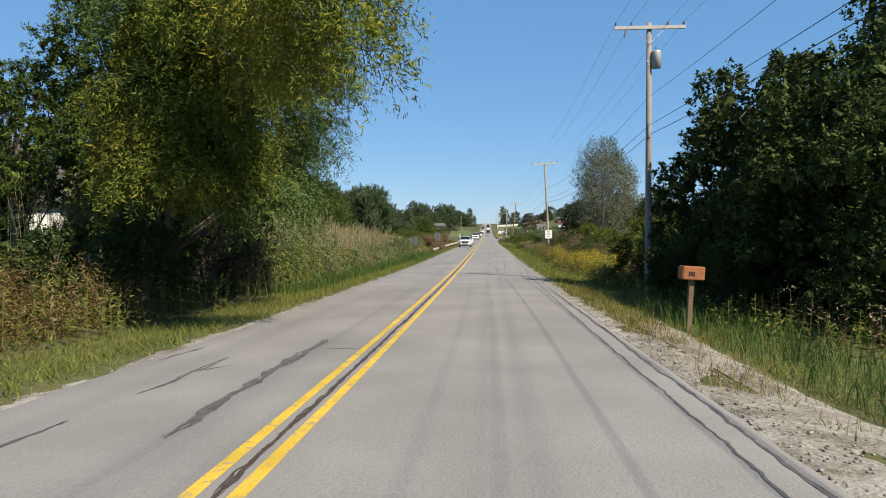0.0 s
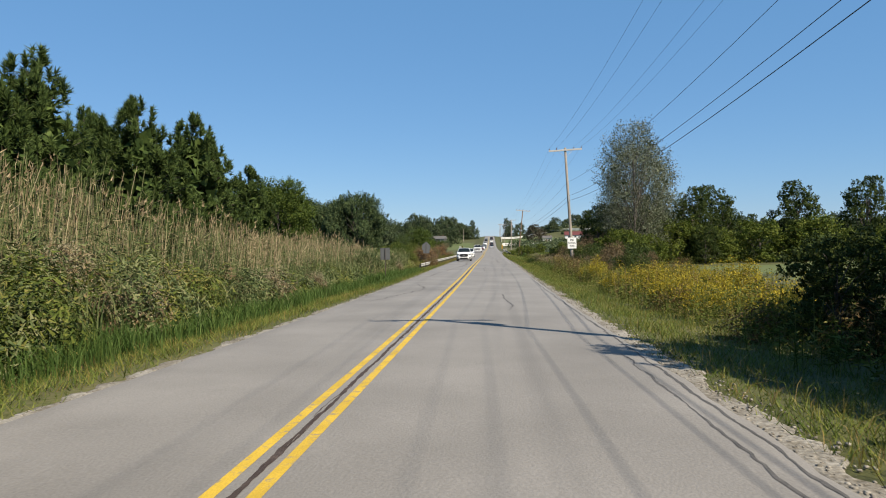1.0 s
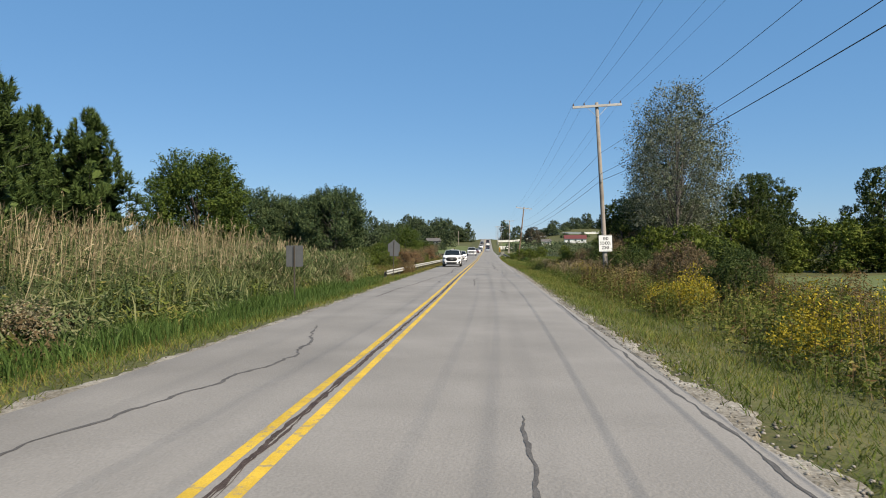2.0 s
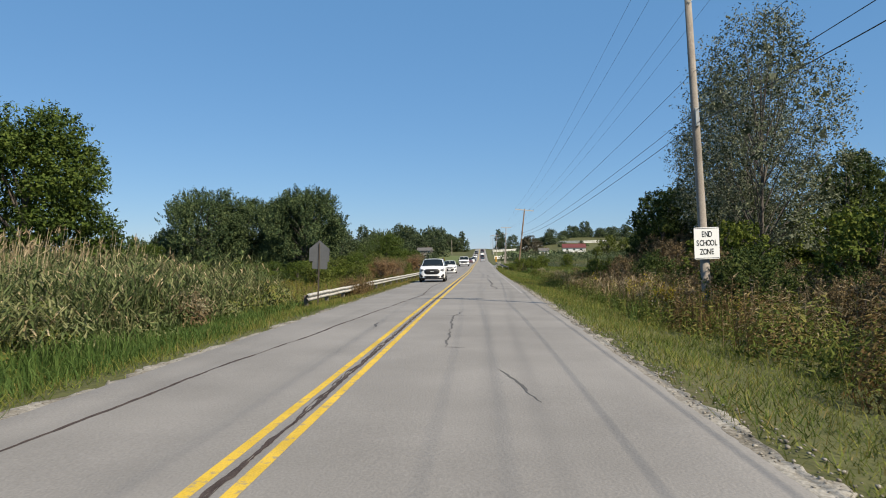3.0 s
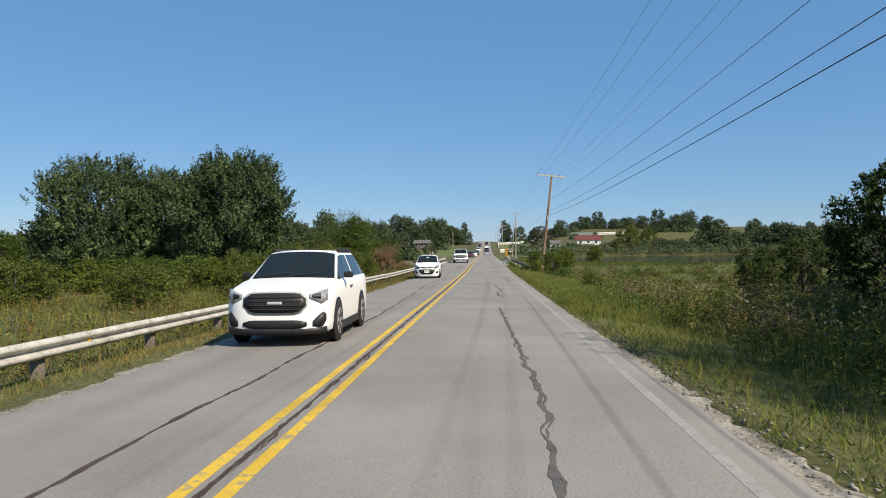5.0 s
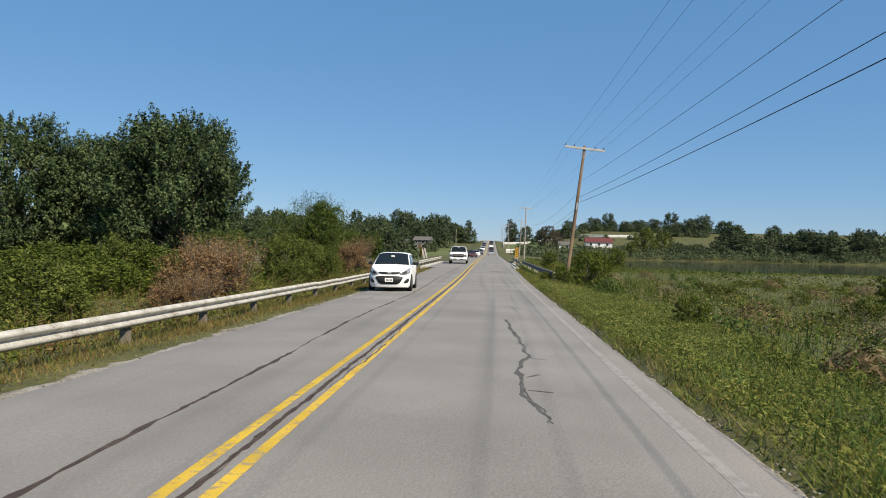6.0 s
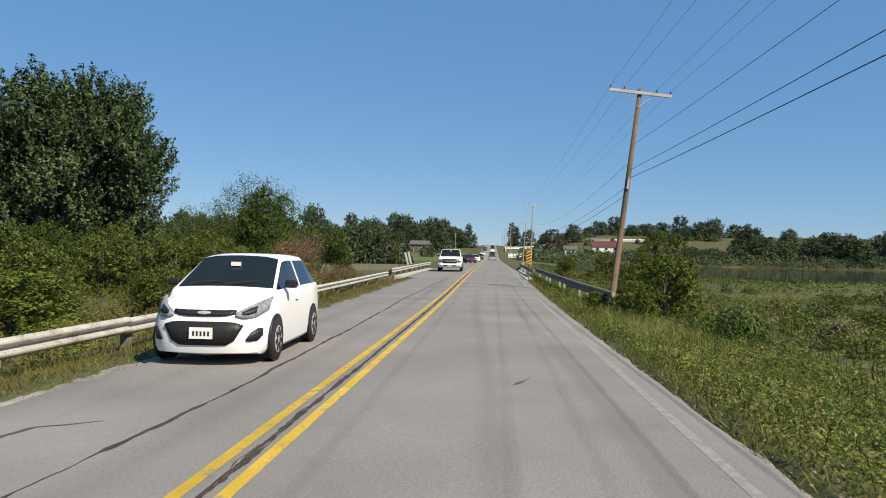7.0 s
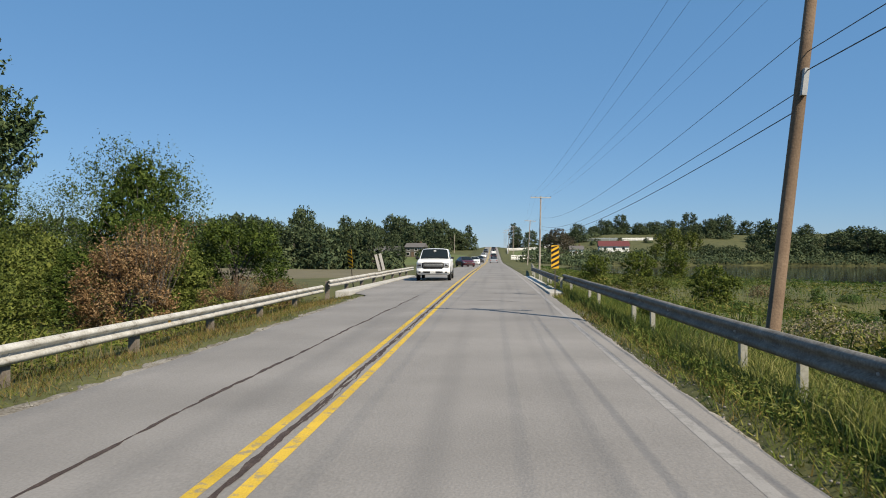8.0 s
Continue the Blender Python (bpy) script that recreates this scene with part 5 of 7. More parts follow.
rng = np.random.default_rng(101)
h = Heap(M_GRASS, M_GRASS_DRY, M_WEED_RED, M_WEED)
edge_fade = lambda x, y: np.clip((LEFT - 0.12 - x + 0.25 * wave(x, y, 2.1)) * 2.2, 0.04, 1)


def turf(heap, x, y, h0, h1, mat, rng, width=0.03):
    n = len(x)
    lift = 1 + 0.5 * wave(x, y, 1.6, 2)
    heap.add(short_blades(on_land(x, y, 0.02), rng.uniform(h0, h1, n) * lift, rng.uniform(0.2, 1.5, n), width * rng.uniform(0.6, 1.3, n), rng), mat)


x, y = scatter(72000, -6.2, LEFT - 0.06, -6, 95, rng, edge_fade)
dry = rng.random(len(x)) < 0.12 + 0.2 * wave(x, y, 0.5, 2)
turf(h, x[~dry], y[~dry], 0.05, 0.2, M_GRASS, rng, 0.017)
turf(h, x[dry], y[dry], 0.05, 0.22, M_GRASS_DRY, rng, 0.013)
x, y = scatter(54000, -5.7, LEFT - 0.05, 90, 189, rng, edge_fade)
dry = rng.random(len(x)) < 0.5 + 0.35 * wave(x, y, 0.35, 2)
turf(h, x[~dry], y[~dry], 0.04, 0.14, M_WEED, rng, 0.015)
turf(h, x[dry], y[dry], 0.04, 0.14, M_GRASS_DRY, rng, 0.012)
x, y = scatter(16000, -5.8, LEFT - 0.3, 112, 189, rng, lambda x, y: edge_fade(x, y) * step(112, 140, y) * np.clip(0.6 + 0.6 * wave(x, y, 0.8, 6), 0.1, 1))
turf(h, x, y, 0.06, 0.24, M_WEED_RED, rng, 0.013)
x, y = scatter(6000, -5.7, -4.9, 92, 189, rng)
grass(h, x, y, 0.12, 0.28, M_WEED, rng, 0.011, (0.2, 0.9))
x, y = scatter(4000, -6.4, LEFT - 0.3, -6, 189, rng, edge_fade)
grass(h, x, y, 0.15, 0.38, M_GRASS_DRY, rng, 0.006, (0.05, 0.5))
grass_object("verge_grass", h, "short yellow-green grass along the verge")

h = Heap(M_GRASS, M_GRASS_DRY, M_PALE, M_GRASS_TALL)
edge_r = lambda x, y: np.clip((x - RIGHT - 0.12 + 0.15 * step(112, 125, y) + 0.22 * wave(x, y, 1.7, 3) - 0.6 * np.exp(-(((y - 9) / 7) ** 2))) * 3.0, 0.02, 1) * (1 - 0.9 * (np.abs(x - 5.5) < 0.35) * (y < 17))
x, y = scatter(96000, RIGHT + 0.1, 7.6, -4, 130, rng, edge_r)
dry = rng.random(len(x)) < 0.05 + 0.22 * wave(x, y, 0.4, 2) + 0.35 * step(22, 12, y) * (x < 6.4)
turf(h, x[~dry], y[~dry], 0.05, 0.18, M_GRASS, rng, 0.018)
turf(h, x[dry], y[dry], 0.05, 0.2, M_GRASS_DRY, rng, 0.013)
x, y = scatter(60000, RIGHT + 0.04, 6.6, 122, 200, rng, edge_r)
dry = rng.random(len(x)) < 0.2 + 0.3 * wave(x, y, 0.5, 2) + 0.15 * step(164, 172, y)
turf(h, x[~dry], y[~dry], 0.06, 0.22, M_GRASS, rng, 0.019)
turf(h, x[dry], y[dry], 0.06, 0.24, M_GRASS_DRY, rng, 0.015)
x, y = scatter(9000, 6.6, 8.4, 122, 200, rng)
turf(h, x, y, 0.1, 0.3, M_GRASS, rng, 0.03)
x, y = scatter(5000, 4.85, 5.5, 161, 196, rng)
grass(h, x, y, 0.22, 0.48, M_GRASS, rng, 0.009, (0.2, 1.0))
x, y = scatter(9000, RIGHT + 0.45, 6.6, 158, 200, rng)
grass(h, x, y, 0.2, 0.5, M_GRASS, rng, 0.009, (0.1, 0.9))
x, y = scatter(4200, 4.9, 6.6, 157, 174, rng)
grass(h, x, y, 0.3, 0.7, M_PALE, rng, 0.009, (0.1, 0.9))
x, y = scatter(9000, 5.2, 8.2, -6, 130, rng, edge_r)
grass(h, x, y, 0.15, 0.36, M_GRASS, rng, 0.009, (0.3, 1.1))
x, y = scatter(2500, RIGHT + 0.6, 8.2, -6, 130, rng, edge_r)
grass(h, x, y, 0.2, 0.45, M_GRASS_DRY, rng, 0.006, (0.05, 0.5))
x, y = scatter(4200, 4.45, 5.6, 9, 30, rng, lambda x, y: np.clip(0.5 + 0.6 * wave(x, y, 0.9, 5), 0.1, 1))
grass(h, x, y, 0.12, 0.32, M_GRASS_DRY, rng, 0.008, (0.2, 1.0))
x, y = scatter(2200, 6.0, 8.4, 2, 22, rng)
grass(h, x, y, 0.3, 0.7, M_GRASS_TALL, rng, 0.014, (0.1, 0.6))
x, y = scatter(58000, RIGHT + 0.3, 9.0, 130, 174, rng, lambda x, y: edge_r(x, y) * step(130, 144, y) * step(173, 162, y))
carpet(h, x, y, 0.12, 0.38, 0.05, M_PALE, rng, 0.45, 4.0)
x, y = scatter(78000, RIGHT + 0.3, 9.0, 128, 176, rng, edge_r)
carpet(h, x, y, 0.1, 0.36, 0.06, M_GRASS, rng, 0.4, 4.0)
x, y = scatter(12000, RIGHT + 0.5, 9.5, 128, 200, rng, edge_r)
grass(h, x, y, 0.2, 0.5, M_GRASS_TALL, rng, 0.012, (0.2, 0.9))
grass_object("verge_grass", h, "yellow-green grass with pale seed heads along the shoulder")

# tall green grass and reeds on the left
h = Heap(M_GRASS_TALL, M_GRASS)
x, y = scatter(30000, -7.6, -4.5, 27, 92, rng, lambda x, y: np.clip((-4.5 - x + 0.3 * wave(x, y, 0.9)) * 1.2, 0, 1))
near = y < 77
grass(h, x[near], y[near], 0.25, 0.72, M_GRASS_TALL, rng, 0.018, (0.1, 0.7))
near = (y > 77) & (x < -5.2)
grass(h, x[near], y[near], 0.2, 0.45, M_GRASS_TALL, rng, 0.016, (0.3, 1.1))
x, y = scatter(9000, -5.4, LEFT - 0.35, 56, 84, rng, lambda x, y: np.clip((-3.6 - x) * 1.4, 0, 1) * step(84, 78, y) * step(56, 62, y))
grass(h, x, y, 0.15, 0.4, M_GRASS_TALL, rng, 0.013, (0.2, 1.0))
grass_object("tall_grass", h, "tall fresh green grass in front of the reeds")

h = Heap(M_REED, M_PLUME, M_REEDLEAF)
x, y = scatter(11500, -16.5, -7.8, 25, 92, rng, lambda x, y: (0.55 + 0.45 * wave(x, y, 0.6, 4)) * np.clip((-7.7 - x) * 0.7 + 0.12, 0, 1))
n = len(x)
base = on_land(x, y, 0.05)
hh = (rng.uniform(1.5, 2.5, n) + 0.95 * step(-8.0, -10.5, x)) * (1 + 0.42 * step(62, 40, y)) * (0.9 + 0.16 * wave(x, y, 0.7, 5)) * (1 - 0.28 * step(72, 92, y)) * 1.04
dirn = rng.normal(size=(n, 2)) * 0.15 + (0.03, 0.06)
top = base + np.c_[dirn * hh[:, None], hh]
a = rng.uniform(0, math.pi, n)
side = np.c_[np.cos(a), np.sin(a), 0 * a] * 0.0105
dry = rng.random(n) < 0.56 + 0.5 * wave(x, y, 0.45, 7) - 0.25 * step(48, 36, y)
low = base + (top - base) * 0.42
stems = np.stack([low - side, low + side, top + side * 0.6, top - side * 0.6], 1)
for s_, m in ((dry, M_REED), (~dry, M_REEDLEAF)):
    h.add((stems[s_].reshape(-1, 3), np.arange(4 * s_.sum()).reshape(-1, 4)), m)
k = 10
u = rng.uniform(0.05, 0.9, (n, k))
c = base[:, None] + (top - base)[:, None] * u[..., None]
bb = rng.uniform(0, 2 * math.pi, (n, k))
d = np.stack([np.cos(bb), np.sin(bb), rng.uniform(-0.5, 0.9, (n, k))], -1)
L = rng.uniform(0.2, 0.46, (n, k))
c = c + unit(d) * L[..., None] * 0.45
green = (u < (rng.uniform(0.55, 0.85, (n, 1)) + 0.25 * step(50, 34, y)[:, None] - 0.25 * wave(x, y, 0.45, 7)[:, None])).ravel()
lq = lambda s: leaf_tris(c.reshape(-1, 3)[s], d.reshape(-1, 3)[s], L.ravel()[s], 0.032, rng)
h.add(lq(green), M_REEDLEAF)
h.add(lq(~green & (rng.random(len(green)) < 0.25)), M_REED)
p = rng.random(n) < 0.22
tp = np.repeat(top[p], 5, 0) + rng.normal(size=(p.sum() * 5, 3)) * (0.03, 0.03, 0.09)
h.add(leaf_tris(tp, rng.normal(size=tp.shape) * 0.4 + (0.2, 0.2, 1), rng.uniform(0.12, 0.28, len(tp)), 0.035, rng), M_PLUME)
grass_object("reed_bed", h, "dense bank of tall tan and green reeds", "reeds")

# broad-leaved weeds in front of the reeds
h = Heap(M_REEDLEAF, M_WEED, M_WEED_DRY, M_WHITEFLOWER)
for k in range(230):
    y_ = float(28.5 + 62 * rng.random() ** 1.25)
    x_ = float(-6.4 - 3.2 * rng.random() ** 1.3)
    q_ = rng.random()
    mound(h, x_, y_, float(rng.uniform(0.6, 1.2)), float(rng.uniform(0.9, 1.6) - 0.14 * (x_ + 7)) * float(0.8 + 0.65 * step(52, 34, y_)), 0.17, 640, M_WEED if q_ < 0.4 else M_REEDLEAF if q_ < 0.88 else M_WEED_DRY, rng, M_WHITEFLOWER if q_ > 0.94 else None, 0.28)
grass_object("roadside_weeds", h, "dark green broad-leaved weeds in front of the reeds", "weeds")

# green reeds near the school sign, arching
h = Heap(M_REEDLEAF, M_GRASS_TALL, M_REED)
x, y = scatter(5200, -9.5, -6.2, 26, 74, rng, lambda x, y: np.clip((-6.0 - x) * 0.9, 0, 1))
h.add(blades(on_land(x, y, 0.05), rng.uniform(0.9, 1.75, len(x)), rng.uniform(0.1, 0.7, len(x)), 0.034, rng), M_REEDLEAF)
x, y = scatter(9000, -14, -6.2, 70, 92.5, rng, lambda x, y: np.clip((-5.4 - x) * 0.9, 0, 1) * step(93, 90, y))
n = len(x)
base = on_land(x, y, 0.05)
tall = rng.uniform(1.2, 2.4, n) * (0.92 + 0.3 * wave(x, y, 0.9, 3))
h.add(blades(base, tall, rng.uniform(0.05, 0.5, n), 0.016, rng), M_REEDLEAF)
for k in range(7):
    up = rng.uniform(0.15, 0.85, n)
    h.add(blades(base + np.c_[rng.normal(size=(n, 2)) * 0.06, tall * up], rng.uniform(0.16, 0.34, n), rng.uniform(0.9, 2.0, n), 0.038, rng), M_REED if k == 6 else M_REEDLEAF)
grass_object("reed_bed", h, "arching grey-green reeds along the verge", "reeds")

# weeds under and before the willow
h = Heap(M_WEED, M_WEED_DRY, M_WEED_RED, M_GOLD, M_CORN)
x, y = scatter(110, -13, -6.9, 6, 19, rng)
weeds(h, x, y, rng.uniform(1.1, 2.1, len(x)), M_CORN, M_CORN, rng, 38, 0.24, 0.09)
for k in range(150):
    x_, y_ = float(-7.0 - 6 * rng.random() ** 1.3), float(rng.uniform(7, 20.5))
    mound(h, x_, y_, float(rng.uniform(0.35, 0.8)), float(rng.uniform(0.7, 1.2) + 0.65 * step(-7.0, -7.8, x_)), 0.1, 480, (M_WEED_RED, M_WEED, M_WEED_DRY, M_WEED_RED, M_WEED)[k % 5], rng, None, 0.26)
x, y = scatter(9000, -13, -6.4, 6, 21, rng)
carpet(h, x, y, 0.3, 0.9, 0.1, M_WEED, rng, 0.24, 6.0)
x, y = scatter(900, -13, -5.8, -4, 26, rng)
weeds(h, x, y, rng.uniform(0.5, 1.2, len(x)), M_WEED, M_WEED, rng, 12, 0.16, 0.3)
x, y = scatter(60, -7.5, -6.2, 4, 26, rng)
weeds(h, x, y, rng.uniform(0.8, 1.5, len(x)), M_WEED_DRY, M_WEED_DRY, rng, 16, 0.2, 0.2)
grass_object("roadside_weeds", h, "tall russet and green weeds on the verge", "weeds")

# goldenrod and weeds on the right
h = Heap(M_WEED, M_WEED_DRY, M_WEED_RED, M_GOLD, M_WHITEFLOWER, M_GRASS_TALL, M_CORN)
side_r = lambda x, y: np.clip((x - 6.2 + 0.5 * wave(x, y, 0.5)) * 0.9, 0, 1)
x, y = scatter(3000, 6.2, 14.5, 33, 84, rng, lambda x, y: side_r(x, y) * (0.6 + 0.4 * wave(x, y, 0.4)))
weeds(h, x, y, rng.uniform(0.5, 1.4, len(x)), M_WEED, M_WEED, rng, 10, 0.15, 0.3)
x, y = scatter(350, 7.4, 14, 34, 64, rng, lambda x, y: side_r(x, y) * step(0.05, 0.3, wave(x, y, 0.3, 6)))
weeds(h, x, y, rng.uniform(0.9, 1.45, len(x)), M_WEED, M_WEED, rng, 8, 0.13, 0.25, M_GOLD, 12, 0.09)
x, y = scatter(1500, 6.8, 14, 38, 84, rng, lambda x, y: side_r(x, y) * (0.4 + 0.9 * wave(x, y, 0.27, 8)))
weeds(h, x, y, rng.uniform(0.7, 1.5, len(x)), M_WEED_RED, M_WEED_DRY, rng, 12, 0.13, 0.3)
x, y = scatter(2000, 6.3, 15, 80, 130, rng, lambda x, y: side_r(x, y))
weeds(h, x, y, rng.uniform(0.4, 1.1, len(x)), M_WEED, M_WEED, rng, 10, 0.15, 0.3)
x, y = scatter(900, 7.2, 15, 82, 114, rng, lambda x, y: side_r(x, y) * (0.55 + 0.8 * wave(x, y, 0.3, 1)))
weeds(h, x, y, rng.uniform(0.8, 1.5, len(x)), M_WEED_DRY, M_WEED_DRY, rng, 12, 0.13, 0.32)
x, y = scatter(850, 8.2, 13.0, 76, 99, rng, lambda x, y: 0.55 + 0.6 * wave(x, y, 0.6, 9))
weeds(h, x, y, rng.uniform(0.8, 1.7, len(x)), M_CORN, M_CORN, rng, 20, 0.28, 0.13, M_CORN, 4, 0.05)
x, y = scatter(420, 7.5, 10.2, 85.5, 103, rng, lambda x, y: np.clip(0.6 + 0.7 * wave(x, y, 0.8, 4), 0.1, 1))
stalks(h, x, y, rng.uniform(0.9, 1.65, len(x)), M_CORN, rng)
x, y = scatter(260, 6.6, 13, 84, 126, rng, side_r)
weeds(h, x, y, rng.uniform(0.7, 1.2, len(x)), M_WEED, M_WEED, rng, 9, 0.14, 0.3, M_WHITEFLOWER, 12, 0.08)
for x_, y_, r_, z_ in ((7.75, 86.5, 0.3, 1.0), (8.05, 86.2, 0.28, 0.95), (8.7, 86.1, 0.2, 0.7), (9.3, 99, 0.3, 0.9)):
    mound(h, x_, y_, r_, z_, 0.09, 360, M_WEED, rng, M_GOLD)
x, y = scatter(30, 7.2, 11, 82, 96, rng, side_r)
weeds(h, x, y, rng.uniform(0.8, 1.3, len(x)), M_WEED, M_WEED, rng, 8, 0.15, 0.3, M_GOLD, 26, 0.1)
for k in range(190):
    y_ = float(rng.uniform(34, 128))
    x_ = float(7.4 + 6.5 * rng.random() ** 1.3 + (1.2 if 33 < y_ < 36 else 0))
    r_, q_ = float(rng.uniform(0.5, 1.1)), rng.random()
    high = float(rng.uniform(0.7, 1.25) + 0.07 * (x_ - 7))
    if y_ < 66 and q_ < 0.2:
        mound(h, x_, y_, r_, high * 1.15, 0.1, 800, M_WEED, rng, M_GOLD)
    elif q_ < 0.48:
        mound(h, x_, y_, r_, high * 1.1, 0.1, 800, M_WEED_RED if y_ < 84 else M_WEED_DRY, rng, M_WHITEFLOWER if q_ > 0.47 else None)
    else:
        mound(h, x_, y_, r_, high, 0.11, 850, M_WEED, rng)
for k in range(11):
    mound(h, float(rng.uniform(8.8, 12.5)), float(rng.uniform(43, 60)), float(rng.uniform(0.5, 0.9)), float(rng.uniform(1.0, 1.4)), 0.1, 500, M_WEED, rng, M_GOLD)
x, y = scatter(42000, 6.3, 14.5, 34, 130, rng, side_r)
carpet(h, x, y, 0.2, 0.6, 0.12, M_WEED, rng, 0.3, 2.0)
x, y = scatter(900, 7, 14, 14, 36, rng, side_r)
weeds(h, x, y, rng.uniform(0.4, 1.0, len(x)), M_WEED, M_WEED, rng, 12, 0.16, 0.3)
x, y = scatter(350, 8, 15, 2, 22, rng, side_r)
weeds(h, x, y, rng.uniform(0.6, 1.2, len(x)), M_WEED_DRY, M_WEED_DRY, rng, 14, 0.14, 0.3, M_WHITEFLOWER, 6, 0.08)
x, y = scatter(6000, 6.4, 14, 84, 132, rng, side_r)
grass(h, x, y, 0.3, 0.8, M_GRASS_TALL, rng, 0.018)
grass_object("roadside_weeds", h, "tangled goldenrod, dry stalks and green weeds", "weeds")

h = Heap(M_WEED, M_WEED_DRY, M_GRASS_TALL, M_WHITEFLOWER, M_GRASS)
x, y = scatter(1800, 7.0, 24, 128, 245, rng, lambda x, y: np.clip(1.25 - (x - 7) / 17, 0.25, 1))
weeds(h, x, y, rng.uniform(0.35, 0.95, len(x)), M_WEED, M_WEED, rng, 11, 0.17, 0.32)
x, y = scatter(620, 7.5, 20, 130, 180, rng, lambda x, y: 0.4 + 0.7 * wave(x, y, 0.3, 5))
weeds(h, x, y, rng.uniform(0.5, 1.0, len(x)), M_WEED_DRY, M_WEED_DRY, rng, 12, 0.15, 0.3, M_WHITEFLOWER, 8, 0.09)
x, y = scatter(22000, 7.4, 40, 126, 250, rng, lambda x, y: np.clip(1.2 - (x - 7) / 32, 0.3, 1) * np.clip(0.6 + 0.8 * wave(x, y, 0.35, 4), 0.1, 1))
grass(h, x, y, 0.3, 0.9, M_GRASS_TALL, rng, 0.024)
x, y = scatter(16000, 6.5, 36, 126, 250, rng, lambda x, y: np.clip(1.2 - (x - 7) / 25, 0.2, 1) * np.clip(0.6 - 0.8 * wave(x, y, 0.35, 4), 0.1, 1))
grass(h, x, y, 0.2, 0.6, M_GRASS, rng, 0.02)
x, y = scatter(4000, 26, 110, 140, 225, rng)
grass(h, x, y, 0.2, 0.45, M_GRASS_TALL, rng, 0.07)
x, y = scatter(60000, 7.5, 34, 130, 250, rng, lambda x, y: np.clip(1.3 - (x - 7) / 30, 0.3, 1))
carpet(h, x, y, 0.2, 0.8, 0.14, M_WEED, rng, 0.35, 1.0)
for k in range(60):
    x_, y_ = float(8 + 26 * rng.random() ** 1.5), float(rng.uniform(132, 215))
    mound(h, x_, y_, float(rng.uniform(0.6, 1.5)), float(rng.uniform(0.5, 1.1)), 0.17, 700, (M_WEED, M_GRASS_TALL, M_WEED_DRY)[k % 5 // 2], rng, M_WHITEFLOWER if k % 6 == 0 else None)
x, y = scatter(18000, 28, 110, 140, 238, rng)
carpet(h, x, y, 0.1, 0.3, 0.4, M_WEED, rng, 0.4, 1.0)
x, y = scatter(26000, 12, 110, 232, 345, rng, lambda x, y: ((x - 98) / 80) ** 4 + ((y - 322) / 84) ** 4 > 1)
carpet(h, x, y, 0.05, 0.2, 0.6, M_GRASS_TALL, rng, 0.3, 1.0)
grass_object("meadow_plants", h, "lush green wet-meadow grasses and weeds", "meadow")

# field on the left
h = Heap(M_WEED, M_WEED_DRY, M_WEED_RED, M_GOLD, M_GOLDGRASS, M_GRASS)
x, y = scatter(2200, -22, -6.2, 93, 188, rng, lambda x, y: 0.55 + 0.5 * wave(x, y, 0.3))
weeds(h, x, y, rng.uniform(0.4, 0.95, len(x)), M_WEED, M_WEED, rng, 10, 0.17, 0.3)
x, y = scatter(2000, -30, -6.6, 93, 175, rng, lambda x, y: 0.5 + 0.7 * wave(x, y, 0.25, 3))
weeds(h, x, y, rng.uniform(0.5, 1.05, len(x)), M_WEED_RED, M_WEED_DRY, rng, 12, 0.17, 0.3)
x, y = scatter(1300, -62, -12, 94, 138, rng, lambda x, y: np.clip(0.5 + 0.9 * wave(x, y, 0.1, 2), 0.15, 1))
weeds(h, x, y, rng.uniform(0.5, 0.95, len(x)), M_WEED, M_WEED, rng, 6, 0.15, 0.35, M_GOLD, 9, 0.16)
x, y = scatter(17000, -62, -8, 92, 150, rng)
grass(h, x, y, 0.35, 0.85, M_GOLDGRASS, rng, 0.022)
x, y = scatter(6000, -62, -6, 92, 185, rng)
grass(h, x, y, 0.3, 0.7, M_GRASS, rng, 0.03)
for k in range(80):
    x_, y_ = float(-6.9 - 6 * rng.random() ** 1.4), float(rng.uniform(126, 200))
    mound(h, x_, y_, float(rng.uniform(0.5, 1.1)), float(rng.uniform(0.6, 1.3)), 0.13, 260, (M_WEED, M_WEED, M_WEED_RED)[k % 3], rng)
x, y = scatter(260, -5.7, -4.3, 99.6, 103.8, rng)
weeds(h, x, y, rng.uniform(0.6, 1.25, len(x)), M_WEED_RED, M_WEED_DRY, rng, 10, 0.13, 0.25)
x, y = scatter(700, -5.8, -4.8, 99.6, 103.8, rng)
grass(h, x, y, 0.4, 0.9, M_WEED_RED, rng, 0.012)
x, y = scatter(4500, -24, -6.0, 93, 150, rng, lambda x, y: np.clip(0.5 + 0.9 * wave(x, y, 0.18, 5), 0.05, 1))
grass(h, x, y, 0.3, 0.75, M_WEED_RED, rng, 0.018)
for k in range(50):
    x_, y_ = float(rng.uniform(-46, -17)), float(rng.uniform(104, 138))
    mound(h, x_, y_, float(rng.uniform(1.0, 2.2)), float(rng.uniform(0.5, 0.9)), 0.16, 200, M_GOLDGRASS, rng, M_GOLD if k % 2 else None)
x, y = scatter(16000, -22, -6.0, 93, 190, rng, lambda x, y: 1 - 0.75 * step(-10, -13, x) * step(140, 132, y))
carpet(h, x, y, 0.2, 0.7, 0.17, M_WEED, rng, 0.32, 3.0)
x, y = scatter(500, -7.4, -5.6, 96, 188, rng)
weeds(h, x, y, rng.uniform(0.35, 0.8, len(x)), M_WEED, M_WEED_DRY, rng, 10, 0.13, 0.3)
grass_object("field_weeds", h, "brown and golden weeds across the field", "weeds")

# ---- utility poles and wires ----


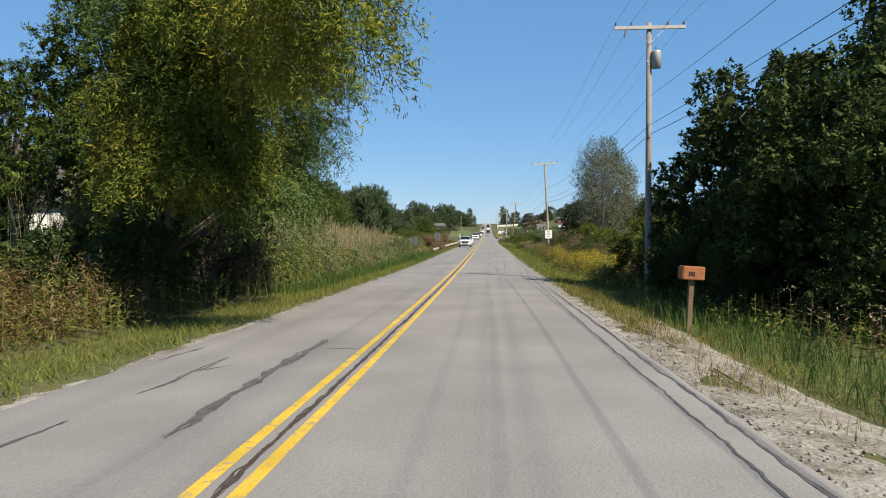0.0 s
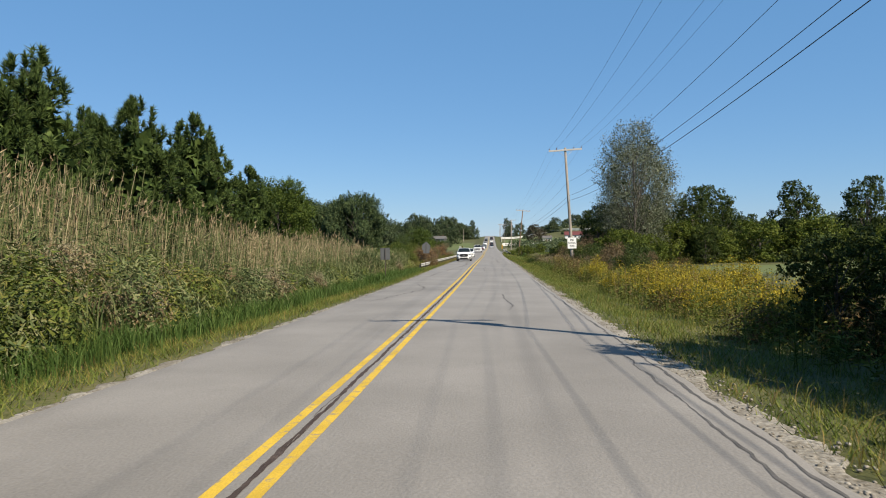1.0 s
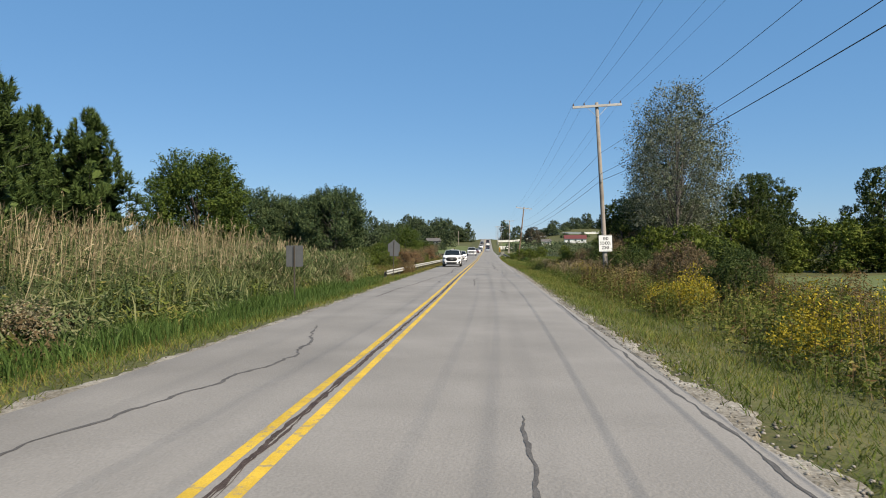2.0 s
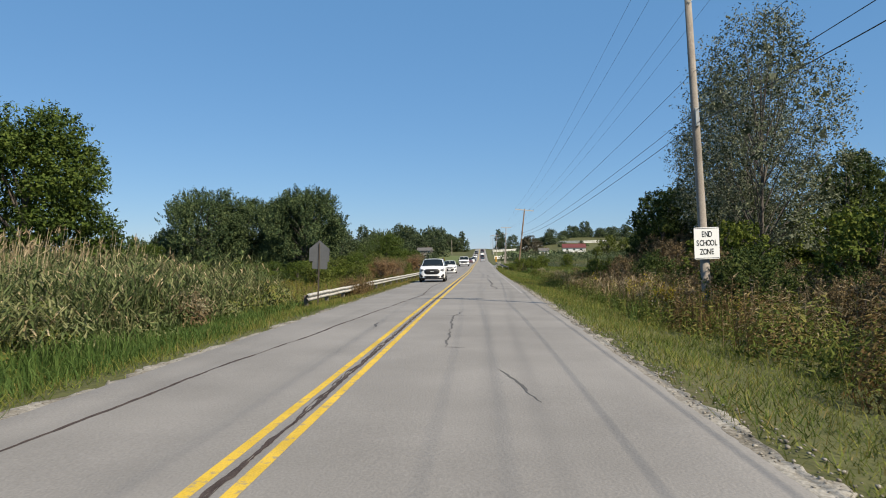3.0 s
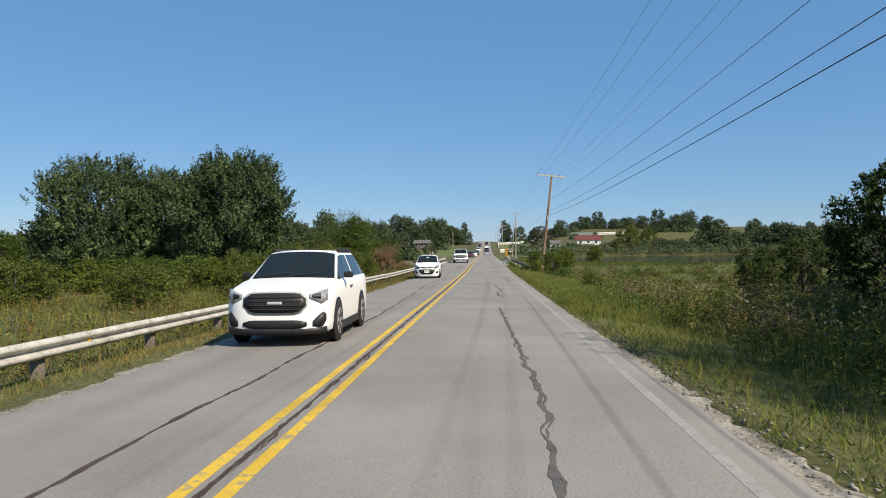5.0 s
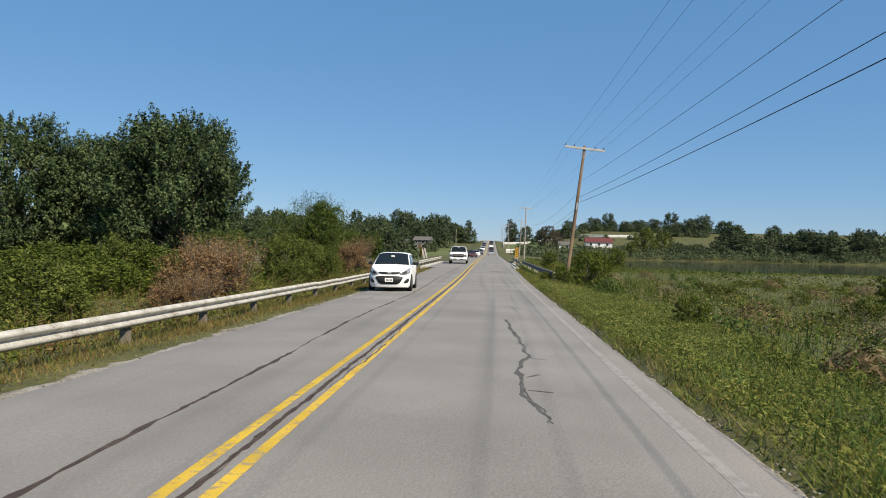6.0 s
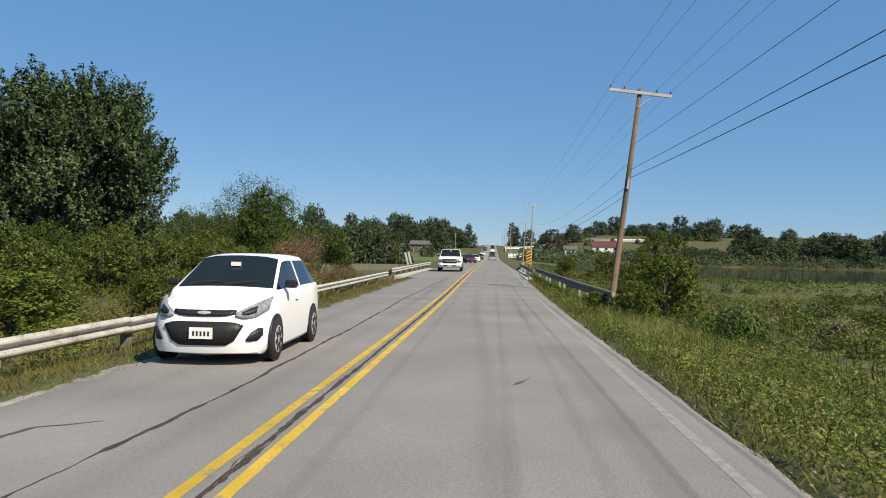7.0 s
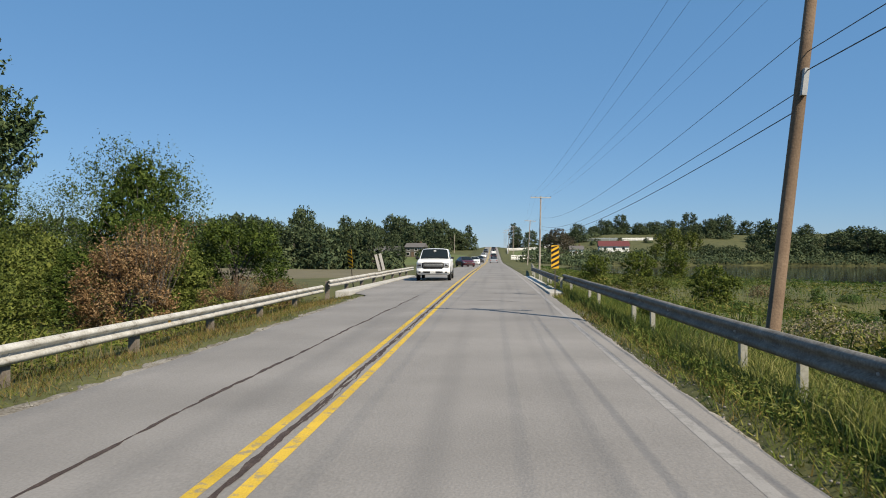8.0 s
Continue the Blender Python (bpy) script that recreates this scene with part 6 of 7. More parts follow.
def cyl(r0, r1, z0, z1, n=12, x=0.0, y=0.0):
    return quick_mesh("cyl", *tubes([[(x, y, z0, r0), (x, y, (z0 + z1) / 2, (r0 + r1) / 2), (x, y, z1, r1)]], n), smooth=True)


def utility_pole(x, y, top, lean_x, lean_y, mat, label, transformer=False, arm=1.45):
    z = float(land_z(x, y))
    tall = top - z
    t = thing("utility_pole", pose(x, y, z) @ pose(0, 0, 0, -lean_y, lean_x, 0), label, "utility pole", "utility poles along the road")
    part("shaft", cyl(0.15, 0.1, -0.3, tall + 0.15), mat, t)
    part("crossarm", boxed(-arm, arm, -0.17, -0.07, tall - 0.14, tall, bevel=0.01), M_ARM, t, "silvery weathered wooden crossarm")
    for s in (-1, 1):
        part("brace", quick_mesh("brace", *tubes([[(0, -0.13, tall - 0.75, 0.012), (s * 0.62, -0.13, tall - 0.12, 0.012)]], 4)), M_GREYMETAL, t)
    for px in (-arm + 0.06, -0.75, 0.75, arm - 0.06):
        part("insulator", quick_mesh("insulator", *tubes([[(px, -0.12, tall, 0.02), (px, -0.12, tall + 0.05, 0.045), (px, -0.12, tall + 0.09, 0.03), (px, -0.12, tall + 0.13, 0.045), (px, -0.12, tall + 0.16, 0.02)]], 8), smooth=True), M_CERAMIC, t)
    part("bracket", boxed(-0.05, 0.05, -0.22, -0.1, tall - 4.6, tall - 4.05), M_GREYMETAL, t)
    if transformer:
        can = part("transformer", quick_mesh("can", *tubes([[(0.28, -0.08, tall - 1.75, 0.02), (0.28, -0.08, tall - 1.74, 0.19), (0.28, -0.08, tall - 1.1, 0.2), (0.28, -0.08, tall - 1.04, 0.19), (0.28, -0.08, tall - 1.0, 0.05)]], 16), smooth=True), M_GREYMETAL, t, "grey cylindrical transformer can")
        part("bushing", cyl(0.035, 0.025, tall - 1.02, tall - 0.82, 8, 0.28, -0.08), M_CERAMIC, can)
        part("hanger", boxed(-0.1, 0.25, -0.1, -0.06, tall - 1.5, tall - 1.4), M_GREYMETAL, t)
        part("cutout", quick_mesh("cutout", *tubes([[(-1.05, -0.2, tall - 0.5, 0.03), (-1.0, -0.2, tall - 0.15, 0.03)]], 6)), M_CERAMIC, t)
    return t


# x, y, top, lean sideways, lean onward
POLES = [(8.3, -24, 11.2, 0, 0, M_POLE, "grey weathered wooden utility pole with crossarm", False), (8.5, 31.5, 10.0, 0, 0, M_POLE, "grey wooden utility pole with a transformer can", True),
         (8.92, 85.0, 9.2, -2.9, 0, M_POLE, "grey wooden utility pole bearing a white sign", False), (7.5, 176, 7.9, 6.5, 0, M_POLE_BROWN, "leaning brown wooden utility pole beside a bush", False),
         (8.4, 264, 8.5, 1.0, 0, M_POLE, "grey wooden utility pole beyond the bridge", False), (10.5, 345, 9.2, 3.5, 0, M_POLE, "slightly leaning grey wooden utility pole", False),
         (9.0, 425, 11.0, 0, 0, M_POLE, "distant grey wooden utility pole", False), (9.0, 500, 13.0, 0, 0, M_POLE, "distant grey wooden utility pole", False), (9.0, 575, 15.0, 0, 0, M_POLE, "distant grey wooden utility pole", False), (9.0, 650, 16.6, 0, 0, M_POLE, "distant grey wooden utility pole", False)]
pole_m = []
for x, y, top, lx, ly, mat, label, tr in POLES:
    utility_pole(x, y, top, lx, ly, mat, label, tr)
    pole_m.append((pose(x, y, float(land_z(x, y))) @ pose(0, 0, 0, -ly, lx, 0), top - float(land_z(x, y))))
for (m0, t0), (m1, t1) in zip(pole_m, pole_m[1:]):
    for dx, dz, r, sag, lab in ((-1.39, 0.16, 0.005, 0.7, "thin bare power line between poles"), (-0.75, 0.16, 0.005, 0.75, "thin bare power line between poles"), (0.75, 0.16, 0.005, 0.7, "thin bare power line between poles"), (1.39, 0.16, 0.005, 0.75, "thin bare power line between poles"),
                             (0.0, -2.9, 0.008, 0.7, "thin neutral wire below the crossarms"), (0.0, -4.1, 0.01, 0.6, "thick black cable between poles"), (0.0, -4.5, 0.012, 0.65, "thick black cable between poles")):
        low = dz < -1
        up0, up1 = -0.35 if low and 175 < m0.translation.y < 177 else 0.0, 0.4 if low and 175 < m1.translation.y < 177 else 0.0
        sag += 0.6 if low and up0 else 0.0
        a, b = m0 @ Vector((dx, -0.12, t0 + dz + up0)), m1 @ Vector((dx, -0.12, t1 + dz + up1))
        o = a
        line = []
        for k in range(17):
            u = k / 16
            q = a.lerp(b, u) - Vector((0, 0, sag * 4 * u * (1 - u))) - o
            line.append((*q, r))
        w = part("power_line" if r < 0.009 else "cable", quick_mesh("wire", *tubes([line], 5), smooth=True), M_WIRE)
        w.location = o
        tagged(w, lab, "wire", "wires along the poles")
for x, y, z, tall in ((-17, 505, 3.0, 9.0), (-20, 470, 2.5, 8.5)):
    t = thing("utility_pole", pose(x, y, float(land_z(x, y))), "distant thin wooden pole on the lawn slope", "utility pole")
    part("shaft", cyl(0.16, 0.12, -0.3, tall), M_POLE, t)

# ---- guardrails ----
W_PROFILE = [(0.0, 0.155), (0.03, 0.15), (0.082, 0.105), (0.082, 0.06), (0.015, 0.02), (0.015, -0.02), (0.082, -0.06), (0.082, -0.105), (0.03, -0.15), (0.0, -0.155)]


def beam_mesh(length, flip, bend=0.0):
    """One W-shaped rail panel along y, its ribs towards the road."""
    n, rows = len(W_PROFILE), 5
    co = []
    for layer in (0, 1):
        for k in range(rows):
            u = k / (rows - 1)
            for d, z in W_PROFILE:
                dd = d - layer * 0.006
                co.append((flip * (dd - bend * u * u), u * length, z))
    q = []
    for layer in (0, 1):
        o = layer * n * rows
        for k in range(rows - 1):
            for j in range(n - 1):
                q.append((o + k * n + j, o + k * n + j + 1, o + (k + 1) * n + j + 1, o + (k + 1) * n + j))
    for k in range(rows - 1):
        for j in (0, n - 1):
            a, b = k * n + j, (k + 1) * n + j
            q.append((a, b, b + n * rows, a + n * rows))
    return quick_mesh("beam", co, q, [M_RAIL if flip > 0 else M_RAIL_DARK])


def guardrail(x, y0, panels, flip, high, label, sag=(), drift=0.0, y_step=3.81):
    t = thing("guardrail", pose(x, y0, float(road_z(y0))), label, "guardrail")
    me = beam_mesh(y_step + 0.15, flip)
    for k in range(panels):
        y = k * y_step
        z0, z1 = float(road_z(y0 + y) - road_z(y0)) + high, float(road_z(y0 + y + y_step) - road_z(y0)) + high
        if k in sag:
            z0 -= 0.025
        xx = drift * y
        b = part("beam", me, None, t)
        b.location = (xx, y, z0)
        b.rotation_euler = (math.atan2(z1 - z0, y_step), 0, -math.atan2(drift, 1) + 0.004 * ((k * 7) % 3 - 1))
        gz = float(land_z(x + xx, y0 + y)) - float(road_z(y0))
        wide, deep = (0.075, 0.09) if flip > 0 else (0.05, 0.055)
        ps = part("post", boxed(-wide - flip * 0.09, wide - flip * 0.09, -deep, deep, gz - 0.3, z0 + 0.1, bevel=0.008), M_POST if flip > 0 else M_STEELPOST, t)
        ps.location = (xx, y + 0.3, 0)
        if flip < 0 and k % 2:
            ps.location.y += y_step * 0.5
        part("bolt", quick_mesh("bolt", *tubes([[(flip * 0.01, 0, 0, 0.02), (flip * 0.035, 0, 0, 0.018)]], 6)), M_GREYMETAL, t, loc=(xx, y + 0.3, z0))
        if k % 4 == 2 and flip > 0:
            part("reflector", boxed(0.02, 0.03, -0.05, 0.05, -0.04, 0.06), M_REFLECT, t, "amber reflector tab", loc=(xx, y + 1.6, z0))
    return t


guardrail(-5.1, 90.4, 4, 1, 0.18, "bleached W-beam guardrail starting beside the school sign", (0, 1, 2))
guardrail(-5.12, 105.7, 22, 1, 0.21, "long bleached W-beam guardrail on stub posts", (5, 12, 13))
guardrail(-4.85, 189.6, 8, 1, 0.42, "bleached W-beam guardrail along the bridge", (3,))
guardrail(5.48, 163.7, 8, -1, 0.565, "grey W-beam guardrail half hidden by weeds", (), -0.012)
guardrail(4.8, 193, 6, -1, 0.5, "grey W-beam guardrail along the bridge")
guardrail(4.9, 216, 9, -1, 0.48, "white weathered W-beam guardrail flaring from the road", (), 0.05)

# ---- signs and mailbox ----


def lettering(body, size, mat, parent, x, z, y=-0.012, squeeze=1.0):
    cu = bpy.data.curves.new("legend", "FONT")
    cu.body, cu.size, cu.align_x, cu.align_y, cu.extrude = body, size, "CENTER", "CENTER", 0.001
    cu.offset = 0.004
    tmp = bpy.data.objects.new("legend", cu)
    me = bpy.data.meshes.new_from_object(tmp)
    bpy.data.objects.remove(tmp)
    ob = part("legend", me, mat, parent)
    ob.rotation_euler = (radians(90), 0, 0)
    ob.location = (x, y, z)
    ob.scale = (squeeze, 1, 1)
    return ob


def plate(points, thick=0.006):
    bm = bmesh.new()
    f = bm.faces.new([bm.verts.new((x, 0, z)) for x, z in points])
    r = bmesh.ops.extrude_face_region(bm, geom=[f])
    for v in r["geom"]:
        if isinstance(v, bmesh.types.BMVert):
            v.co.y += thick
    return bm


def rect(w, h, z=0.0, r=0.04):
    pts = []
    for cx, cz, a0 in ((w / 2 - r, z + h / 2 - r, 0), (-w / 2 + r, z + h / 2 - r, 90), (-w / 2 + r, z - h / 2 + r, 180), (w / 2 - r, z - h / 2 + r, 270)):
        for a in (0, 30, 60, 90):
            pts.append((cx + r * math.cos(radians(a0 + a)), cz + r * math.sin(radians(a0 + a))))
    return pts


s = thing("traffic_sign", pose(8.82, 84.78, 0.95, 0, -1.5, 4), "white metal school zone sign bolted to the pole", "sign")
part("plate", plate(rect(0.78, 0.98)), M_SIGNWHITE, s)
for w, z in (("END", 0.27), ("SCHOOL", 0.0), ("ZONE", -0.27)):
    for k, ch in enumerate(w):
        lettering(ch, 0.25, M_BLACK, s, (k - (len(w) - 1) / 2) * 0.113, z, -0.004, 0.66)
for a in (((-0.37, 0.45), (0.37, 0.465)), ((-0.37, -0.465), (0.37, -0.45))):
    part("border", boxed(a[0][0], a[1][0], -0.003, 0.0, a[0][1], a[1][1]), M_BLACK, s)

gz = float(land_z(-5.06, 67))
s = thing("traffic_sign", pose(-5.06, 67, gz, 0, 0, 2), "grey back of a rectangular road sign on a thin post", "sign")
part("post", boxed(-0.025, 0.025, 0.006, 0.04, -0.3, 2.12), M_SIGNPOST, s)
part("plate", plate(rect(0.61, 0.76, 1.75), 0.005), M_SIGNBACK, s, "bare grey aluminium sign plate", loc=(0, 0.05, 0))

gz = float(land_z(-4.6, 90.2))
s = thing("traffic_sign", pose(-4.6, 90.2, gz, 0, 2, 3), "grey back of a five-sided school sign on a thin post", "sign")
top = 1.3 - gz
part("post", boxed(-0.025, 0.025, -0.002, 0.03, -0.3, top - 0.12), M_SIGNPOST, s)
part("plate", plate([(-0.4, top - 0.84), (0.4, top - 0.84), (0.4, top - 0.34), (0.0, top), (-0.4, top - 0.34)], 0.005), M_SIGNBACK, s, "bare grey five-sided sign plate", loc=(0, 0.034, 0))
part("supplementary_plate", plate(rect(0.6, 0.3, top - 0.99), 0.005), M_SIGNBACK, s, "small grey plate below the sign", loc=(0.03, 0.034, 0))


def object_marker(x, y, zc, mirror, turn, lean=0):
    gz = float(land_z(x, y))
    t = thing("object_marker", pose(x, y, gz, 0, lean, turn), "yellow and black striped hazard panel at the bridge end", "sign", "hazard panels at the bridge")
    part("post", boxed(-0.02, 0.02, 0.0, 0.03, -0.3, zc - gz + 0.3), M_SIGNPOST, t)
    c = zc - gz
    part("plate", plate(rect(0.31, 0.92, c, 0.03)), M_MARK, t, "yellow panel", loc=(0, -0.008, 0))
    for k in range(5):
        z = c - 0.42 + k * 0.2
        bm = bmesh.new()
        w, hh, rise = 0.148, 0.1, 0.16 * mirror
        zs = [(-w, z - rise / 2), (w, z + rise / 2), (w, z + rise / 2 + hh), (-w, z - rise / 2 + hh)]
        zs = [(a, min(max(b, c - 0.455), c + 0.455)) for a, b in zs]
        if len({round(b, 4) for _, b in zs}) > 2:
            bm.faces.new([bm.verts.new((a, 0, b)) for a, b in zs])
            part("stripe", bm, M_BLACK, t, "black slanting stripe", loc=(0, -0.0125, 0))
    return t


object_marker(4.3, 189.6, -0.02, 1, 4)
object_marker(-5.05, 196, -0.12, -1, -38, -9)
t = thing("leaning_panel", pose(-6.1, 213, float(land_z(-6.1, 213)), 0, -14, 5), "leaning pale grey hazard panel seen from behind", "sign")
for dx in (-0.16, 0.16):
    part("board", boxed(dx - 0.1, dx + 0.1, -0.02, 0.02, 0.9, 2.15, bevel=0.01), M_ARM, t)
part("post", boxed(-0.03, 0.03, 0.02, 0.06, -0.3, 2.0), M_SIGNPOST, t)

gz = float(land_z(6.2, 17)) + 0.26
t = thing("mailbox", pose(6.2, 17, gz, 0, 3, 4), "rusty orange box mailbox on a wooden post", "mailbox")
part("post", boxed(-0.05, 0.05, -0.05, 0.05, -0.6, 0.92), M_POLE_BROWN, t)
body = part("body", boxed(-0.24, 0.24, -0.16, 0.16, 0.92, 1.21, bevel=0.025), M_RUST, t)
for k, dx in enumerate((-0.1, -0.05, 0.0)):
    part("marking", boxed(dx - 0.016, dx + 0.016, -0.166, -0.162, 1.0, 1.1), M_BLACK, body, "dark bar")
part("flap", boxed(-0.255, -0.235, -0.14, 0.14, 0.95, 1.18, bevel=0.005), M_RUST, t)

# ---- vehicles ----


def wheel(name, parent, x, y, r, w):
    ob = part(name, cyl_x(r, w), M_TYRE, parent, "", True, (x, y, r))
    ob.name = name
    rim = part("rim", cyl_x(r * 0.68, w * 0.5), M_RIM, ob, "silvery wheel rim", False, (math.copysign(w * 0.27, x), 0, 0))
    for k in range(7):
        a = 2 * math.pi * k / 7
        s = part("slot", boxed(-0.005, 0.005, -0.03, 0.03, r * 0.2, r * 0.56), M_BLACKPLASTIC, rim, "", False, (math.copysign(w * 0.252, x), 0, 0))
        s.rotation_euler = (a, 0, 0)
    return ob


def cyl_x(r, w):
    return quick_mesh("round", *tubes([[(-w / 2, 0, 0, r * 0.9), (-w / 2 * 0.8, 0, 0, r), (w / 2 * 0.8, 0, 0, r), (w / 2, 0, 0, r * 0.9)]], 24), smooth=True)


class Shape:
    """The skin of a car: a rounded nose, cross sections along its length, and a cabin."""

    def __init__(self, kind):
        # length, width, height, hood, belt, base of windscreen, front and end of roof, base of rear window, wheel
        self.L, W, self.H, self.hood, self.belt, self.cowl, self.rf, self.rr, self.end, self.rw = {
            "hatchback": (3.64, 1.62, 1.5, 0.86, 1.0, 0.86, 1.62, 3.1, 3.54, 0.3), "suv": (4.63, 1.86, 1.69, 1.02, 1.14, 1.32, 2.1, 4.0, 4.5, 0.37),
            "pickup": (5.8, 2.04, 1.95, 1.2, 1.3, 1.45, 2.1, 3.3, 3.66, 0.41), "sedan": (4.7, 1.82, 1.45, 0.8, 0.94, 1.25, 2.05, 3.3, 4.15, 0.32)}[kind]
        self.w = W / 2
        self.clear = {"pickup": 0.34, "suv": 0.2, "hatchback": 0.125}.get(kind, 0.17)
        self.bow = {"pickup": 0.16, "suv": 0.3}.get(kind, 0.42)
        self.back = {"pickup": 0.05, "suv": 0.12}.get(kind, 0.26)

    def nose(self, x, z):
        """How far behind the foremost point the skin lies at x and z."""
        q = min(1.0, abs(x) / self.w)
        u = (z - 0.5) / max(0.2, self.hood - 0.5)
        return self.bow * (0.3 * q ** 2 + 0.7 * q ** 6) + self.back * (max(0.0, u) ** 2) + 0.06 * max(0.0, (0.36 - z) / 0.25) ** 2

    def half(self, zb, belt, top, wide, roof, glass):
        """Half a section from sill to middle of roof; glass: its share of cabin."""
        w = self.w * wide
        low = [(0.0, zb), (0.88 * w, zb), (0.97 * w, zb + 0.06), (w, zb + 0.25 * (belt - zb)), (w * 1.005, zb + 0.6 * (belt - zb)), (0.985 * w, belt - 0.07), (0.945 * w, belt)]
        flat = [(0.915 * w, belt + 0.012), (0.86 * w, belt + 0.02), (0.6 * w, belt + 0.032), (0.3 * w, belt + 0.04), (0.0, belt + 0.043)]
        r = self.w * roof
        cab = [(r, top - 0.1), (r * 0.93, top - 0.045), (r * 0.62, top - 0.01), (r * 0.3, top), (0.0, top + 0.004)]
        return low + [(a[0] + (b[0] - a[0]) * glass, a[1] + (b[1] - a[1]) * glass) for a, b in zip(flat, cab)]

    def rows(self, kind):
        c, b, h, w = self.clear, self.belt, self.hood, 1.0
        tw = 0.8 if kind == "pickup" else 0.755
        split = self.rf + (self.rr - self.rf) * (0.4 if kind != "pickup" else 0.45)
        R = [(0.0, c + 0.04, h * 0.9, 0.955, 0), (0.06, c + 0.01, h * 0.955, 0.975, 0), (0.2, c, h * 0.985, 0.99, 0), (0.5, c, h + 0.01, 1.0, 0), (self.cowl * 0.75, c, h + (b - h) * 0.55, 1.0, 0), (self.cowl, c, b - 0.02, 1.0, 0),
             (self.rf, c, b, 1.0, 0.97), (self.rf + 0.25, c, b, 1.0, 1), (split, c, b, 1.0, 1), (split + 0.09, c, b, 1.0, 1), (self.rr - 0.12, c, b + 0.01, 1.0, 1), (self.rr, c, b + 0.01, 1.0, 0.96), (self.end, c, b + 0.01, 0.985, 0.0)]
        if self.L - self.end > 0.3:
            R += [(self.end + 0.3, c, b - 0.01, 0.985, 0), (self.L - 0.2, c, b - 0.02, 0.97, 0)]
        R += [(self.L - 0.05, c + 0.03, b - 0.04, 0.95, 0), (self.L, c + 0.1, b - 0.12, 0.9, 0)]
        return [(y, self.half(zb, belt, self.H - 0.02 * (g < 0.99), wide, tw, g)) for y, zb, belt, wide, g in R]


def car_skin(kind, paint, t):
    """Builds body, windscreen and windows as panels of one skin."""
    s = Shape(kind)
    rows = s.rows(kind)
    names = ["body", "windscreen", "rear_window", "side_window_a", "side_window_b"]
    bms = {k: bmesh.new() for k in names}
    grid = []
    for y, half in rows:
        fade = 1 - float(step(0.0, 1.0, y))
        pts = [(x, y + fade * s.nose(x, z), z) for x, z in half]
        grid.append(pts)
    made = {k: {} for k in names}

    def vert(k, p):
        key = tuple(round(c, 5) for c in p)
        if key not in made[k]:
            made[k][key] = bms[k].verts.new(p)
        return made[k][key]

    def face(k, pts):
        vs = []
        for p in pts:
            v = vert(k, p)
            if v not in vs:
                vs.append(v)
        if len(vs) > 2:
            try:
                bms[k].faces.new(vs)
            except ValueError:
                pass

    ci, ri = next(i for i, r in enumerate(rows) if r[0] == s.cowl), next(i for i, r in enumerate(rows) if r[0] == s.rr)
    for i in range(len(rows) - 1):
        for j in range(len(rows[0][1]) - 1):
            k = "body"
            if i == ci and j >= 8:
                k = "windscreen"
            elif i == ri and 8 <= j:
                k = "rear_window"
            elif j == 6 and ci <= i <= ri and i != ci + 3:
                k = "side_window_a" if i < ci + 3 else "side_window_b"
            a, b, c, d = grid[i][j], grid[i][j + 1], grid[i + 1][j + 1], grid[i + 1][j]
            if k == "body" or not k.startswith("side"):
                for m in (1, -1):
                    face(k, [(m * p[0], p[1], p[2]) for p in (a, b, c, d)])
            else:
                face(k, [a, b, c, d])
    # rounded front and back
    for i, sign in ((0, 1), (len(rows) - 1, 0)):
        half, y0 = rows[i][1], rows[i][0]
        fr = [q / 6 for q in range(-6, 7)]
        for j in range(len(half) - 1):
            for q in range(12):
                quad = [(half[j][0] * fr[q], half[j][1]), (half[j][0] * fr[q + 1], half[j][1]), (half[j + 1][0] * fr[q + 1], half[j + 1][1]), (half[j + 1][0] * fr[q], half[j + 1][1])]
                face("body", [(x, y0 + sign * s.nose(x, z), z) for x, z in quad])
    body = part("body", bms["body"], paint, t, "", True)
    body.data.set_sharp_from_angle(angle=radians(38))
    part("windscreen", bms["windscreen"], M_GLASS, t, "dark tinted windscreen", True)
    part("rear_window", bms["rear_window"], M_GLASS, t, "dark tinted window", True)
    for k in names[3:]:
        me = bpy.data.meshes.new("side_window")
        bms[k].to_mesh(me)
        bms[k].free()
        part("side_window", me, M_GLASS, t, "dark tinted window")
        other = me.copy()
        other.transform(Matrix.Scale(-1, 4, (1, 0, 0)))
        other.flip_normals()
        part("side_window", other, M_GLASS, t, "dark tinted window")
    return s


def on_nose(s, outline, lift=0.012, deep=0.05, cols=10):
    """A piece following the nose; outline: (x, bottom, top) places from one side to the other."""
    xs_ = np.linspace(outline[0][0], outline[-1][0], cols + 1)
    lo = np.interp(xs_, [o[0] for o in outline], [o[1] for o in outline])
    hi = np.interp(xs_, [o[0] for o in outline], [o[2] for o in outline])
    co, q = [], []
    for x, a, b in zip(xs_, lo, hi):
        for u in (0, 0.5, 1):
            z = a + (b - a) * u
            co.append((x, s.nose(x, z) - lift, z))
        for u in (0, 0.5, 1):
            z = a + (b - a) * u
            co.append((x * 0.985, s.nose(x, z) + deep, z))
    for k in range(cols):
        i = 6 * k
        q += [(i, i + 6, i + 7, i + 1), (i + 1, i + 7, i + 8, i + 2), (i + 3, i + 4, i + 10, i + 9), (i + 4, i + 5, i + 11, i + 10), (i, i + 3, i + 9, i + 6), (i + 2, i + 8, i + 11, i + 5)]
    e = 6 * cols
    q += [(0, 1, 4, 3), (1, 2, 5, 4), (e, e + 3, e + 4, e + 1), (e + 1, e + 4, e + 5, e + 2)]
    return quick_mesh("nose_piece", co, q)


def mirrored(outline):
    return [(-x, a, b) for x, a, b in outline[::-1]]


def both(half):
    """A whole outline from its right half, which begins at the middle."""
    return mirrored(half)[:-1] + half


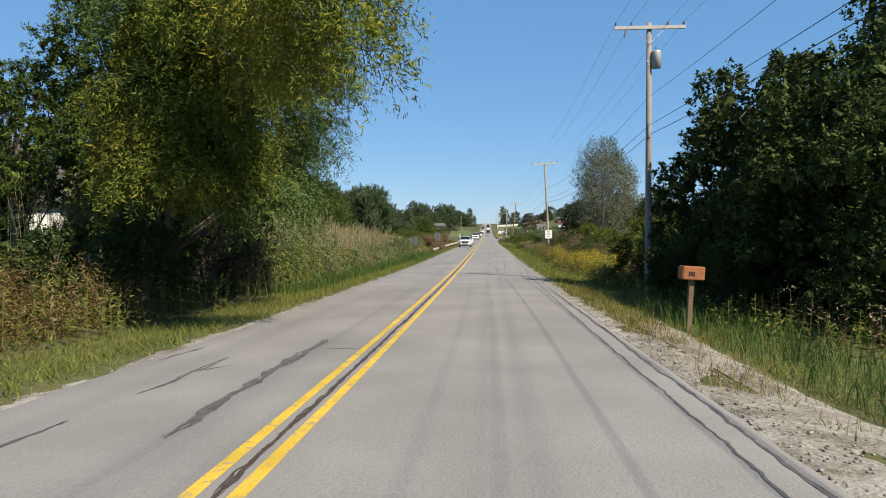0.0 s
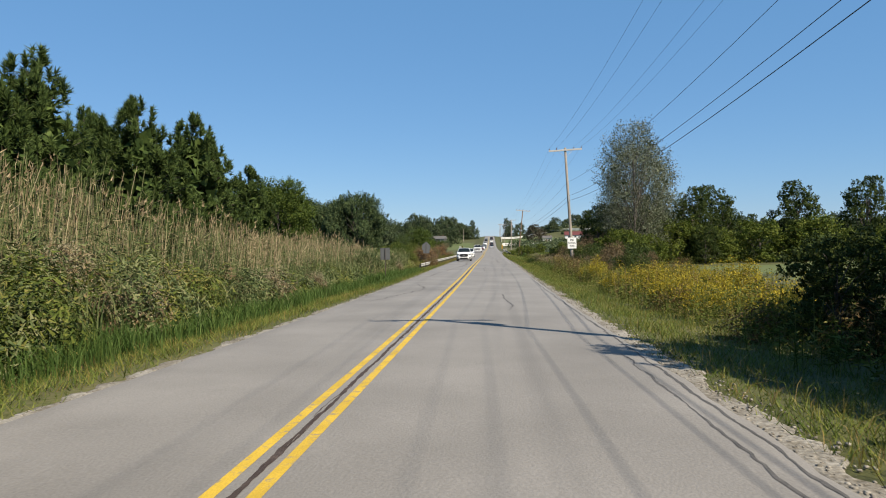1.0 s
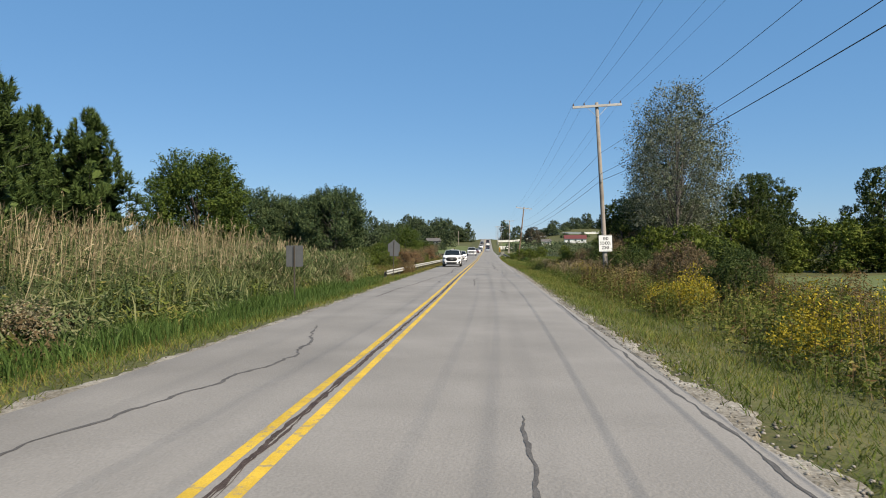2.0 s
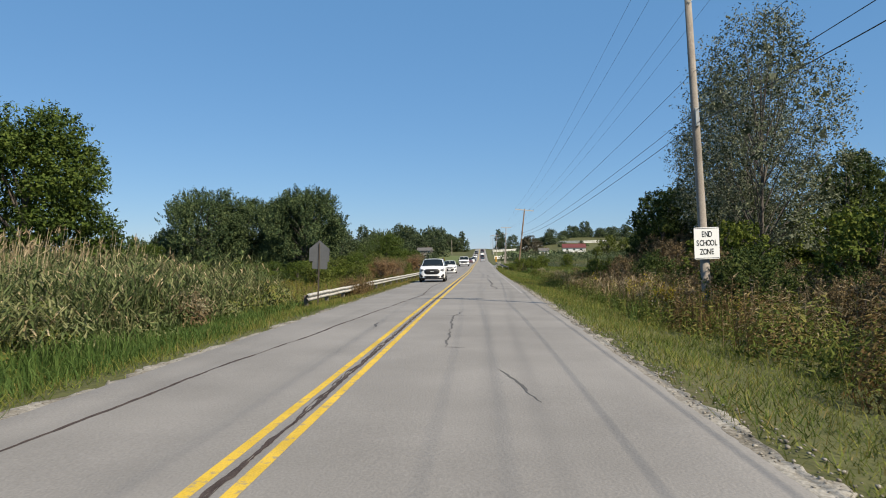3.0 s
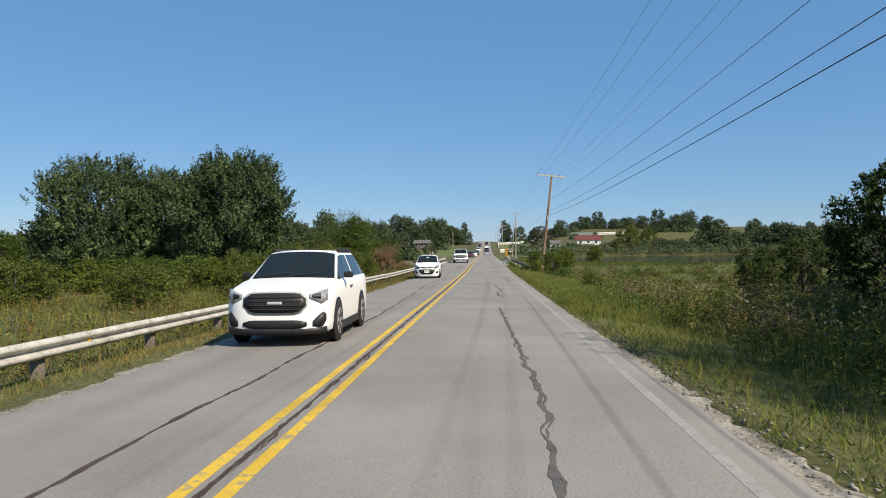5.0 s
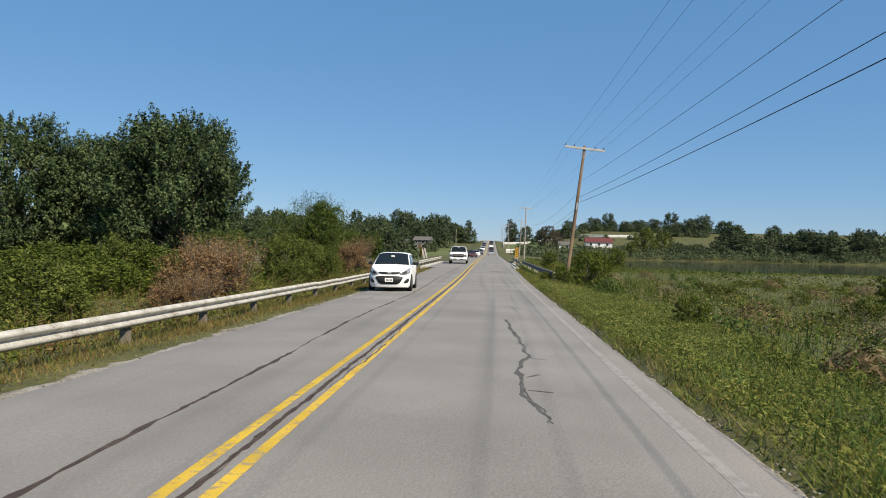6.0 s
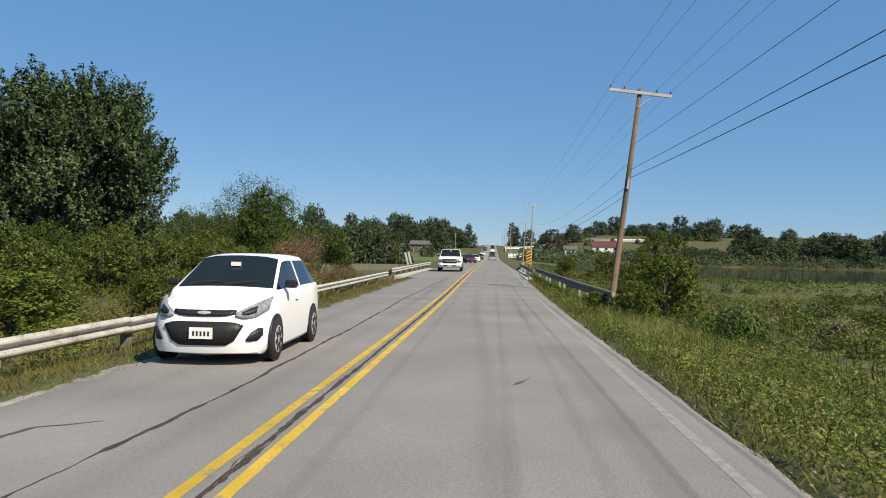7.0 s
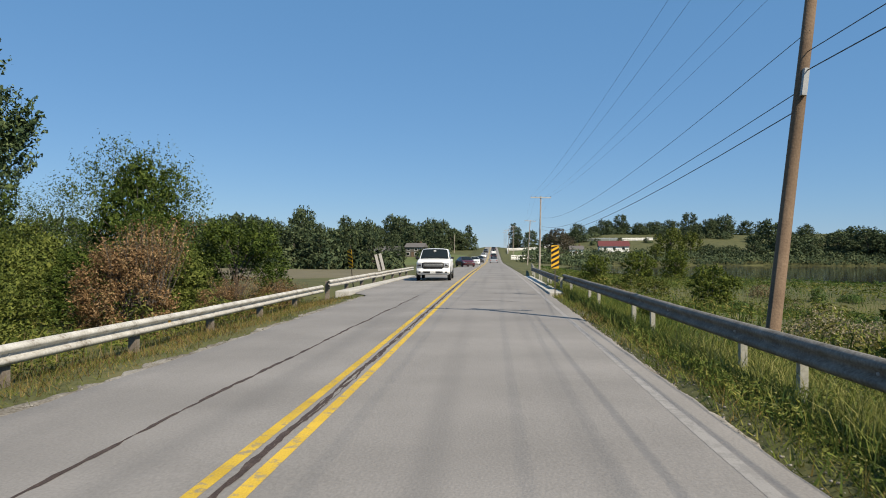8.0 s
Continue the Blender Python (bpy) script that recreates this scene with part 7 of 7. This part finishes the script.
def car(kind, x, y, label, paint, heading=0, scale=1.0, detail=True):
    """kind: hatchback, suv, pickup or sedan. The front points to -y before turning; y is the front bumper."""
    t = thing({"pickup": "pickup_truck", "suv": "suv_car", "hatchback": "hatchback_car", "sedan": "sedan_car"}[kind],
              pose(x, y, float(road_z(y)) + 0.03, math.degrees(math.atan2(float(road_z(y + 3) - road_z(y - 1)), 4)), 0, heading) @ Matrix.Scale(scale, 4), label, "car", "vehicles on the road")
    s = car_skin(kind, paint, t)
    w, L, H, belt, cl, rw = s.w, s.L, s.H, s.belt, s.clear, s.rw
    wy0, wy1 = {"pickup": (0.98, 4.65), "hatchback": (0.72, 3.08), "suv": (0.98, 3.68)}.get(kind, (0.9, 3.75))
    for wx in (-1, 1):
        for wy in (wy0, wy1):
            part("wheel_arch", cyl_x(rw * 1.13, 0.05), M_BLACKPLASTIC, t, "black wheel arch", False, (wx * (w - 0.01), wy, rw + 0.02))
            wheel("wheel", t, wx * (w - 0.075), wy, rw, 0.21)
        if kind in ("suv", "pickup"):
            part("sill", boxed(wx * (w - 0.05) - 0.06, wx * (w - 0.05) + 0.06, wy0 + rw * 1.12, wy1 - rw * 1.12, cl - 0.02, cl + 0.13, bevel=0.02), M_BLACKPLASTIC, t)
    if kind == "pickup":
        part("bed_wall", boxed(-w + 0.08, w - 0.08, s.end + 0.25, L - 0.05, belt - 0.03, belt + 0.05, bevel=0.02), paint, t)
    front = lambda name, outline, m, lab="", lift=0.012, parent=t: part(name, on_nose(s, outline, lift), m, parent, lab, True)
    if kind == "hatchback":
        front("upper_grille", both([(0, 0.655, 0.735), (0.3, 0.66, 0.735), (0.42, 0.69, 0.74)]), M_BLACKPLASTIC)
        front("emblem", both([(0, 0.675, 0.725), (0.05, 0.68, 0.72), (0.09, 0.69, 0.71)]), M_GREYMETAL, "small grey emblem bar", 0.022)
        front("lower_grille", both([(0, 0.27, 0.585), (0.3, 0.27, 0.585), (0.4, 0.29, 0.58), (0.5, 0.47, 0.56), (0.53, 0.52, 0.54)]), M_BLACKPLASTIC)
        fog, lamp, lens = [(0.57, 0.33, 0.36), (0.62, 0.32, 0.44), (0.7, 0.33, 0.5), (0.745, 0.4, 0.49)], [(0.42, 0.655, 0.705), (0.53, 0.625, 0.765), (0.66, 0.64, 0.84), (0.775, 0.72, 0.91)], [(0.5, 0.675, 0.71), (0.58, 0.675, 0.76), (0.66, 0.7, 0.79)]
    elif kind == "suv":
        front("grille_surround", both([(0, 0.55, 0.96), (0.4, 0.555, 0.955), (0.53, 0.62, 0.92), (0.57, 0.7, 0.85)]), M_GREYMETAL, "grey grille surround", 0.006)
        g = front("upper_grille", both([(0, 0.585, 0.93), (0.38, 0.59, 0.925), (0.5, 0.64, 0.9), (0.54, 0.71, 0.83)]), M_BLACKPLASTIC, "", 0.022)
        for k in range(4):
            front("grille_bar", both([(0, 0.64 + 0.07 * k, 0.655 + 0.07 * k), (0.46, 0.64 + 0.07 * k, 0.655 + 0.07 * k)]), M_TYRE, "", 0.032, g)
        front("emblem", both([(0, 0.73, 0.78), (0.13, 0.73, 0.78)]), M_GREYMETAL, "plain grey emblem bar", 0.036)
        front("lower_grille", both([(0, 0.31, 0.46), (0.42, 0.31, 0.46), (0.56, 0.36, 0.42)]), M_BLACKPLASTIC)
        front("bumper_skid", both([(0, 0.2, 0.3), (0.6, 0.2, 0.31), (0.88, 0.22, 0.34)]), M_BLACKPLASTIC, "", 0.02)
        fog, lamp, lens = [(0.66, 0.36, 0.44), (0.76, 0.33, 0.55), (0.83, 0.36, 0.6), (0.87, 0.45, 0.55)], [(0.59, 0.84, 0.9), (0.68, 0.8, 0.93), (0.8, 0.74, 0.97), (0.885, 0.8, 1.0)], [(0.64, 0.85, 0.89), (0.72, 0.83, 0.91), (0.78, 0.82, 0.92)]
        for m in (-1, 1):
            part("roof_rail", boxed(m * w * 0.7 - 0.02, m * w * 0.7 + 0.02, s.rf + 0.3, s.rr - 0.1, H - 0.06, H + 0.03, bevel=0.01), M_BLACKPLASTIC, t)
    elif kind == "pickup":
        g = front("upper_grille", both([(0, 0.72, 1.1), (0.55, 0.72, 1.1), (0.66, 0.8, 1.05)]), M_BLACKPLASTIC, "", 0.02)
        for k in range(2):
            front("grille_bar", both([(0, 0.87 + 0.1 * k, 0.9 + 0.1 * k), (0.58, 0.87 + 0.1 * k, 0.9 + 0.1 * k)]), M_GREYMETAL, "", 0.03, g)
        front("bumper", both([(0, 0.42, 0.66), (0.7, 0.42, 0.66), (0.98, 0.47, 0.64)]), paint, "", 0.07)
        front("lower_grille", both([(0, 0.47, 0.57), (0.5, 0.47, 0.57), (0.6, 0.5, 0.56)]), M_BLACKPLASTIC, "", 0.085)
        fog, lamp, lens = [(0.74, 0.48, 0.56), (0.86, 0.48, 0.56)], [(0.68, 0.78, 1.06), (0.88, 0.78, 1.07), (0.96, 0.82, 1.06)], [(0.72, 0.88, 0.98), (0.88, 0.88, 0.98)]
    else:
        front("upper_grille", both([(0, 0.52, 0.64), (0.4, 0.54, 0.64)]), M_BLACKPLASTIC)
        front("lower_grille", both([(0, 0.26, 0.4), (0.5, 0.28, 0.38)]), M_BLACKPLASTIC)
        fog, lamp, lens = None, [(0.46, 0.56, 0.62), (0.7, 0.55, 0.7), (0.86, 0.62, 0.72)], [(0.55, 0.58, 0.63), (0.66, 0.58, 0.65)]
    for m in (1, -1):
        f = (lambda o: o) if m > 0 else mirrored
        if fog:
            front("fog_lamp_recess", f(fog), M_BLACKPLASTIC, "", 0.1 if kind == "pickup" else 0.012)
        hd = front("headlight", f(lamp), M_LAMP, "clear swept-back headlight")
        front("bezel", f(lens), M_BLACKPLASTIC, "", 0.02, hd)
        part("tail_light", boxed(m * 0.76 * w - 0.1, m * 0.76 * w + 0.1, L - 0.1, L + 0.02, belt - 0.36, belt - 0.16, bevel=0.02), M_TAIL, t, "red tail light")
        mx = m * (w + 0.07)
        part("wing_mirror", boxed(mx - 0.09, mx + 0.09, s.cowl + 0.32, s.cowl + 0.43, belt + 0.0, belt + 0.12, bevel=0.035), M_BLACKPLASTIC, t)
        part("door_handle", boxed(m * (w + 0.008) - 0.014, m * (w + 0.008) + 0.014, L * 0.5, L * 0.5 + 0.17, belt - 0.2, belt - 0.17), M_BLACKPLASTIC if kind != "hatchback" else paint, t)
    if detail:
        pz = {"hatchback": 0.36, "suv": 0.42, "pickup": 0.45}.get(kind, 0.4)
        yp = s.nose(0, pz) - (0.1 if kind == "pickup" else 0.04)
        npl = part("number_plate", boxed(-0.155, 0.155, yp, yp + 0.012, pz, pz + 0.15), M_SIGNWHITE, t, "white number plate with dark bars")
        for k in range(5):
            part("bar", boxed(-0.11 + 0.05 * k, -0.085 + 0.05 * k, yp - 0.004, yp, pz + 0.04, pz + 0.1), M_BLACK, npl)
        zs = H - 0.16
        ys_ = s.cowl + (s.rf - s.cowl) * (zs - belt) / (H - belt)
        part("mirror_sticker", boxed(-0.07, 0.07, ys_ - 0.05, ys_ + 0.0, zs - 0.03, zs + 0.03), M_SIGNWHITE, t, "white patch at the top of the windscreen")
    at = lambda px, u: (px, s.cowl + (s.rf - s.cowl) * u - 0.02, belt + 0.03 + (H - belt - 0.03) * u + 0.01)
    for px in (-0.62, 0.02):
        part("wiper", quick_mesh("wiper", *tubes([[(*at(px * w, 0.04), 0.014), (*at((px + 0.55) * w, 0.14), 0.01)]], 4)), M_BLACKPLASTIC, t)
    return t


car("suv", -1.85, 115.2, "white mid-size SUV with black grille on the road", M_CARWHITE, 1, 1.03, False)
car("hatchback", -2.2, 151.9, "small white hatchback with black grille on the road", M_CARWHITE, 2, 1.07)
car("pickup", -1.75, 203.5, "white full-size pickup truck on the bridge", M_CARWHITE, 1)
car("sedan", -1.5, 262, "dark red sedan on the road beyond the bridge", M_CARRED, 18, 1, False)
car("sedan", -1.5, 292, "white sedan in a line of traffic", M_CARWHITE, 2, 1, False)
car("suv", -1.5, 338, "dark SUV in a line of traffic", M_CARDARK, 1, 1, False)
car("sedan", -1.5, 400, "white sedan in a line of traffic", M_CARWHITE, 0, 1, False)
car("suv", -1.5, 470, "dark SUV in a line of traffic", M_CARDARK, 0, 1, False)
car("sedan", 1.9, 336, "silver sedan seen from behind on the road", M_CARSILVER, 180, 1, False)
car("suv", 1.9, 385, "dark SUV seen from behind on the road", M_CARDARK, 180, 1, False)
car("suv", 1.9, 440, "white SUV seen from behind on the hill", M_CARWHITE, 180, 1, False)
car("pickup", 1.9, 500, "dark pickup truck seen from behind on the hill", M_CARDARK, 180, 1, False)

# ---- houses and fences in the distance ----


def house(x, y, turn, wide, deep, wall_h, roof_h, wall_m, roof_m, label, windows, sink=0.3, flat=False):
    z = float(land_z(x, y)) - sink
    t = thing("house", pose(x, y, z, 0, 0, turn), label, "house")
    part("wall", boxed(-wide / 2, wide / 2, -deep / 2, deep / 2, 0, wall_h, bevel=0.02), wall_m, t)
    if not flat:
        bm = bmesh.new()
        o = 0.45
        a = [bm.verts.new(c) for c in ((-wide / 2 - o, -deep / 2 - o, wall_h - 0.1), (wide / 2 + o, -deep / 2 - o, wall_h - 0.1), (wide / 2 + o, deep / 2 + o, wall_h - 0.1), (-wide / 2 - o, deep / 2 + o, wall_h - 0.1), (-wide / 2 - o, 0, wall_h + roof_h), (wide / 2 + o, 0, wall_h + roof_h))]
        for f in ((0, 1, 5, 4), (2, 3, 4, 5), (0, 4, 3), (1, 2, 5), (0, 3, 2, 1)):
            bm.faces.new([a[i] for i in f])
        part("roof", bm, roof_m, t)
        part("chimney", boxed(wide * 0.2, wide * 0.2 + 0.7, 0.2, 0.9, wall_h + 0.3, wall_h + roof_h + 0.6), M_POLE_BROWN, t)
    part("door", boxed(-wide * 0.08 - 0.5, -wide * 0.08 + 0.5, -deep / 2 - 0.06, -deep / 2 + 0.05, 0.2, 2.3), M_POLE_BROWN, t, "dark wooden front door")
    for wx, wz, ww, wh in windows:
        wf = part("window", boxed(wx - ww / 2, wx + ww / 2, -deep / 2 - 0.04, -deep / 2 + 0.05, wz, wz + wh), M_SIDING, t, "white framed window")
        part("pane", boxed(wx - ww / 2 + 0.08, wx + ww / 2 - 0.08, -deep / 2 - 0.05, -deep / 2 - 0.03, wz + 0.08, wz + wh - 0.08), M_GLASS, wf)
    return t


house(-30.5, 45, 12, 12, 8, 4.6, 2.6, M_SIDING, M_ROOF, "white sided house behind the trees", ((-3, 1, 1, 1.4), (0, 1, 1, 1.4), (3, 1, 1.8, 1.4), (-3, 3.0, 1, 1.2), (3, 3.0, 1, 1.2)))
house(56, 490, -4, 13, 9, 5.0, 2.4, M_SIDING, M_REDROOF, "white house with a dull red roof on the far slope", ((-5.5, 0.8, 1.6, 1.5), (-2.5, 0.8, 1.6, 1.5), (1, 0.8, 1.2, 2.0), (4.5, 0.8, 1.6, 1.5), (-4, 3.3, 1.3, 1.2), (0, 3.3, 1.3, 1.2), (4, 3.3, 1.3, 1.2)), 2.6)
house(-41, 428, 6, 15, 8, 2.9, 1.8, M_TAN, M_ROOF, "low tan ranch house on the far lawn", ((-5, 0.9, 1.8, 1.3), (-1, 0.4, 1.0, 2.0), (2, 0.9, 1.8, 1.3), (5.5, 0.9, 1.4, 1.3)))
house(-28.6, 442, -8, 7, 7, 4.2, 1.6, M_TAN, M_ROOF, "two-storey tan house on the far lawn", ((-2.4, 0.9, 1.3, 1.2), (0.8, 0.9, 1.3, 1.2), (2.6, 0.9, 1.0, 1.2), (-2.2, 2.8, 1.2, 1.0), (0.8, 2.8, 1.2, 1.0), (2.6, 2.8, 1.0, 1.0)))
house(35, 452, 0, 5, 5, 2.8, 1.5, M_SIDING, M_ROOF, "small white shed on the far slope", ((-1.2, 0.8, 1, 1.2), (1.1, 0.5, 1.2, 2.0)))


def board_fence(points, boards, label, high):
    x0, y0 = points[0]
    z0 = float(land_z(x0, y0))
    t = thing("board_fence", pose(x0, y0, z0), label, "fence")
    for (ax, ay), (bx, by) in zip(points, points[1:]):
        n = max(1, round(math.hypot(bx - ax, by - ay) / 3.0))
        for k in range(n):
            p, q = [(ax + (bx - ax) * u, ay + (by - ay) * u) for u in (k / n, (k + 1) / n)]
            za, zb = float(land_z(*p)) - z0, float(land_z(*q)) - z0
            part("post", boxed(-0.08, 0.08, -0.08, 0.08, -0.3, high + 0.1), M_FENCE, t, "", False, (p[0] - x0, p[1] - y0, za))
            ln, ang = math.hypot(q[0] - p[0], q[1] - p[1]), math.atan2(q[1] - p[1], q[0] - p[0])
            for j in range(boards):
                b = part("board", boxed(0, ln, -0.1, -0.075, 0, high / boards * 0.62), M_FENCE, t, "", False, (p[0] - x0, p[1] - y0, za + 0.15 + j * high / boards))
                b.rotation_euler = (0, -math.atan2(zb - za, ln), ang)
    return t


board_fence([(7.5, 392), (12, 404), (27, 412)], 3, "white painted board fence at the foot of the pasture", 1.5)
board_fence([(8.0, 470), (9.0, 545), (44, 556)], 2, "white painted board fence along the hilltop pasture", 1.4)
board_fence([(27, 572), (50, 556), (69, 545), (86, 547)], 2, "long white painted board fence behind the red-roofed house", 1.6)
board_fence([(-95, 425), (-60, 440), (-52, 442)], 2, "white painted board fence on the far lawn", 1.2)
